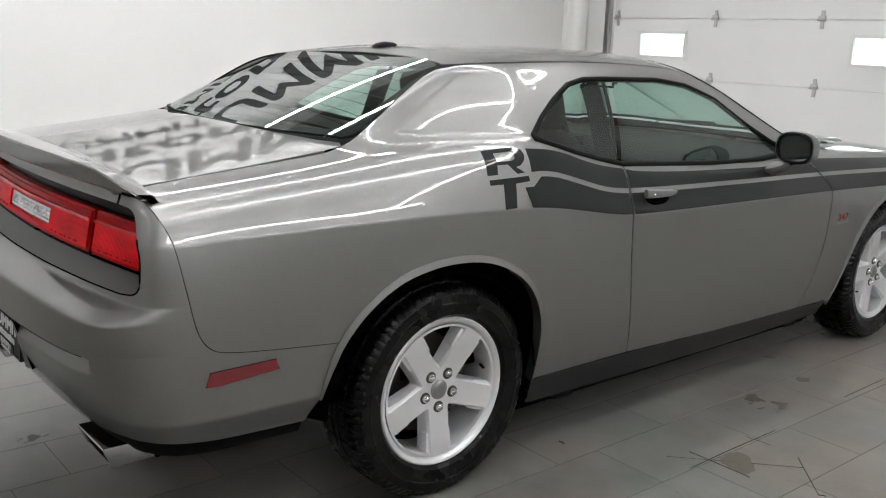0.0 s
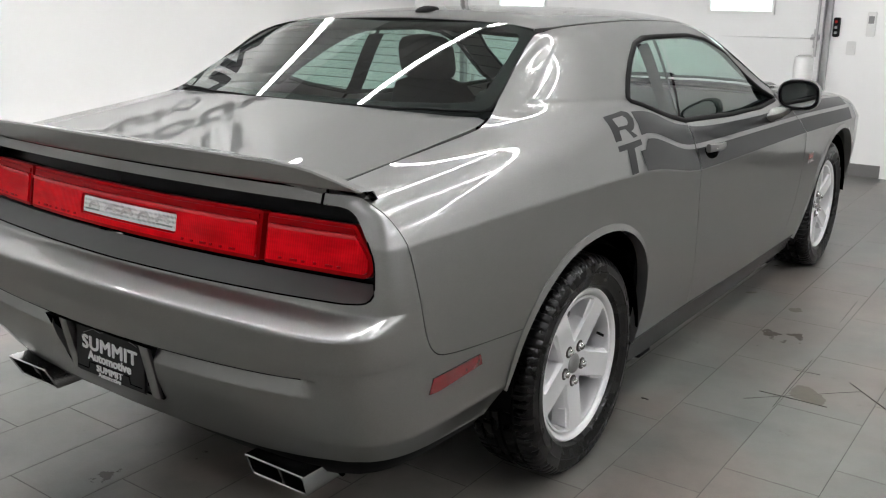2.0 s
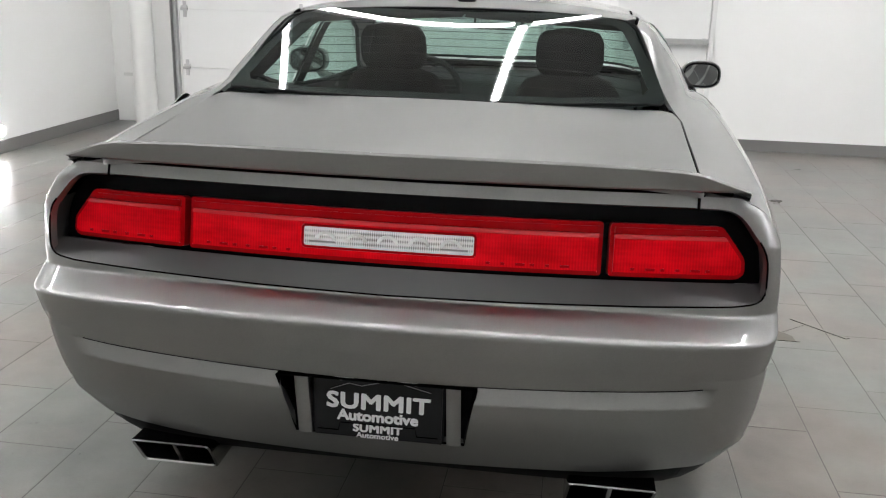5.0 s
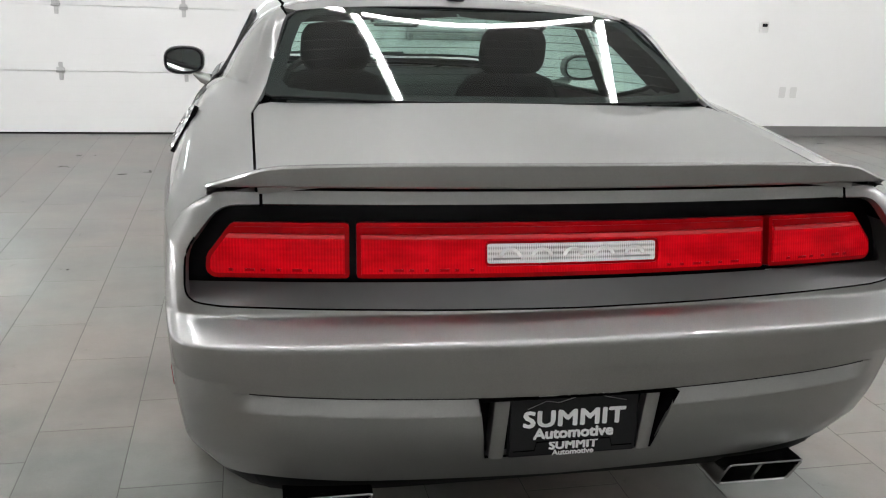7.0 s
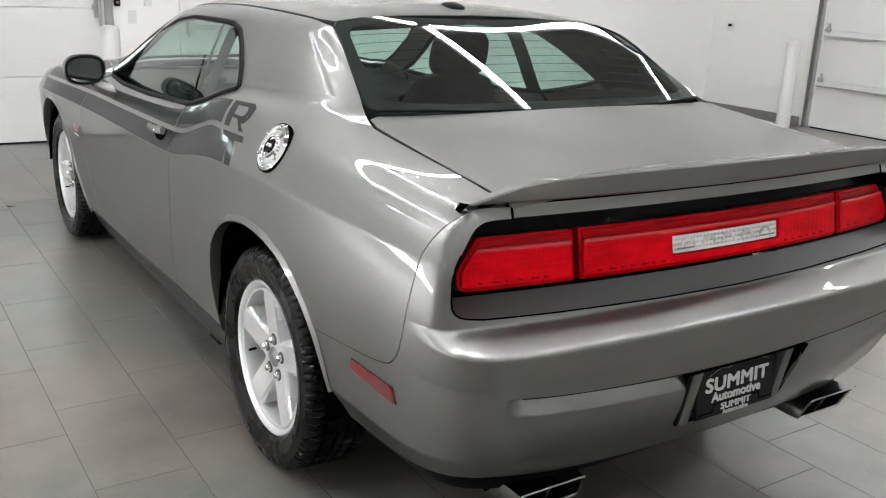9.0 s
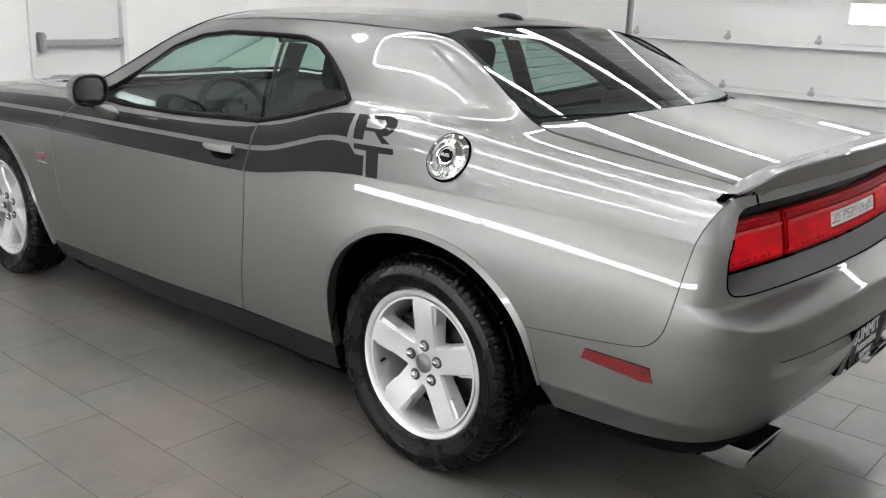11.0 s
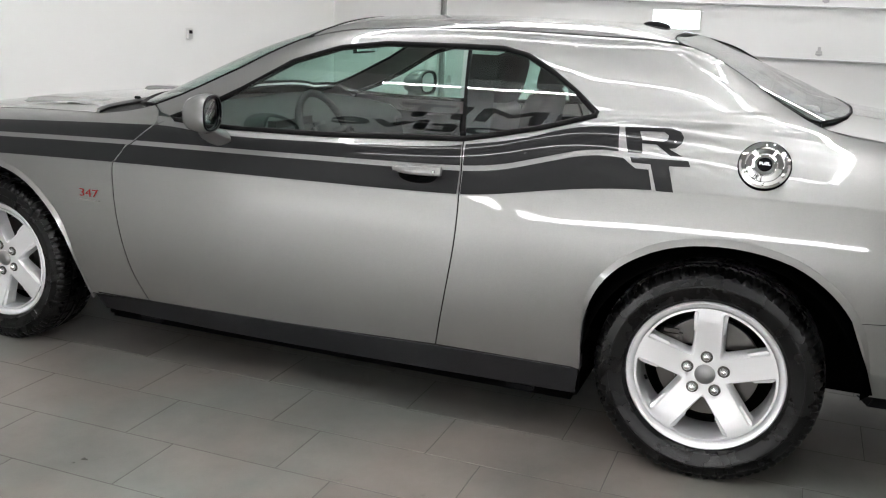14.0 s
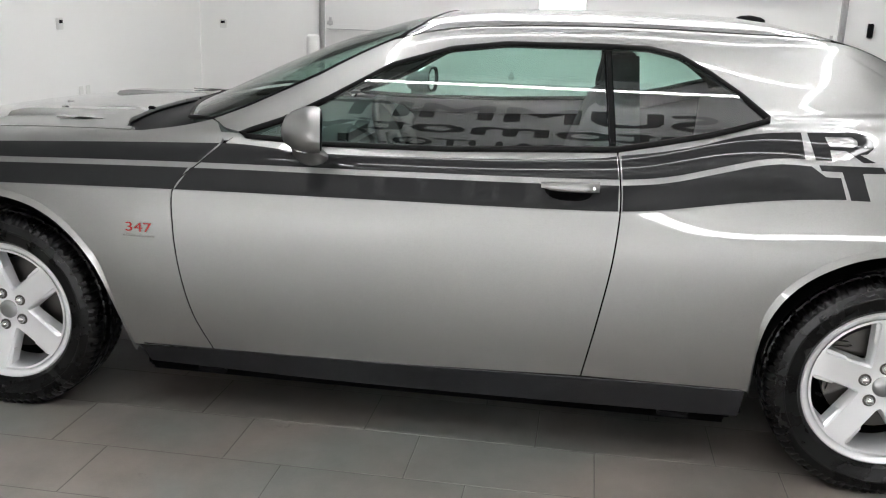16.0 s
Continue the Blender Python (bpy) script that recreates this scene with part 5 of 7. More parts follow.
LETTER_R = [[(0.325, 1.121), (0.185, 1.127), (0.152, 1.119), (0.14, 1.103), (0.142, 1.087), (0.159, 1.072), (0.179, 1.069), (0.135, 1.05), (0.17, 1.048), (0.218, 1.078), (0.262, 1.078), (0.256, 1.05), (0.301, 1.049)],
            [(0.276, 1.112), (0.202, 1.115), (0.186, 1.106), (0.186, 1.094), (0.199, 1.088), (0.263, 1.088)]]
LETTER_T = [[(0.292, 1.036), (0.116, 1.039), (0.107, 1.022), (0.171, 1.019), (0.147, 0.945), (0.199, 0.944), (0.227, 1.02), (0.284, 1.02)]]
for s in (False, True):
    for letter in (LETTER_R, LETTER_T):
        turn = (lambda y, z: y) if s else (lambda y, z: 0.452 - y + 0.52 * (z - 1.08))
        loops = [[(y, v_at_z(y, z, 4, 8)) for y, z in divided([(turn(y, z), z) for y, z in lp] + [(turn(*lp[0]), lp[0][1])], 0.02)[:-1]] for lp in letter]
        panel("stripe_letter", loops, STRIPE, car, "charcoal vinyl letter on the rear quarter", mirror=s, offset=0.0012, depth=0, spacing=0.03)


# ---- wheels ----
def rim_face(y, z):
    y, z = np.atleast_1d(np.asarray(y, float)), np.atleast_1d(np.asarray(z, float))
    r = np.hypot(y, z)
    t = np.clip((r - 0.05) / 0.15, 0, 1)
    return np.stack([0.068 + 0.018 * t * t * (3 - 2 * t), y, z], -1)


OUT_X = np.array([1.0, 0.0, 0.0])


def make_wheel():
    """A right-hand wheel, its axis along x, at the origin; x = 0 is the tyre's middle."""
    # barrel and lip
    prof = [(0.205, -0.09), (0.213, 0.03), (0.214, 0.075), (0.222, 0.089), (0.2275, 0.095), (0.236, 0.0965), (0.2405, 0.092), (0.2405, 0.08), (0.234, 0.07)]
    vs, fs = lathe_data(prof, 96)
    wheel = solid("wheel", vs, fs, RIM, car, "silver five-spoke alloy wheel", angle=40)
    circle = [(0.216 * math.cos(2 * math.pi * i / 90), 0.216 * math.sin(2 * math.pi * i / 90)) for i in range(90)]
    holes = []
    for k in range(5):
        am = math.pi / 2 + 2 * math.pi * (k + 0.5) / 5
        hw = 0.036
        pts = []
        ri = hw / math.sin(math.pi / 5)
        d = Vector((math.cos(am), math.sin(am)))
        pts.append(tuple(d * (ri + 0.004)))
        ro = 0.209
        th = math.pi / 5 - math.asin(hw / ro)
        arc = [(ro * math.cos(am - th + 2 * th * i / 10), ro * math.sin(am - th + 2 * th * i / 10)) for i in range(11)]
        loop = rounded([pts[0]] + arc, 0.012, 3)
        holes.append(loop)
    for loop in holes:
        c = np.mean(np.array(loop), 0)
        near = [(float(rim_face(*p)[0][0]) - 0.001, *p) for p in loop]
        mid = [(float(rim_face(*p)[0][0]) - 0.009, c[0] + (p[0] - c[0]) * 0.93, c[1] + (p[1] - c[1]) * 0.93) for p in loop]
        step = [(x - 0.004, c[0] + (y - c[0]) * 0.985, c[1] + (z - c[1]) * 0.985) for x, y, z in mid]
        far = [(0.025, c[0] + (p[0] - c[0]) * 0.85, c[1] + (p[1] - c[1]) * 0.86) for p in loop]
        n = len(loop)
        solid("spoke_bevel", near + mid + step + far, [(k * n + i, k * n + (i + 1) % n, (k + 1) * n + (i + 1) % n, (k + 1) * n + i) for k in range(3) for i in range(n)], RIM, wheel, angle=22)
    # stepped shoulders along the outer half of each spoke
    for k in range(5):
        a = math.pi / 2 + 2 * math.pi * k / 5
        for sgn in (-1, 1):
            vs = []
            for rr, w0, w1 in ((0.128, 0.030, 0.037), (0.140, 0.030, 0.047), (0.192, 0.030, 0.050), (0.206, 0.030, 0.044)):
                for off, x in ((w0, -0.004), (w1, -0.010), (w1, -0.035), (w0, -0.035)):
                    y, z = math.cos(a) * rr - math.sin(a) * off * sgn, math.sin(a) * rr + math.cos(a) * off * sgn
                    vs.append((float(rim_face(y, z)[0][0]) + x, y, z))
            fs = [(i * 4 + q, i * 4 + (q + 1) % 4, i * 4 + 4 + (q + 1) % 4, i * 4 + 4 + q) for i in range(3) for q in range(4)] + [(0, 1, 2, 3), (12, 13, 14, 15)]
            solid("spoke_shoulder", vs, fs, RIM, wheel, angle=20)
    panel("rim", [circle] + holes, RIM, wheel, surf=rim_face, h=(0.004, 0.004), spacing=0.012, depth=0.003, out=OUT_X)
    for k in range(5):
        a = math.pi / 2 + 2 * math.pi * k / 5
        vs, fs = lathe_data([(0.0, 0.014), (0.006, 0.0135), (0.010, 0.011), (0.012, 0.006), (0.0125, -0.012)], 12)
        solid("lug_nut", [(x + 0.072, y + 0.0575 * math.cos(a), z + 0.0575 * math.sin(a)) for x, y, z in vs], fs, CHROME, wheel, angle=50)
        # raised dark ring, in place of the shade in the nut's hollow
        vs, fs = lathe_data([(0.0125, 0.0012), (0.017, 0.0012), (0.0185, 0.0004), (0.019, -0.003)], 20)
        solid("lug_seat", [(x + 0.0705, y + 0.0575 * math.cos(a), z + 0.0575 * math.sin(a)) for x, y, z in vs], fs, DISC, wheel, "dark ring painting the shade round a lug nut", angle=50)
    vs, fs = lathe_data([(0.0, 0.0115), (0.015, 0.0112), (0.026, 0.009), (0.0315, 0.004), (0.033, -0.006)], 32)
    solid("centre_cap", [(x + 0.068, y, z) for x, y, z in vs], fs, GREYCAP, wheel, "grey metallic centre cap")
    tube("valve", [(0.055, 0.187 * math.cos(3.37), 0.187 * math.sin(3.37)), (0.082, 0.178 * math.cos(3.37), 0.178 * math.sin(3.37))], 0.0045, BLACK, wheel)
    vs, fs = lathe_data([(0.05, -0.035), (0.16, -0.035), (0.16, -0.01), (0.08, -0.01), (0.075, 0.02), (0.04, 0.02)], 48)
    solid("brake_disc", vs, fs, DISC, wheel, angle=30)
    box("caliper", (-0.02, -0.12, 0.03), (0.07, 0.07, 0.16), DISC, wheel, 0.012)
    vs, fs = lathe_data([(0.205, -0.05), (0.0, -0.055)], 48)
    solid("hub_back", vs, fs, DARK, wheel)
    # tyre
    half_p = [(0.2345, 0.084, 0), (0.2425, 0.094, 0), (0.2435, 0.0975, 0), (0.25, 0.1035, 0), (0.2515, 0.1055, 0), (0.2535, 0.1055, 0), (0.272, 0.1125, 0), (0.288, 0.1155, 0), (0.2895, 0.1170, 0), (0.2925, 0.1170, 0),
              (0.294, 0.1155, 0), (0.312, 0.112, 0), (0.3165, 0.1115, 0), (0.318, 0.1125, 1), (0.329, 0.105, 1), (0.3385, 0.095, 1), (0.3425, 0.086, 1), (0.344, 0.062, 1),
              (0.337, 0.0595, 0), (0.337, 0.0525, 0), (0.3455, 0.05, 2), (0.3458, 0.0215, 2), (0.3385, 0.019, 0), (0.3385, 0.0115, 0), (0.3462, 0.009, 0)]
    prof = half_p + [(r, -x, k) for r, x, k in half_p[::-1]]
    n = 320
    vs, fs = [], []
    m = len(prof)
    for i in range(n):
        a = 2 * math.pi * i / n
        for j, (r, x, k) in enumerate(prof):
            rr = r
            if k == 1 and i % 4 == 0:
                rr = r - (0.006 if r > 0.335 else 0.003)
            if k == 2 and (i + (1 if x > 0 else 2)) % 8 == 0:
                rr = r - 0.006
            vs.append((x, rr * math.cos(a), rr * math.sin(a)))
    for i in range(n):
        l = (i + 1) % n
        for j in range(m - 1):
            fs.append((i * m + j, i * m + j + 1, l * m + j + 1, l * m + j))
    solid("tyre", vs, fs, RUBBER, wheel, "black treaded tyre", angle=28)
    # raised unreadable sidewall marking: plain bars
    bar_me = None
    for c0 in (0.6, 2.5, 3.9, 5.3):
        for i in range(8):
            a = c0 + i * 0.055
            if bar_me is None:
                mk = box("sidewall_bar", (0, 0, 0), (0.0022, 0.012, 0.009), RUBBER, wheel, 0.0)
                bar_me = mk.data
            else:
                mk = new("sidewall_bar", bar_me)
                mk.parent = wheel
            mk.matrix_local = Matrix.Translation((0.1135, 0.2715 * math.cos(a), 0.2715 * math.sin(a))) @ Matrix.Rotation(a, 4, "X")
    grow = Matrix.Diagonal((1, 1.04, 1.04, 1))
    done = set()
    for ob in [wheel] + list(wheel.children):
        if ob.data.name not in done and ob.data is not bar_me:
            ob.data.transform(grow)
            done.add(ob.data.name)
        elif ob.data is bar_me:
            ob.matrix_local = grow @ ob.matrix_local
    return wheel


WX = 0.8035
w0 = make_wheel()
w0.matrix_world = Matrix.Translation((WX, 0, WHEEL_Z)) @ Matrix.Rotation(math.pi, 4, "X")


def copy_part(ob, m):
    q = copy_thing(ob, m)
    q.parent = car
    return q


copy_part(w0, Matrix.Translation((WX, 2.946, WHEEL_Z)) @ Matrix.Rotation(0.25, 4, "X"))
copy_part(w0, Matrix.Translation((-WX, 0, WHEEL_Z)) @ Matrix.Rotation(math.pi, 4, "Z"))
copy_part(w0, Matrix.Translation((-WX, 2.946, WHEEL_Z)) @ Matrix.Rotation(math.pi, 4, "Z") @ Matrix.Rotation(0.35, 4, "X"))

# wheel housings and underbody
for wy in WHEEL_Y:
    for s in (1, -1):
        vs, fs = [], []
        prof = [(0.40, 0.915), (0.43, 0.86), (0.435, 0.56), (0.0, 0.55)]
        k = len(prof)
        angs = [math.radians(2 + 176 * i / 36) for i in range(37)]
        for a in angs:
            for r, x in prof:
                vs.append((s * x, wy - 0.03 * (wy == 0) + r * 1.06 * math.cos(a), WHEEL_Z + r * math.sin(a)))
        for i in range(36):
            for q in range(k - 1):
                fs.append((i * k + q, i * k + q + 1, (i + 1) * k + q + 1, (i + 1) * k + q))
        solid("wheel_housing", vs, fs, DARK, car)
bm = bmesh.new()
# hung extra low to block light and deepen the shade on the floor
box_into(bm, (0, 1.45, 0.235), (1.60, 2.04, 0.19), 0.02)
for s in (1, -1):
    box_into(bm, (s * 0.785, 0.425, 0.315), (0.13, 0.03, 0.22), 0.004)
box_into(bm, (0, 1.45, 0.32), (1.08, 4.4, 0.16), 0.02)
box_into(bm, (0, -0.72, 0.45), (1.3, 0.44, 0.24), 0.03)
box_into(bm, (0, 3.5, 0.5), (1.3, 0.6, 0.5), 0.03)
part("underbody", bm, DARK, car)
# a rounded bead along the upper edge of each rocker
for s in (False, True):
    tube("rocker_bead", on_skin([(y, 0.93) for y in np.arange(0.43, 2.45, 0.05)], -0.001, s), 0.0035, ROCKER, car)
# jacking lugs under the rocker
for s in (1, -1):
    for y in (0.62, 2.2):
        box("jack_lug", (s * 0.84, y, 0.185), (0.03, 0.1, 0.02), BLACK, car, 0.004)

# ---- door mirrors, handles, fuel cap, antenna, badges ----
def mirror_unit(s):
    toe = 0.12 if s > 0 else 0.27
    vs, fs = [], []
    # shell: sections across, from the glass face forward
    for t, (wid, hei, cx, cz) in ((0.0, (0.092, 0.066, 1.015, 1.072)), (0.02, (0.096, 0.069, 1.015, 1.072)), (0.055, (0.093, 0.066, 1.012, 1.071)), (0.09, (0.08, 0.056, 1.006, 1.068)), (0.115, (0.058, 0.04, 0.998, 1.064)), (0.13, (0.028, 0.02, 0.99, 1.06)), (0.134, (0.0, 0.0, 0.988, 1.06))):
        for i in range(28):
            a = 2 * math.pi * i / 28
            c, q = math.cos(a), math.sin(a)
            e = 2 / 2.7
            vs.append((s * (cx + wid * math.copysign(abs(c) ** e, c)), 1.757 + t - toe * (wid * math.copysign(abs(c) ** e, c)), cz + hei * math.copysign(abs(q) ** e, q)))
    for i in range(6):
        for k in range(28):
            l = (k + 1) % 28
            fs.append((i * 28 + k, i * 28 + l, (i + 1) * 28 + l, (i + 1) * 28 + k))
    shell = solid("mirror_shell", vs, fs, PAINT, car, "body-coloured door mirror", angle=60)
    ring = []
    for i in range(28):
        a = 2 * math.pi * i / 28
        c, q = math.cos(a), math.sin(a)
        e = 2 / 2.7
        ring.append((s * (1.015 + 0.083 * math.copysign(abs(c) ** e, c)), 1.763 - toe * 0.083 * math.copysign(abs(c) ** e, c), 1.072 + 0.057 * math.copysign(abs(q) ** e, q)))
    solid("mirror_glass", [(s * 1.015, 1.763, 1.072)] + ring, [(0, 1 + i, 1 + (i + 1) % 28) for i in range(28)], MIRROR, shell, "silvered mirror glass", smooth=False)
    tube("mirror_rim", [(x, y - 0.0055, z) for x, y, z in ring], 0.0045, BLACK, shell, closed=True)
    # foot
    vs, fs = [], []
    for (cx, cz, a, b) in ((0.985, 1.02, 0.03, 0.036), (0.955, 0.992, 0.032, 0.042), (0.915, 0.975, 0.034, 0.05), (0.885, 0.968, 0.036, 0.056)):
        for i in range(16):
            t = 2 * math.pi * i / 16
            vs.append((s * (cx + 0.012 * math.sin(t)), 1.825 + b * math.cos(t), cz + a * math.sin(t)))
    for i in range(3):
        for k in range(16):
            l = (k + 1) % 16
            fs.append((i * 16 + k, i * 16 + l, (i + 1) * 16 + l, (i + 1) * 16 + k))
    solid("mirror_foot", vs, fs, PAINT, shell)


def handle(s):
    y0, y1, z = 0.912, 1.088, 0.922
    vs, fs = [], []
    n = 12
    for i in range(n + 1):
        t = i / n
        y = y0 + (y1 - y0) * t
        x = 0.917 + 0.032 * math.sin(math.pi * min(1, max(0, 0.08 + 0.84 * t))) ** 0.6
        hh = 0.017 - 0.004 * t if t < 0.9 else 0.009
        for c, q in ((0, 1), (0.7, 0.8), (1, 0), (0.7, -0.8), (0, -1), (-0.6, -0.7), (-0.8, 0), (-0.6, 0.7)):
            vs.append((s * (x + 0.011 * c), y, z + 0.008 + hh * q + 0.004 * (1 - t)))
    for i in range(n):
        for k in range(8):
            l = (k + 1) % 8
            fs.append((i * 8 + k, i * 8 + l, (i + 1) * 8 + l, (i + 1) * 8 + k))
    fs += [tuple(range(8)), tuple(n * 8 + k for k in range(8))]
    h = solid("door_handle", vs, fs, PAINT, car, "body-coloured pull handle", angle=50)
    loop = [(y, v_at_z(y, zz, 4, 8)) for y, zz in rounded([(0.925, 0.928), (1.085, 0.928), (1.07, 0.895), (1.03, 0.884), (0.97, 0.884), (0.935, 0.897)], 0.02, 3)]
    # no hollow here: a flat black patch paints the shade behind the handle
    panel("handle_cup", [loop], DARK, h, "flat black patch painting the shade of the finger recess", mirror=s < 0, offset=0.0025, depth=0, spacing=0.02)
    vs, fs = lathe_data([(0.0, 0.001), (0.004, 0.001), (0.005, -0.002)], 14)
    solid("lock", [(s * (x + 0.962), y + 0.928, q + 0.934) for x, y, q in vs], fs, CHROME, h)


for s in (1, -1):
    mirror_unit(s)
    handle(s)

# chrome filler cap on the left quarter
fy, fz = -0.103, 1.044
fp = skin(np.array([fy]), np.array([v_at_z(fy, fz, 4, 8)]))
fn = normals_of(skin, np.array([fy]), np.array([v_at_z(fy, fz, 4, 8)]))
fn = fn[0] if fn[0][0] > 0 else -fn[0]
fx = Vector((-fn[0], fn[1], fn[2])).normalized()
fm = Matrix.Translation((-fp[0][0], fy, fz)) @ fx.to_track_quat("X", "Z").to_matrix().to_4x4()


def placed(data, m):
    vs, fs = data
    return [tuple(m @ Vector(v)) for v in vs], fs


vs, fs = placed(lathe_data([(0.0, 0.012), (0.028, 0.012), (0.029, 0.016), (0.034, 0.0165), (0.037, 0.011), (0.052, 0.008), (0.056, 0.011), (0.066, 0.010), (0.0725, 0.005), (0.074, -0.01)], 64), fm)
cap = solid("fuel_cap", vs, fs, CHROME, car, "round chrome filler cap with a black centre", angle=25)
vs, fs = placed(lathe_data([(0.0, 0.0175), (0.020, 0.0172), (0.0215, 0.015), (0.0215, 0.01)], 32), fm)
solid("cap_centre", vs, fs, GLOSSBLACK, cap)
lettering("cap_lettering", "FUEL", 0.0125, (0, 0), WHITEINK, cap, fm @ Matrix.Translation((0.0178, 0, 0)) @ Matrix.Rotation(math.pi / 2, 4, "Z") @ Matrix.Rotation(math.pi / 2, 4, "X"), 1.2, 0.0005)
for k in range(6):
    a = math.pi / 6 + math.pi * k / 3
    vs, fs = placed(lathe_data([(0.0, 0.0155), (0.004, 0.0145), (0.005, 0.011)], 10), fm)
    c = fm.to_3x3() @ Vector((0, 0.061 * math.cos(a), 0.061 * math.sin(a)))
    solid("cap_bolt", [tuple(Vector(v) + c) for v in vs], fs, CHROME, cap)
vs, fs = placed(lathe_data([(0.073, 0.004), (0.0765, 0.003), (0.077, -0.01)], 64), fm)
solid("cap_ring", vs, fs, DARK, cap)

# roof antenna
vs, fs = [], []
for i, (y, w, h) in enumerate(((0.33, 0.0, 0.0), (0.335, 0.022, 0.012), (0.35, 0.032, 0.022), (0.385, 0.034, 0.026), (0.42, 0.028, 0.018), (0.435, 0.016, 0.008), (0.44, 0.0, 0.0))):
    for c, q in ((-1, 0), (-0.9, 0.6), (-0.5, 0.95), (0, 1), (0.5, 0.95), (0.9, 0.6), (1, 0)):
        vs.append((w * c, y, 1.422 + (y - 0.33) * 0.1 + 0.75 * h * q))
for i in range(6):
    for k in range(6):
        fs.append((i * 7 + k, i * 7 + k + 1, i * 7 + 8 + k, i * 7 + 7 + k))
solid("antenna", vs, fs, BLACK, car, "small black roof antenna", angle=50)

# number badges on the front fenders
for s in (-1, 1):
    by, bz = 2.40, 0.700
    bx = float(skin(np.array([by]), np.array([v_at_z(by, bz, 2, 6)]))[0, 0])
    m = Matrix.Translation((s * (bx + 0.001), by, bz)) @ Matrix.Rotation(s * math.pi / 2, 4, "Z") @ Matrix.Rotation(math.pi / 2, 4, "X")
    bd = lettering("fender_badge", "347", 0.044, (0, 0.006), REDINK, car, m, 1.45, 0.0, 0.003, 1.0)
    tagged(bd, "red and chrome number badge")
    lettering("badge_rim", "347", 0.044, (0, 0.006), CHROME, car, m, 1.45, 0.0022, 0.0018, 1.0)
    box("badge_bar", (s * (bx + 0.002), by, bz - 0.022), (0.004, 0.11, 0.006), CHROME, car, 0.001)

# bonnet scoops, washer jets, wipers
for s in (1, -1):
    vs, fs = [], []
    for x in (0.30, 0.33, 0.50, 0.53):
        e = 1.0 if 0.31 < x < 0.52 else 0.0
        for y, h in ((2.70, 0.0), (2.85, 0.003 * e), (3.0, 0.008 * e), (3.1, 0.014 * e), (3.12, 0.013 * e), (3.125, -0.01)):
            zz = float(skin(np.array([y]), np.array([v_at_x(y, x)]))[0, 2])
            vs.append((s * x, y, zz + h - (0.002 if e == 0 else 0)))
    for i in range(3):
        for k in range(5):
            fs.append((i * 6 + k, i * 6 + k + 1, i * 6 + 7 + k, i * 6 + 6 + k))
    sc = solid("bonnet_scoop", vs, fs, PAINT, car, angle=40)
    for q in range(2):
        box("scoop_badge", (s * 0.60, 2.80 - 0.06 * q, float(skin(np.array([2.8]), np.array([v_at_x(2.8, 0.60)]))[0, 2]) + 0.003), (0.025, 0.14 - 0.03 * q, 0.005), CHROME if q == 0 else PAINT, sc, 0.002)
    box("washer_jet", (s * 0.36, 2.62, float(skin(np.array([2.62]), np.array([v_at_x(2.62, 0.36)]))[0, 2]) + 0.005), (0.02, 0.028, 0.012), BLACK, car, 0.004)
    pts = []
    for i in range(9):
        t = i / 8
        x = s * 0.15 + 0.42 * t - 0.1
        x = max(-0.62, min(0.62, x))
        y = 2.47 - 0.05 * t
        pts.append((x, y, float(skin(np.array([y]), np.array([v_at_x(y, abs(x))]))[0, 2]) + 0.004))
    tube("wiper", pts, 0.006, BLACK, car, "black wiper arm and blade")

# ---- cabin ----
def soft_box(name, c, s, mat, parent, bevel, label="", m=None):
    bm = bmesh.new()
    box_into(bm, c, s, bevel, m, 4)
    ob = part(name, bm, mat, parent, label, smooth=True)
    return ob


def cushion(name, rows, mat, parent, label="", n=28, power=3.2):
    """A padded form: rounded sections (centre x, y, z, half width, half depth) one above another."""
    vs, fs = [], []
    for cx, cy, cz, w, d in rows:
        for i in range(n):
            a = 2 * math.pi * i / n
            c, q = math.cos(a), math.sin(a)
            vs.append((cx + w * math.copysign(abs(c) ** (2 / power), c), cy + d * math.copysign(abs(q) ** (2 / power), q), cz))
    for k in range(len(rows) - 1):
        for i in range(n):
            l = (i + 1) % n
            fs.append((k * n + i, k * n + l, (k + 1) * n + l, (k + 1) * n + i))
    fs += [tuple(range(n)), tuple((len(rows) - 1) * n + i for i in range(n))]
    return solid(name, vs, fs, mat, parent, label, angle=70)


def grown(zs, ws, ds, x, y0, lean, count=14):
    """Evenly spaced sections through given heights, half widths and half depths, leaning back."""
    z = np.linspace(zs[0], zs[-1], count)
    return [(x, y0 - lean * (q - zs[0]), q, max(0.004, float(pchip(zs, ws, np.array([q]))[0])), max(0.004, float(pchip(zs, ds, np.array([q]))[0]))) for q in z]


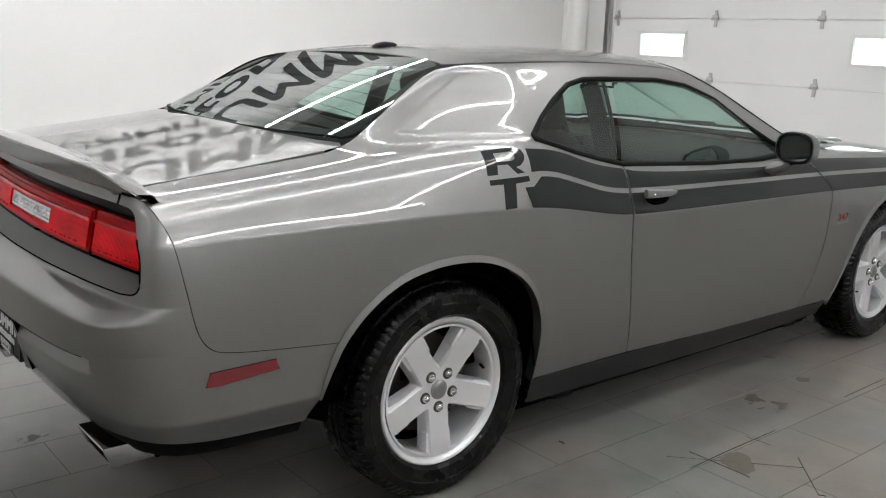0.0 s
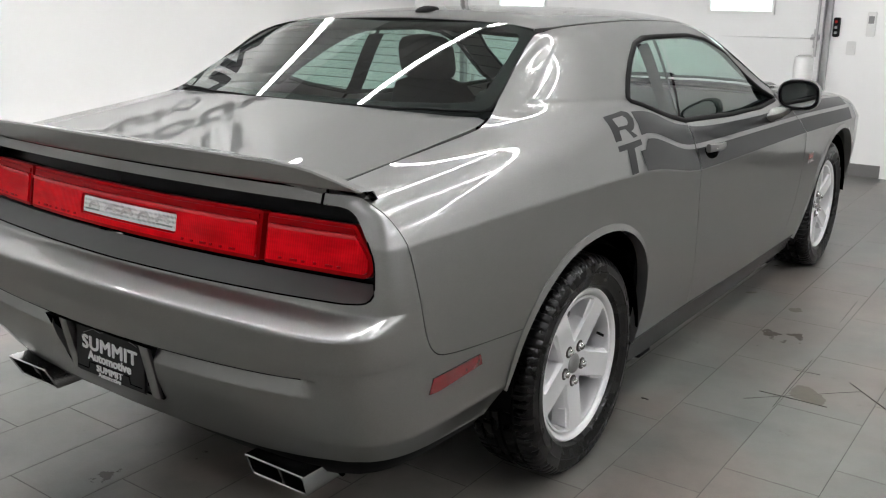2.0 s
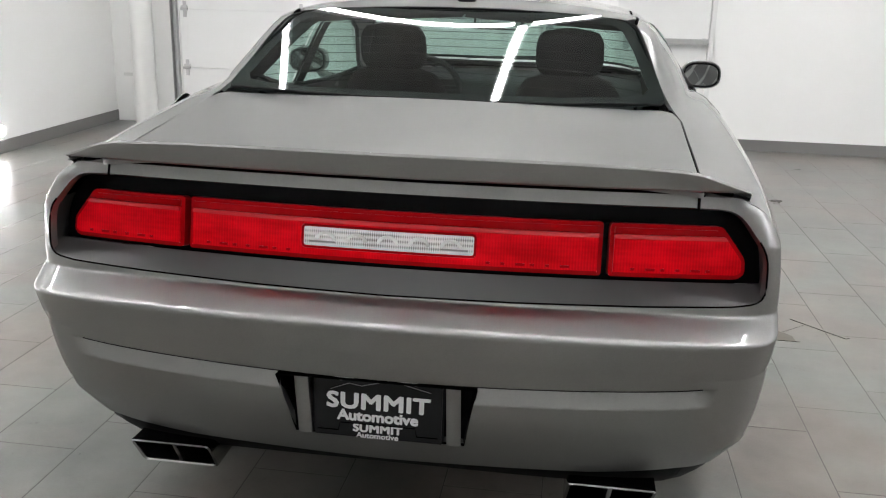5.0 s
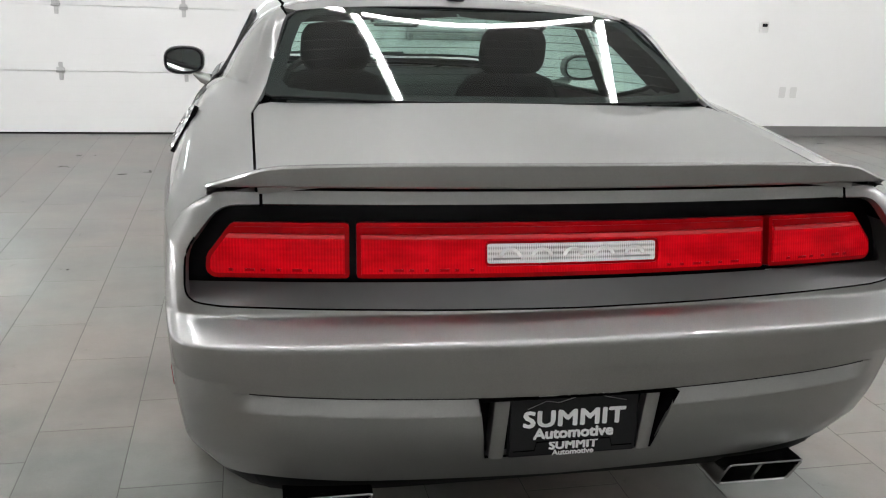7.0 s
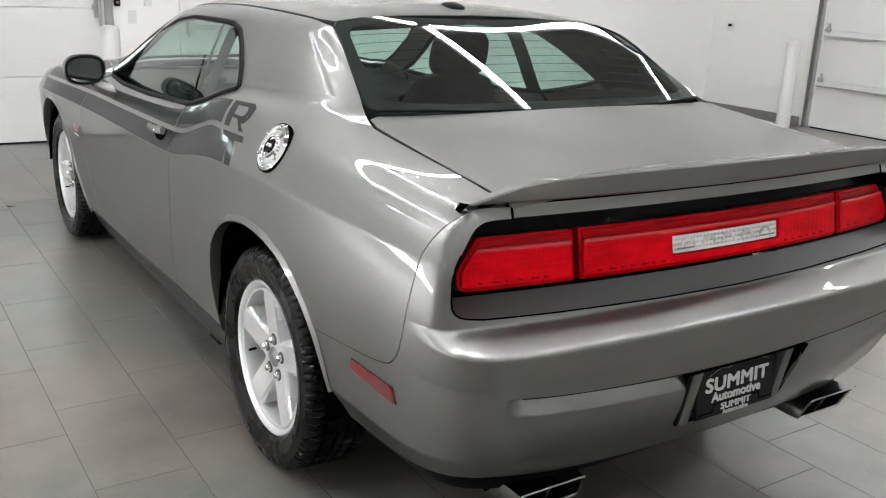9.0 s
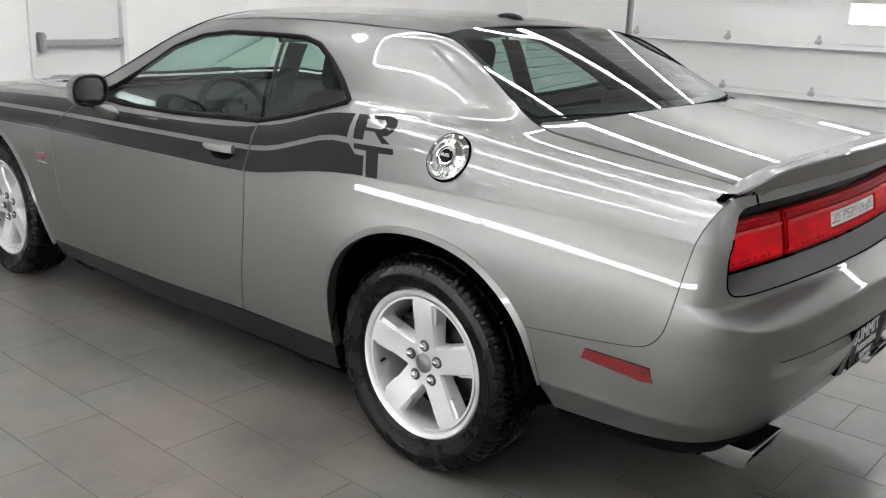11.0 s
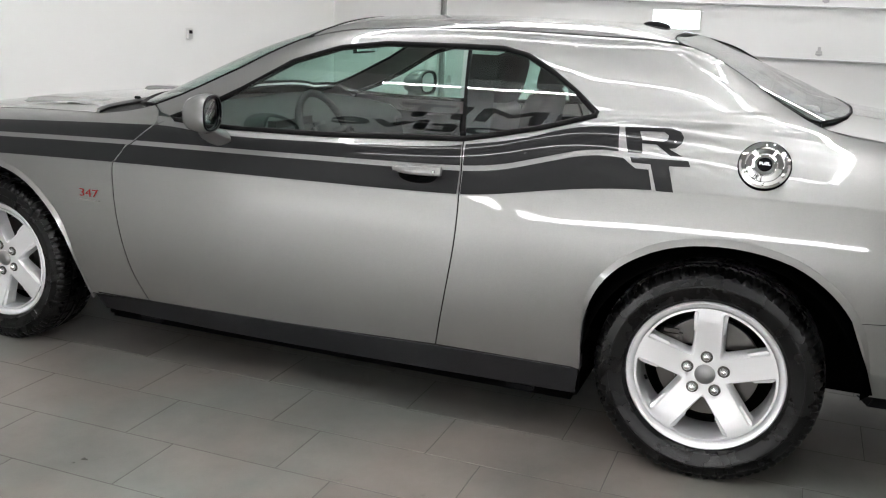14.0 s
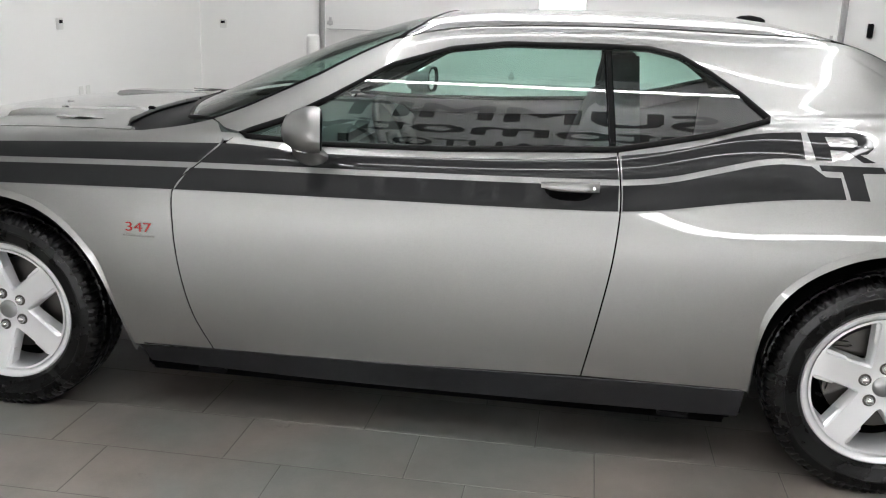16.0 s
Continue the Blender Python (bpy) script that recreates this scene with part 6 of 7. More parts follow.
for s in (1, -1):
    seat = cushion("front_seat_back", grown([0.55, 0.62, 0.80, 0.98, 1.08, 1.13, 1.15], [0.20, 0.235, 0.245, 0.235, 0.20, 0.14, 0.05], [0.06, 0.085, 0.085, 0.075, 0.065, 0.05, 0.02], s * 0.37, 1.07, 0.3),
                   SEATCLOTH, car, "dark cloth front seat")
    cushion("headrest", grown([1.12, 1.14, 1.19, 1.25, 1.295, 1.315, 1.32], [0.085, 0.125, 0.14, 0.138, 0.12, 0.085, 0.03], [0.03, 0.05, 0.055, 0.055, 0.045, 0.03, 0.01], s * 0.37, 0.895, 0.22), SEATCLOTH, seat)
    cushion("seat_cushion", [(s * 0.37, 1.28, z, w, d) for z, w, d in ((0.48, 0.22, 0.24), (0.52, 0.25, 0.27), (0.60, 0.255, 0.275), (0.65, 0.24, 0.26), (0.67, 0.18, 0.2))], SEATCLOTH, seat)
    cushion("rear_seat_back", grown([0.55, 0.62, 0.90, 1.03, 1.08, 1.10], [0.24, 0.28, 0.285, 0.27, 0.22, 0.1], [0.06, 0.085, 0.085, 0.075, 0.05, 0.02], s * 0.31, 0.26, 0.42), SEATCLOTH, car, "dark cloth rear bench back")
    # inner face of the pillar behind the door
    pl = side_line([(0.80, 1.06), (0.815, 1.335)], 8, 11) + side_line([(0.925, 1.335), (0.90, 1.04)], 8, 11)
    panel("pillar_lining", [pl], BLACK, car, "dark lining of the door pillar", mirror=s < 0, offset=-0.04, depth=0, spacing=0.05)
    # door cards
    loop = side_line([(0.45, 0.45), (2.2, 0.42)], 0, 5) + side_line([(2.12, 0.99), (1.8, 0.98), (1.4, 0.99), (0.87, 1.015), (0.45, 1.12)], 5, 8.6)
    panel("door_card", [loop], TRIM, car, "dark plastic inner door panel", mirror=s < 0, offset=-0.07, depth=0, spacing=0.06)
soft_box("parcel_shelf", (0, -0.08, 1.10), (1.2, 0.36, 0.03), TRIM, car, 0.01, "dark rear parcel shelf")
box("bulkhead", (0, -0.24, 0.80), (1.25, 0.03, 0.62), DARK, car, 0.0)
box("cabin_floor", (0, 1.1, 0.40), (1.6, 2.4, 0.04), DARK, car, 0.0)
vs, fs = [], []
for x in np.linspace(-0.74, 0.74, 13):
    for y, z in ((1.84, 0.62), (1.78, 0.78), (1.80, 0.92), (1.86, 0.965 + 0.035 * math.exp(-((x + 0.37) / 0.17) ** 2)), (2.0, 0.985), (2.2, 1.0), (2.42, 1.0)):
        vs.append((x, y, z))
for i in range(12):
    for k in range(6):
        fs.append((i * 7 + k, i * 7 + k + 1, i * 7 + 8 + k, i * 7 + 7 + k))
dash = solid("dashboard", vs, fs, TRIM, car, "dark dashboard", angle=60)
box("instrument_hood", (-0.37, 1.82, 0.95), (0.36, 0.10, 0.09), TRIM, dash, 0.03)
box("centre_stack", (0, 1.775, 0.80), (0.24, 0.05, 0.22), GLOSSBLACK, dash, 0.015)
for x in (-0.66, -0.09, 0.09, 0.66):
    box("air_vent", (x, 1.785, 0.89), (0.11, 0.02, 0.05), CHROME, dash, 0.01)
wm = Matrix.Translation((-0.37, 1.65, 0.935)) @ Matrix.Rotation(radians(66), 4, "X")
ringpts = [tuple(wm @ Vector((0.185 * math.cos(2 * math.pi * i / 40), 0.185 * math.sin(2 * math.pi * i / 40), 0))) for i in range(40)]
st = tube("steering_wheel", ringpts, 0.016, TRIM, car, "black three-spoke steering wheel", closed=True)
for a in (0.1, math.pi - 0.1, 1.5 * math.pi):
    tube("wheel_spoke", [tuple(wm @ Vector((0.03 * math.cos(a), 0.03 * math.sin(a), -0.015))), tuple(wm @ Vector((0.18 * math.cos(a), 0.18 * math.sin(a), 0)))], 0.014, TRIM, st)
soft_box("airbag_cover", tuple(wm @ Vector((0, 0, -0.01))), (0.13, 0.13, 0.05), TRIM, st, 0.02, "", Matrix.Rotation(radians(66), 4, "X"))
rm = soft_box("rear_view_mirror", (0.0, 1.66, 1.30), (0.25, 0.04, 0.075), TRIM, car, 0.018, "black interior mirror")
box("mirror_face", (0, 1.639, 1.30), (0.225, 0.003, 0.055), MIRROR, rm, 0.0)
tube("mirror_stalk", [(0, 1.68, 1.32), (0, 1.71, 1.36)], 0.01, TRIM, rm)
# headliner and pillar lining
panel("headliner", [[(y, 12.99) for y in np.arange(0.27, 1.50, 0.06)] + [(y, 10.6) for y in np.arange(1.50, 0.24, -0.06)]], LINER, car, "grey cloth headliner", both=True, offset=-0.035, depth=0, spacing=0.06)
for s in (False, True):
    cp = side_line([(0.41, 1.13), (0.42, 1.15), (0.51, 1.215), (0.60, 1.272), (0.70, 1.322), (0.79, 1.345)], 7.5, 11) + [(y, 10.9) for y in np.arange(0.75, 0.22, -0.05)] + plan_line([(0.60, 0.17), (0.635, 0.02), (0.675, -0.16)], 8) + [(-0.1, 8.4), (0.1, 8.2), (0.3, 8.0)]
    panel("pillar_lining", [cp], LINER, car, "grey rear pillar trim", mirror=s, offset=-0.03, depth=0, spacing=0.05)
# black ceramic borders of the glass
inner_b = [(x * 0.93, y - 0.035 if y > 0.1 else (y + 0.035 if y < -0.18 else y)) for x, y in BACKLIGHT]
FULL_IN = inner_b + [(-x, y) for x, y in inner_b[::-1]][1:-1]
panel("glass_border", [divided(FULL_BACK + FULL_BACK[:1], 0.04)[:-1], divided(FULL_IN + FULL_IN[:1], 0.04)[:-1]], BLACK, car, "black ceramic glass border", surf=back_skin, h=(0.01, 0.01), offset=-0.006, depth=0, spacing=0.05, out=UP)
for i in range(9):
    y = 0.19 - 0.055 * i
    xs = np.linspace(-0.56 - 0.006 * i, 0.56 + 0.006 * i, 15)
    tube("heater_wire", [tuple(back_skin(x, y)[0] - np.array([0, 0, 0.007])) for x in xs], 0.0009, SEAL, car, n=4)


# ---- the room ----
XL, XR, YF, YB, HC = -4.35, 7.82, 5.97, -7.0, 4.7
LZ = 3.75


def wall(name, c, s, mat=WALLPAINT, label="white painted wall"):
    return tagged(box(name, c, s, mat, None, 0.0, label), label, "wall", "", "structure")


D1 = (-3.62, 0.06)       # front dock door, along x
D2 = (-1.85, 4.3)        # side dock door, along y
DH = 3.66
PD = (0.72, 1.62)        # personnel door, along x
wall("wall_north", ((XL + D1[0]) / 2, YF + 0.1, HC / 2), (D1[0] - XL, 0.2, HC))
wall("wall_north", ((D1[1] + PD[0]) / 2, YF + 0.1, HC / 2), (PD[0] - D1[1], 0.2, HC))
wall("wall_north", ((PD[1] + XR) / 2, YF + 0.1, HC / 2), (XR - PD[1], 0.2, HC))
wall("wall_north", ((D1[0] + D1[1]) / 2, YF + 0.1, (DH + HC) / 2), (D1[1] - D1[0], 0.2, HC - DH))
wall("wall_north", ((PD[0] + PD[1]) / 2, YF + 0.1, (2.1 + HC) / 2), (PD[1] - PD[0], 0.2, HC - 2.1))
wall("wall_west", (XL - 0.1, (YF + YB) / 2, HC / 2), (0.2, YF - YB + 0.4, HC))
wall("wall_south", ((XL + XR) / 2, YB - 0.1, HC / 2), (XR - XL, 0.2, HC))
wall("wall_east", (XR + 0.1, (D2[1] + YF) / 2 + 0.1, HC / 2), (0.2, YF - D2[1] + 0.2, HC))
wall("wall_east", (XR + 0.1, (D2[0] + YB) / 2 - 0.1, HC / 2), (0.2, D2[0] - YB + 0.2, HC))
wall("wall_east", (XR + 0.1, (D2[0] + D2[1]) / 2, (DH + HC) / 2), (0.2, D2[1] - D2[0], HC - DH))
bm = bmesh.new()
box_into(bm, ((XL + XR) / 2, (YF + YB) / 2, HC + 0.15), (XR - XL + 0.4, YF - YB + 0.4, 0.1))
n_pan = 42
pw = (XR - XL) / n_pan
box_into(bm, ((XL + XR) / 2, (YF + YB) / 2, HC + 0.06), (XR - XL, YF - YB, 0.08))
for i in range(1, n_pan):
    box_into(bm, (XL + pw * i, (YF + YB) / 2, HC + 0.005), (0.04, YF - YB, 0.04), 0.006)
tagged(part("ceiling", bm, CEILPAINT), "ribbed metal liner ceiling, its white darkened to weaken bounce light", "ceiling", "", "structure")

# skirting
def skirting(c, s):
    return tagged(box("baseboard", c, s, BASE, None, 0.003), "grey rubber skirting along the wall foot", "baseboard", "", "structure")


skirting(((PD[1] + XR) / 2 + 0.03, YF - 0.006, 0.055), (XR - PD[1] - 0.1, 0.012, 0.11))
skirting(((D1[1] + PD[0]) / 2 + 0.04, YF - 0.006, 0.055), (PD[0] - D1[1] - 0.22, 0.012, 0.11))
skirting((XL + 0.006, (YF + YB) / 2, 0.055), (0.012, YF - YB, 0.11))
skirting((XR - 0.006, (D2[1] + YF) / 2 + 0.04, 0.055), (0.012, YF - D2[1] - 0.2, 0.11))


def dock_door(length, win_rows, at, turn, hinge_cols, label, strut):
    """A sectional overhead door in its own frame: x along it, y out of the room, z up."""
    d = thing("dock_door", (0, 0, 0), label, "overhead door")
    d.matrix_world = Matrix.Translation(at) @ Matrix.Rotation(turn, 4, "Z")
    hs = [0.0, 0.57, 1.15, 1.74, 2.33, 2.92, DH]
    for i in range(6):
        z0, z1 = hs[i] + (0.012 if i == 0 else 0.003), hs[i + 1] - 0.003
        bm = bmesh.new()
        wins = win_rows.get(i, [])
        if wins:
            edges = [0.0] + [e for w in wins for e in w] + [length]
            for a, b in zip(edges[::2], edges[1::2]):
                box_into(bm, ((a + b) / 2, 0.05, (z0 + z1) / 2), (b - a, 0.05, z1 - z0))
            for a, b in wins:
                zl, zh = z0 + 0.19, z1 - 0.12
                box_into(bm, ((a + b) / 2, 0.05, (z0 + zl) / 2), (b - a, 0.05, zl - z0))
                box_into(bm, ((a + b) / 2, 0.05, (z1 + zh) / 2), (b - a, 0.05, z1 - zh))
        else:
            box_into(bm, (length / 2, 0.05, (z0 + z1) / 2), (length, 0.05, z1 - z0), 0.004)
        if i:
            box_into(bm, (length / 2, 0.066, z0 - 0.004), (length, 0.014, 0.05))
        sec = part("door_section", bm, DOCKPAINT, d)
        # pressed ribs
        n = 3
        for k in range(1, n + 1):
            zz = z0 + (z1 - z0) * k / (n + 1)
            if not wins:
                box("pressed_rib", (length / 2, 0.0235, zz), (length - 0.02, 0.004, 0.012), DOCKPAINT, sec, 0.0015)
        for a, b in wins:
            zl, zh = z0 + 0.19, z1 - 0.12
            fr = bmesh.new()
            t = 0.03
            box_into(fr, ((a + b) / 2, 0.03, zl + t / 2), (b - a, 0.05, t), 0.004)
            box_into(fr, ((a + b) / 2, 0.03, zh - t / 2), (b - a, 0.05, t), 0.004)
            box_into(fr, (a + t / 2, 0.03, (zl + zh) / 2), (t, 0.05, zh - zl - 2 * t), 0.004)
            box_into(fr, (b - t / 2, 0.03, (zl + zh) / 2), (t, 0.05, zh - zl - 2 * t), 0.004)
            part("window_frame", fr, WHITEPLASTIC, sec)
            g = box("pane", ((a + b) / 2, 0.05, (zl + zh) / 2), (b - a - 2 * t, 0.006, zh - zl - 2 * t), PANE, sec, 0.0)
            g.visible_shadow = False
        if i < 5:
            for hx in hinge_cols:
                bm = bmesh.new()
                box_into(bm, (hx, 0.016, hs[i + 1]), (0.035, 0.012, 0.16), 0.003)
                box_into(bm, (hx, 0.008, hs[i + 1] + 0.01), (0.07, 0.014, 0.05), 0.004)
                r = bmesh.ops.create_cone(bm, cap_ends=True, segments=10, radius1=0.012, radius2=0.012, depth=0.075)
                bmesh.ops.transform(bm, matrix=Matrix.Translation((hx, 0.0, hs[i + 1])) @ Matrix.Rotation(math.pi / 2, 4, "Y"), verts=r["verts"])
                part("hinge", bm, GALV, sec)
            if strut:
                box("strut", (length / 2, -0.012, hs[i + 1] - 0.065), (length - 0.06, 0.045, 0.012), GALV, sec, 0.002)
                box("strut", (length / 2, 0.012, hs[i + 1] - 0.045), (length - 0.06, 0.006, 0.045), DOCKPAINT, sec, 0.002)
    for x, sgn in ((-0.035, 1), (length + 0.035, -1)):
        bm = bmesh.new()
        box_into(bm, (x, 0.0, 1.9), (0.05, 0.006, 3.8), 0.001)
        box_into(bm, (x + 0.028 * sgn, -0.03, 1.9), (0.006, 0.06, 3.8), 0.001)
        box_into(bm, (x - 0.028 * sgn, -0.03, 1.9), (0.006, 0.06, 3.8), 0.001)
        part("track", bm, GALV, d, "galvanised roller track")
        box("weather_strip", (x - 0.03 * sgn, 0.028, 1.84), (0.025, 0.05, 3.66), BLACK, d, 0.003)
    box("bottom_seal", (length / 2, 0.05, 0.008), (length, 0.05, 0.014), BLACK, d, 0.002)
    return d


L1 = D1[1] - D1[0]
dock_door(L1, {2: [(0.36, 0.95), (2.64, 3.25)]}, (D1[0], YF, 0), 0.0, [0.06, 1.27, 2.36, L1 - 0.06], "white sectional overhead door with two small windows", False)
L2 = D2[1] - D2[0]
dock_door(L2, {2: [(2.65, 3.26)]}, (XR, D2[1], 0), -math.pi / 2, [0.06, 1.3, 2.38, 3.48, 4.6, L2 - 0.06],
          "white sectional overhead door with steel struts and windows", True)
# daylight behind the doors
tagged(box("backdrop", ((D1[0] + D1[1]) / 2, YF + 1.6, 2.0), (8, 0.05, 5), DAY, None, 0.0), "bright overcast daylight outside", "backdrop", "", "structure")
tagged(box("backdrop", (XR + 1.6, (D2[0] + D2[1]) / 2, 2.0), (0.05, 10, 5), DAY, None, 0.0), "bright overcast daylight outside", "backdrop", "", "structure")


def bollard(x, y, h=1.03):
    b = thing("bollard", (x, y, 0), "white sleeved guard post beside the door", "bollard", "guard posts")
    vs, fs = lathe_data([(0.0, h), (0.05, h - 0.004), (0.072, h - 0.02), (0.08, h - 0.05), (0.08, 0.0)], 28, "z")
    solid("sleeve", vs, fs, WHITEPLASTIC, b)
    vs, fs = lathe_data([(0.081, 0.03), (0.086, 0.03), (0.09, 0.0)], 28, "z")
    solid("base_ring", vs, fs, BASE, b)


bollard(0.02, 5.62)
bollard(7.35, 4.32)
bollard(7.35, -1.9)

# personnel door with a panic bar
pd = tagged(thing("door_1", ((PD[0] + PD[1]) / 2, YF, 0), "white steel exit door with a panic bar, closed", "door"), kind="structure")
PW = PD[1] - PD[0]
box("door_leaf", (0, 0.06, 1.04), (PW - 0.092, 0.045, 2.07), DOCKPAINT, pd, 0.003)
box("door_stop", (0, 0.105, 1.06), (PW, 0.03, 2.12), GREYPLASTIC, pd, 0.0)
for sx in (-1, 1):
    box("door_frame", (sx * (PW / 2 - 0.022), 0.03, 1.05), (0.044, 0.12, 2.1), DOCKPAINT, pd, 0.003)
box("door_frame", (0, 0.03, 2.08), (PW - 0.09, 0.12, 0.04), DOCKPAINT, pd, 0.003)
bar = box("panic_bar", (0.02, -0.035, 1.0), (PW - 0.14, 0.035, 0.05), GALV, pd, 0.006, "satin steel push bar")
box("bar_bracket", (-PW / 2 + 0.1, -0.01, 1.0), (0.055, 0.1, 0.17), GALV, bar, 0.012)
box("bar_bracket", (PW / 2 - 0.09, 0.0, 1.0), (0.05, 0.08, 0.06), GALV, bar, 0.008)
box("kick_plate", (0, 0.034, 0.14), (PW - 0.11, 0.004, 0.26), GALV, pd, 0.0, "grey metal kick plate")
box("threshold", (0, 0.03, 0.008), (PW - 0.09, 0.14, 0.014), GALV, pd, 0.002)


def wall_box(name, at, size, mat, label, category, turn=0.0, screen=None):
    t = thing(name, at, label, category)
    t.matrix_world = Matrix.Translation(at) @ Matrix.Rotation(turn, 4, "Z")
    box("case", (0, -size[1] / 2, 0), size, mat, t, 0.006)
    if screen:
        box("screen", (0, -size[1] - 0.001, size[2] * 0.18), (size[0] * 0.62, 0.003, size[2] * 0.3), screen, t, 0.0)
    return t


kp = wall_box("door_control", (0.17, YF, 1.25), (0.05, 0.045, 0.16), BLACK, "black push-button control for the overhead door", "control box")
for k in range(3):
    box("push_button", (0, -0.049, 0.045 - 0.045 * k), (0.022, 0.012, 0.022), GREYPLASTIC if k else REDINK, kp, 0.003)
wall_box("thermostat", (0.44, YF, 1.28), (0.07, 0.03, 0.2), WHITEPLASTIC, "white wall thermostat with a small screen", "thermostat", 0, GREYPLASTIC)
sw = wall_box("light_switch", (0.30, YF, 1.08), (0.075, 0.008, 0.115), WHITEPLASTIC, "white light switch plate on the wall", "switch")
box("toggle", (0, -0.014, 0), (0.012, 0.014, 0.026), WHITEPLASTIC, sw, 0.002)
wall_box("thermostat", (4.55, YF, 1.14), (0.09, 0.03, 0.11), WHITEPLASTIC, "small white wall sensor with a dark screen", "sensor", 0, BLACK)
wall_box("thermostat", (XR, 5.65, 1.1), (0.09, 0.03, 0.11), WHITEPLASTIC, "small white wall sensor with a dark screen", "sensor", -math.pi / 2, BLACK)
for x in (5.0, 4.87):
    wall_box("outlet", (x, YF, 0.47), (0.075, 0.008, 0.115), WHITEPLASTIC, "white socket plate low on the wall", "outlet")
wall_box("door_control", (XR, -2.2, 1.3), (0.06, 0.045, 0.16), BLACK, "black push-button control for the overhead door", "control box", -math.pi / 2)
tube("conduit", [(0.02, YF - 0.04, 1.0), (0.02, YF - 0.04, HC)], 0.012, GALV)
tagged(bpy.data.objects["conduit"], "thin steel conduit running up the wall", "conduit")

# strip lights: a grid of led tubes hung under the ceiling, and tubes low on the west wall
def strip_light(a, b, hang=True, label="long white led tube hung below the ceiling"):
    a, b = Vector(a), Vector(b)
    c, l = (a + b) / 2, (b - a).length
    t = thing("strip_light", c, label, "strip light", "led tubes")
    along_x = abs(b.x - a.x) > abs(b.y - a.y)
    box("housing", (0, 0, 0.03), (l, 0.11, 0.035) if along_x else (0.11, l, 0.035), WHITEPLASTIC, t, 0.004)
    box("diffuser", (0, 0, -0.003), (l - 0.02, 0.062, 0.03) if along_x else (0.062, l - 0.02, 0.03), LED, t, 0.006)
    if hang:
        for e in (-0.4, 0.4):
            p = (e * l, 0) if along_x else (0, e * l)
            tube("hanger", [(p[0], p[1], 0.045), (p[0], p[1], HC - c.z)], 0.003, GALV, t, n=6)


LX = [-3.75, -1.95, 0.0, 1.95, 5.0]
LY = [-0.75, 2.84]
for x in LX:
    strip_light((x, LY[0] + 0.05, LZ), (x, (3.4 if abs(x) > 3 else LY[1]) - 0.05, LZ))
# extra tube outside the grid, added to brighten the east side
strip_light((7.0, -3.4, LZ), (7.0, 3.4, LZ))
for y in LY + [-3.7]:
    for x0, x1 in list(zip(LX, LX[1:]))[1 if y > 0 or y < -2 else 0:3 if y < -2 else 4]:
        strip_light((x0 + 0.06, y, LZ), (x1 - 0.06, y, LZ))
for y0, y1 in ((-1.0, 1.95), (2.0, 3.95)):
    t = thing("wall_light", (XL, (y0 + y1) / 2, 0.2), "white led tube fixed low along the wall", "strip light", "low wall tubes")
    box("housing", (0.02, 0, 0), (0.04, y1 - y0, 0.1), WHITEPLASTIC, t, 0.004)
    box("diffuser", (0.05, 0, 0), (0.04, y1 - y0 - 0.03, 0.085), LEDLOW, t, 0.008)

# lettering high on the west wall
sign = thing("wall_lettering", (XL, 1.75, 2.60), "large dark vinyl letters high on the white wall", "lettering")
for body, size, z, stretch, bold in (("SUMMIT", 0.74, 0.52, 1.16, 0.016), ("Automotive", 0.56, -0.02, 1.5, 0.012), ("SUMMITAUTO.com", 0.34, -0.52, 1.2, 0.006)):
    me = text_mesh(body, size, 0.003, 0.0, 1.0, bold)
    ob = finish("letter_row", me, LETTER, sign)
    ob.matrix_local = Matrix.Translation((0.004, 0, z)) @ Matrix.Rotation(math.pi / 2, 4, "Z") @ Matrix.Rotation(math.pi / 2, 4, "X") @ Matrix.Diagonal((stretch, 1, 1, 1))

# round white down pipe in the corner
pp = thing("down_pipe", (-3.9, 5.72, 0), "round white pipe with a wall bracket, in the corner", "pipe")
vs, fs = lathe_data([(0.11, 0.0), (0.11, HC)], 32, "z")
solid("pipe", vs, fs, WHITEPLASTIC, pp)
box("bracket", (-0.12, 0.06, 0.5), (0.26, 0.03, 0.03), WHITEPLASTIC, pp, 0.004)

# ---- the floor, last: tiles of 0.3 x 0.6 laid in thirds ----
fl = tagged(box("floor", ((XL + XR) / 2, (YF + YB) / 2, -0.0499), (XR - XL + 0.4, YF - YB + 0.4, 0.098), GROUT, None, 0.0), "dark grey porcelain floor tiles with thin joints", "floor", "", "structure")
TW, TL, JOINT = 0.3025, 0.599, 0.0022


def tile_mesh(name, w, l):
    bm = bmesh.new()
    e = 0.0012
    lo = [bm.verts.new((sx * (w / 2), sy * (l / 2), -0.004)) for sx, sy in ((-1, -1), (1, -1), (1, 1), (-1, 1))]
    mid = [bm.verts.new((sx * (w / 2), sy * (l / 2), -e)) for sx, sy in ((-1, -1), (1, -1), (1, 1), (-1, 1))]
    top = [bm.verts.new((sx * (w / 2 - e), sy * (l / 2 - e), 0)) for sx, sy in ((-1, -1), (1, -1), (1, 1), (-1, 1))]
    for i in range(4):
        j = (i + 1) % 4
        bm.faces.new((lo[i], lo[j], mid[j], mid[i]))
        bm.faces.new((mid[i], mid[j], top[j], top[i]))
    bm.faces.new(top)
    me = bpy.data.meshes.new(name)
    bm.to_mesh(me)
    bm.free()
    me.materials.append(TILE)
    return me


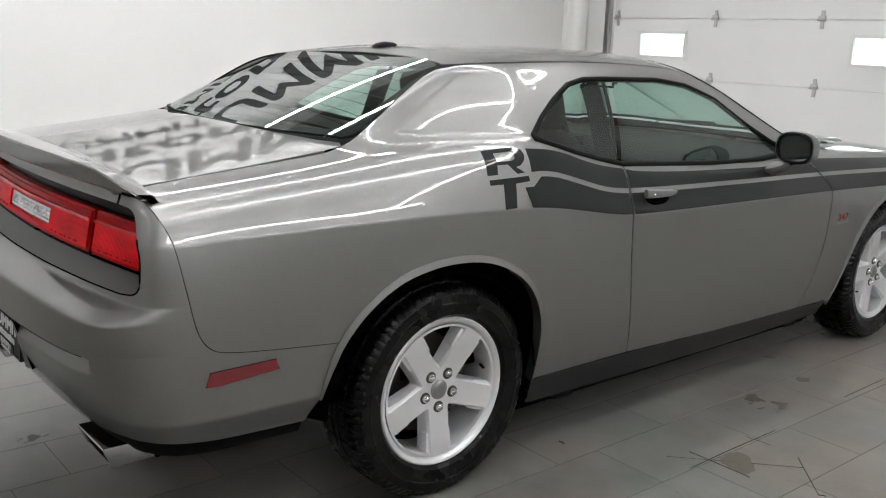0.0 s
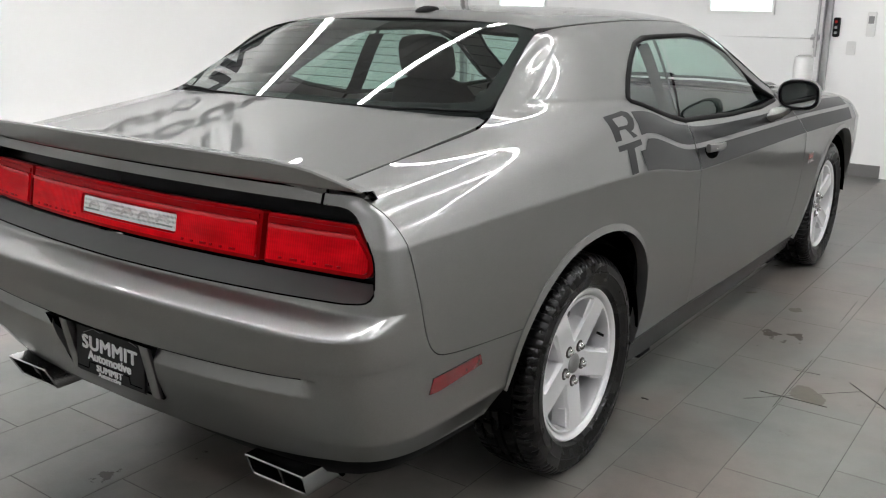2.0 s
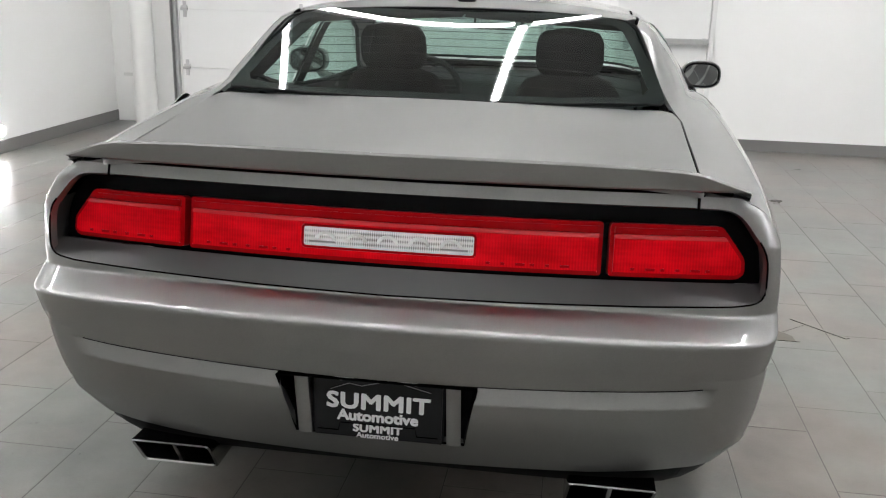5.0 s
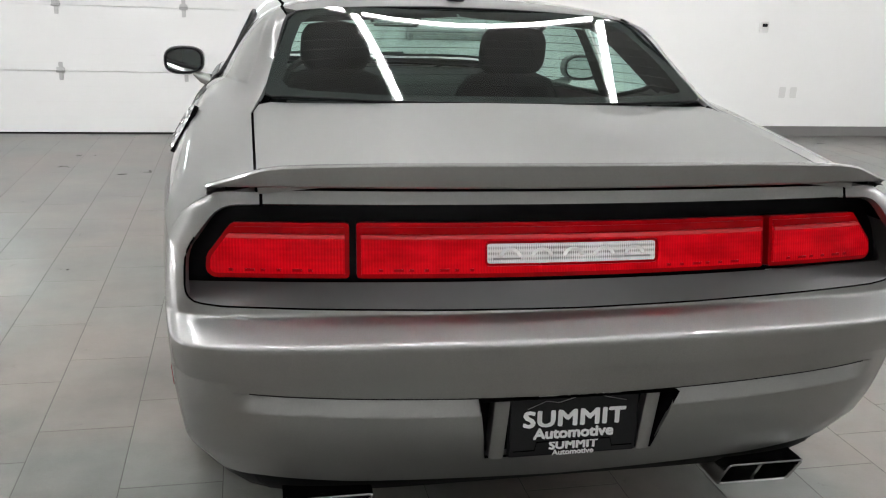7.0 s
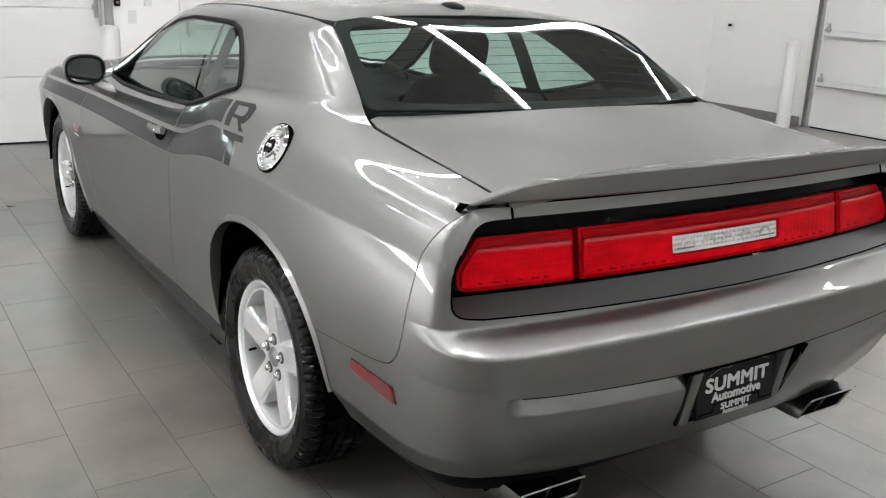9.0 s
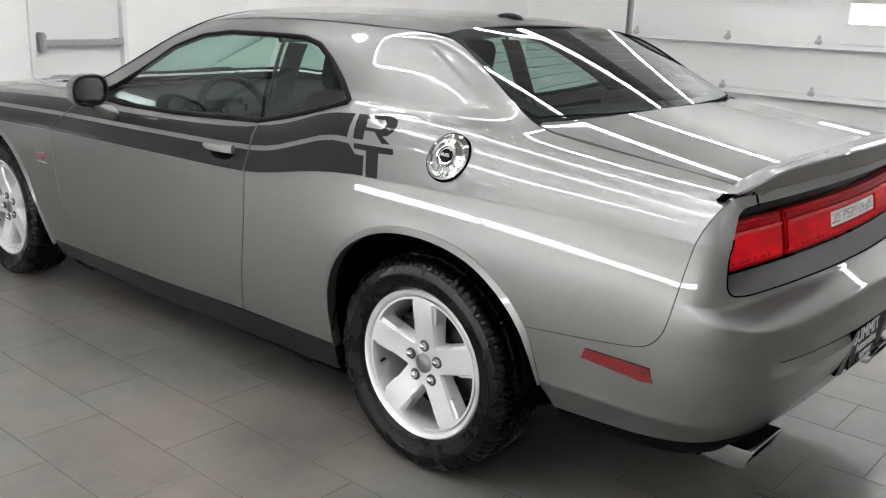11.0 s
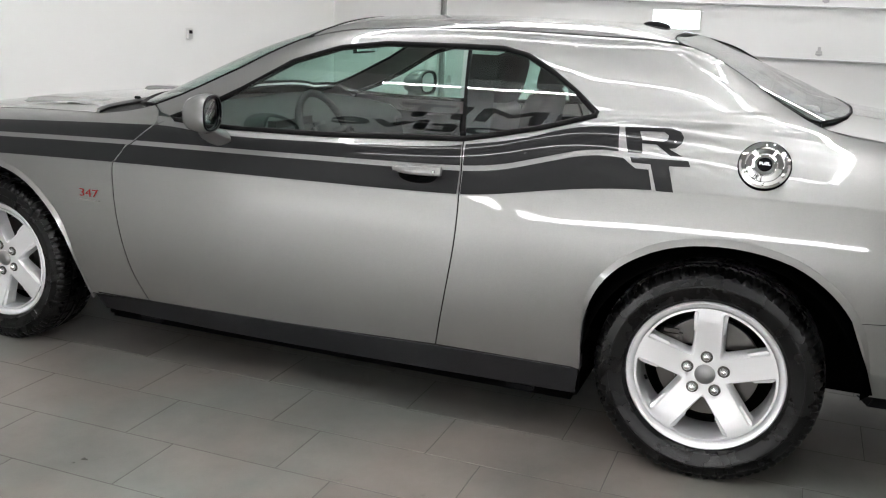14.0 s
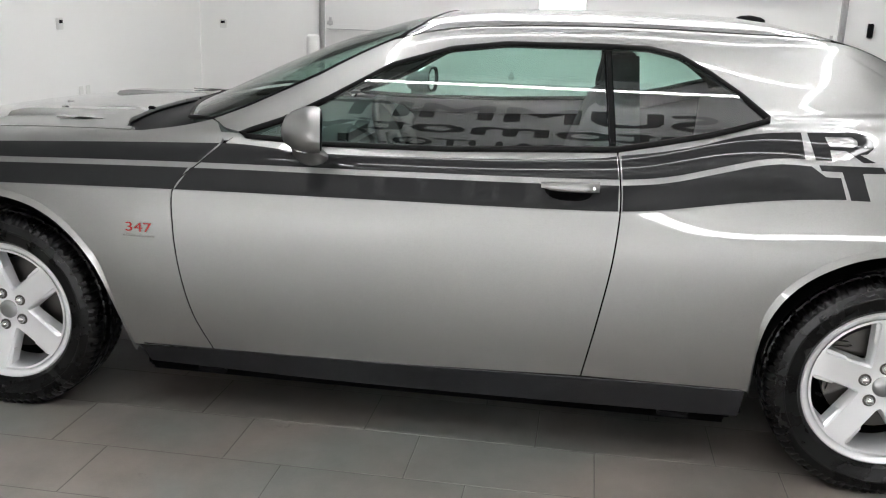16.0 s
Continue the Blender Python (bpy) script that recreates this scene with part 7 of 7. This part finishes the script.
TILE_ME = tile_mesh("tile", TW - JOINT, TL - JOINT)
rv, rf = [], []
made = 0
for k in range(-12, 32):
    x0 = -1.125 + TW * k
    xa, xb = max(x0, XL), min(x0 + TW, XR)
    if xb - xa < 0.02:
        continue
    off = 0.26 + 0.2 * (k % 3) + (0.21 if k > 3 else 0.0)
    for j in range(-13, 11):
        ya, yb = max(off + TL * j, YB), min(off + TL * (j + 1), YF)
        if yb - ya < 0.02:
            continue
        cx, cy = (xa + xb) / 2, (ya + yb) / 2
        whole = xb - xa > TW - 0.001 and yb - ya > TL - 0.001
        if whole and made < 300 and -3.2 < cx < 3.0 and -2.2 < cy < 3.6:
            t = new("tile", TILE_ME)
            t.parent = fl
            t.location = (cx, cy, 0)
            made += 1
        else:
            n = len(rv)
            w, l = (xb - xa - JOINT) / 2, (yb - ya - JOINT) / 2
            rv += [(cx - w, cy - l, 0), (cx + w, cy - l, 0), (cx + w, cy + l, 0), (cx - w, cy + l, 0)]
            rv += [(cx - w, cy - l, -0.004), (cx + w, cy - l, -0.004), (cx + w, cy + l, -0.004), (cx - w, cy + l, -0.004)]
            rf += [(n, n + 1, n + 2, n + 3)] + [(n + i, n + 4 + i, n + 4 + (i + 1) % 4, n + (i + 1) % 4) for i in range(4)]
me = bpy.data.meshes.new("tile_field")
me.from_pydata(rv, [], rf)
tagged(finish("tile_field", me, TILE, fl), "", "", "", "stuff")

rng = random.Random(5)
# old marks on the floor: dirt in the joints, a long scratch and brown stains
for pts, r in (([(1.289, 0.835), (1.284, 1.083), (1.285, 1.397)], 0.0022), ([(1.202, 0.948), (1.288, 0.951), (1.455, 0.951)], 0.0016), ([(1.176, 0.843), (1.348, 1.009), (1.528, 1.182)], 0.0008),
               ([(1.471, 1.243), (1.594, 1.11), (1.669, 1.031), (1.688, 1.044)], 0.0024), ([(0.858, 0.61), (0.872, 0.612), (0.887, 0.61)], 0.004), ([(1.267, 1.974), (1.26, 2.346)], 0.0016), ([(1.25, 1.247), (1.353, 1.257)], 0.001)):
    tube("scuff_mark", [(x, y, 0.0012) for x, y in pts], r, MARK, fl, "dark scratch on the tiles", n=6, flat=0.4)
for pts in ([(1.301, 1.093), (1.348, 1.11), (1.429, 1.027), (1.449, 0.958), (1.406, 0.948), (1.306, 0.968)], [(1.002, 2.028), (1.063, 2.076), (1.078, 2.005), (1.037, 1.976)], [(0.747, 2.164), (0.802, 2.205), (0.809, 2.175), (0.768, 2.136)]):
    c = np.mean(np.array(pts), 0)
    rim = divided(rounded(pts, 0.03, 3) + rounded(pts, 0.03, 3)[:1], 0.008)[:-1]
    rim = [(x + rng.uniform(-0.006, 0.006), y + rng.uniform(-0.006, 0.006)) for x, y in rim]
    vs = [(c[0], c[1], 0.0022)] + [(x, y, 0.0014) for x, y in rim]
    n = len(rim)
    solid("stain", vs, [(0, 1 + i, 1 + (i + 1) % n) for i in range(n)], STAIN, fl, "brown stain on the tiles", smooth=False)
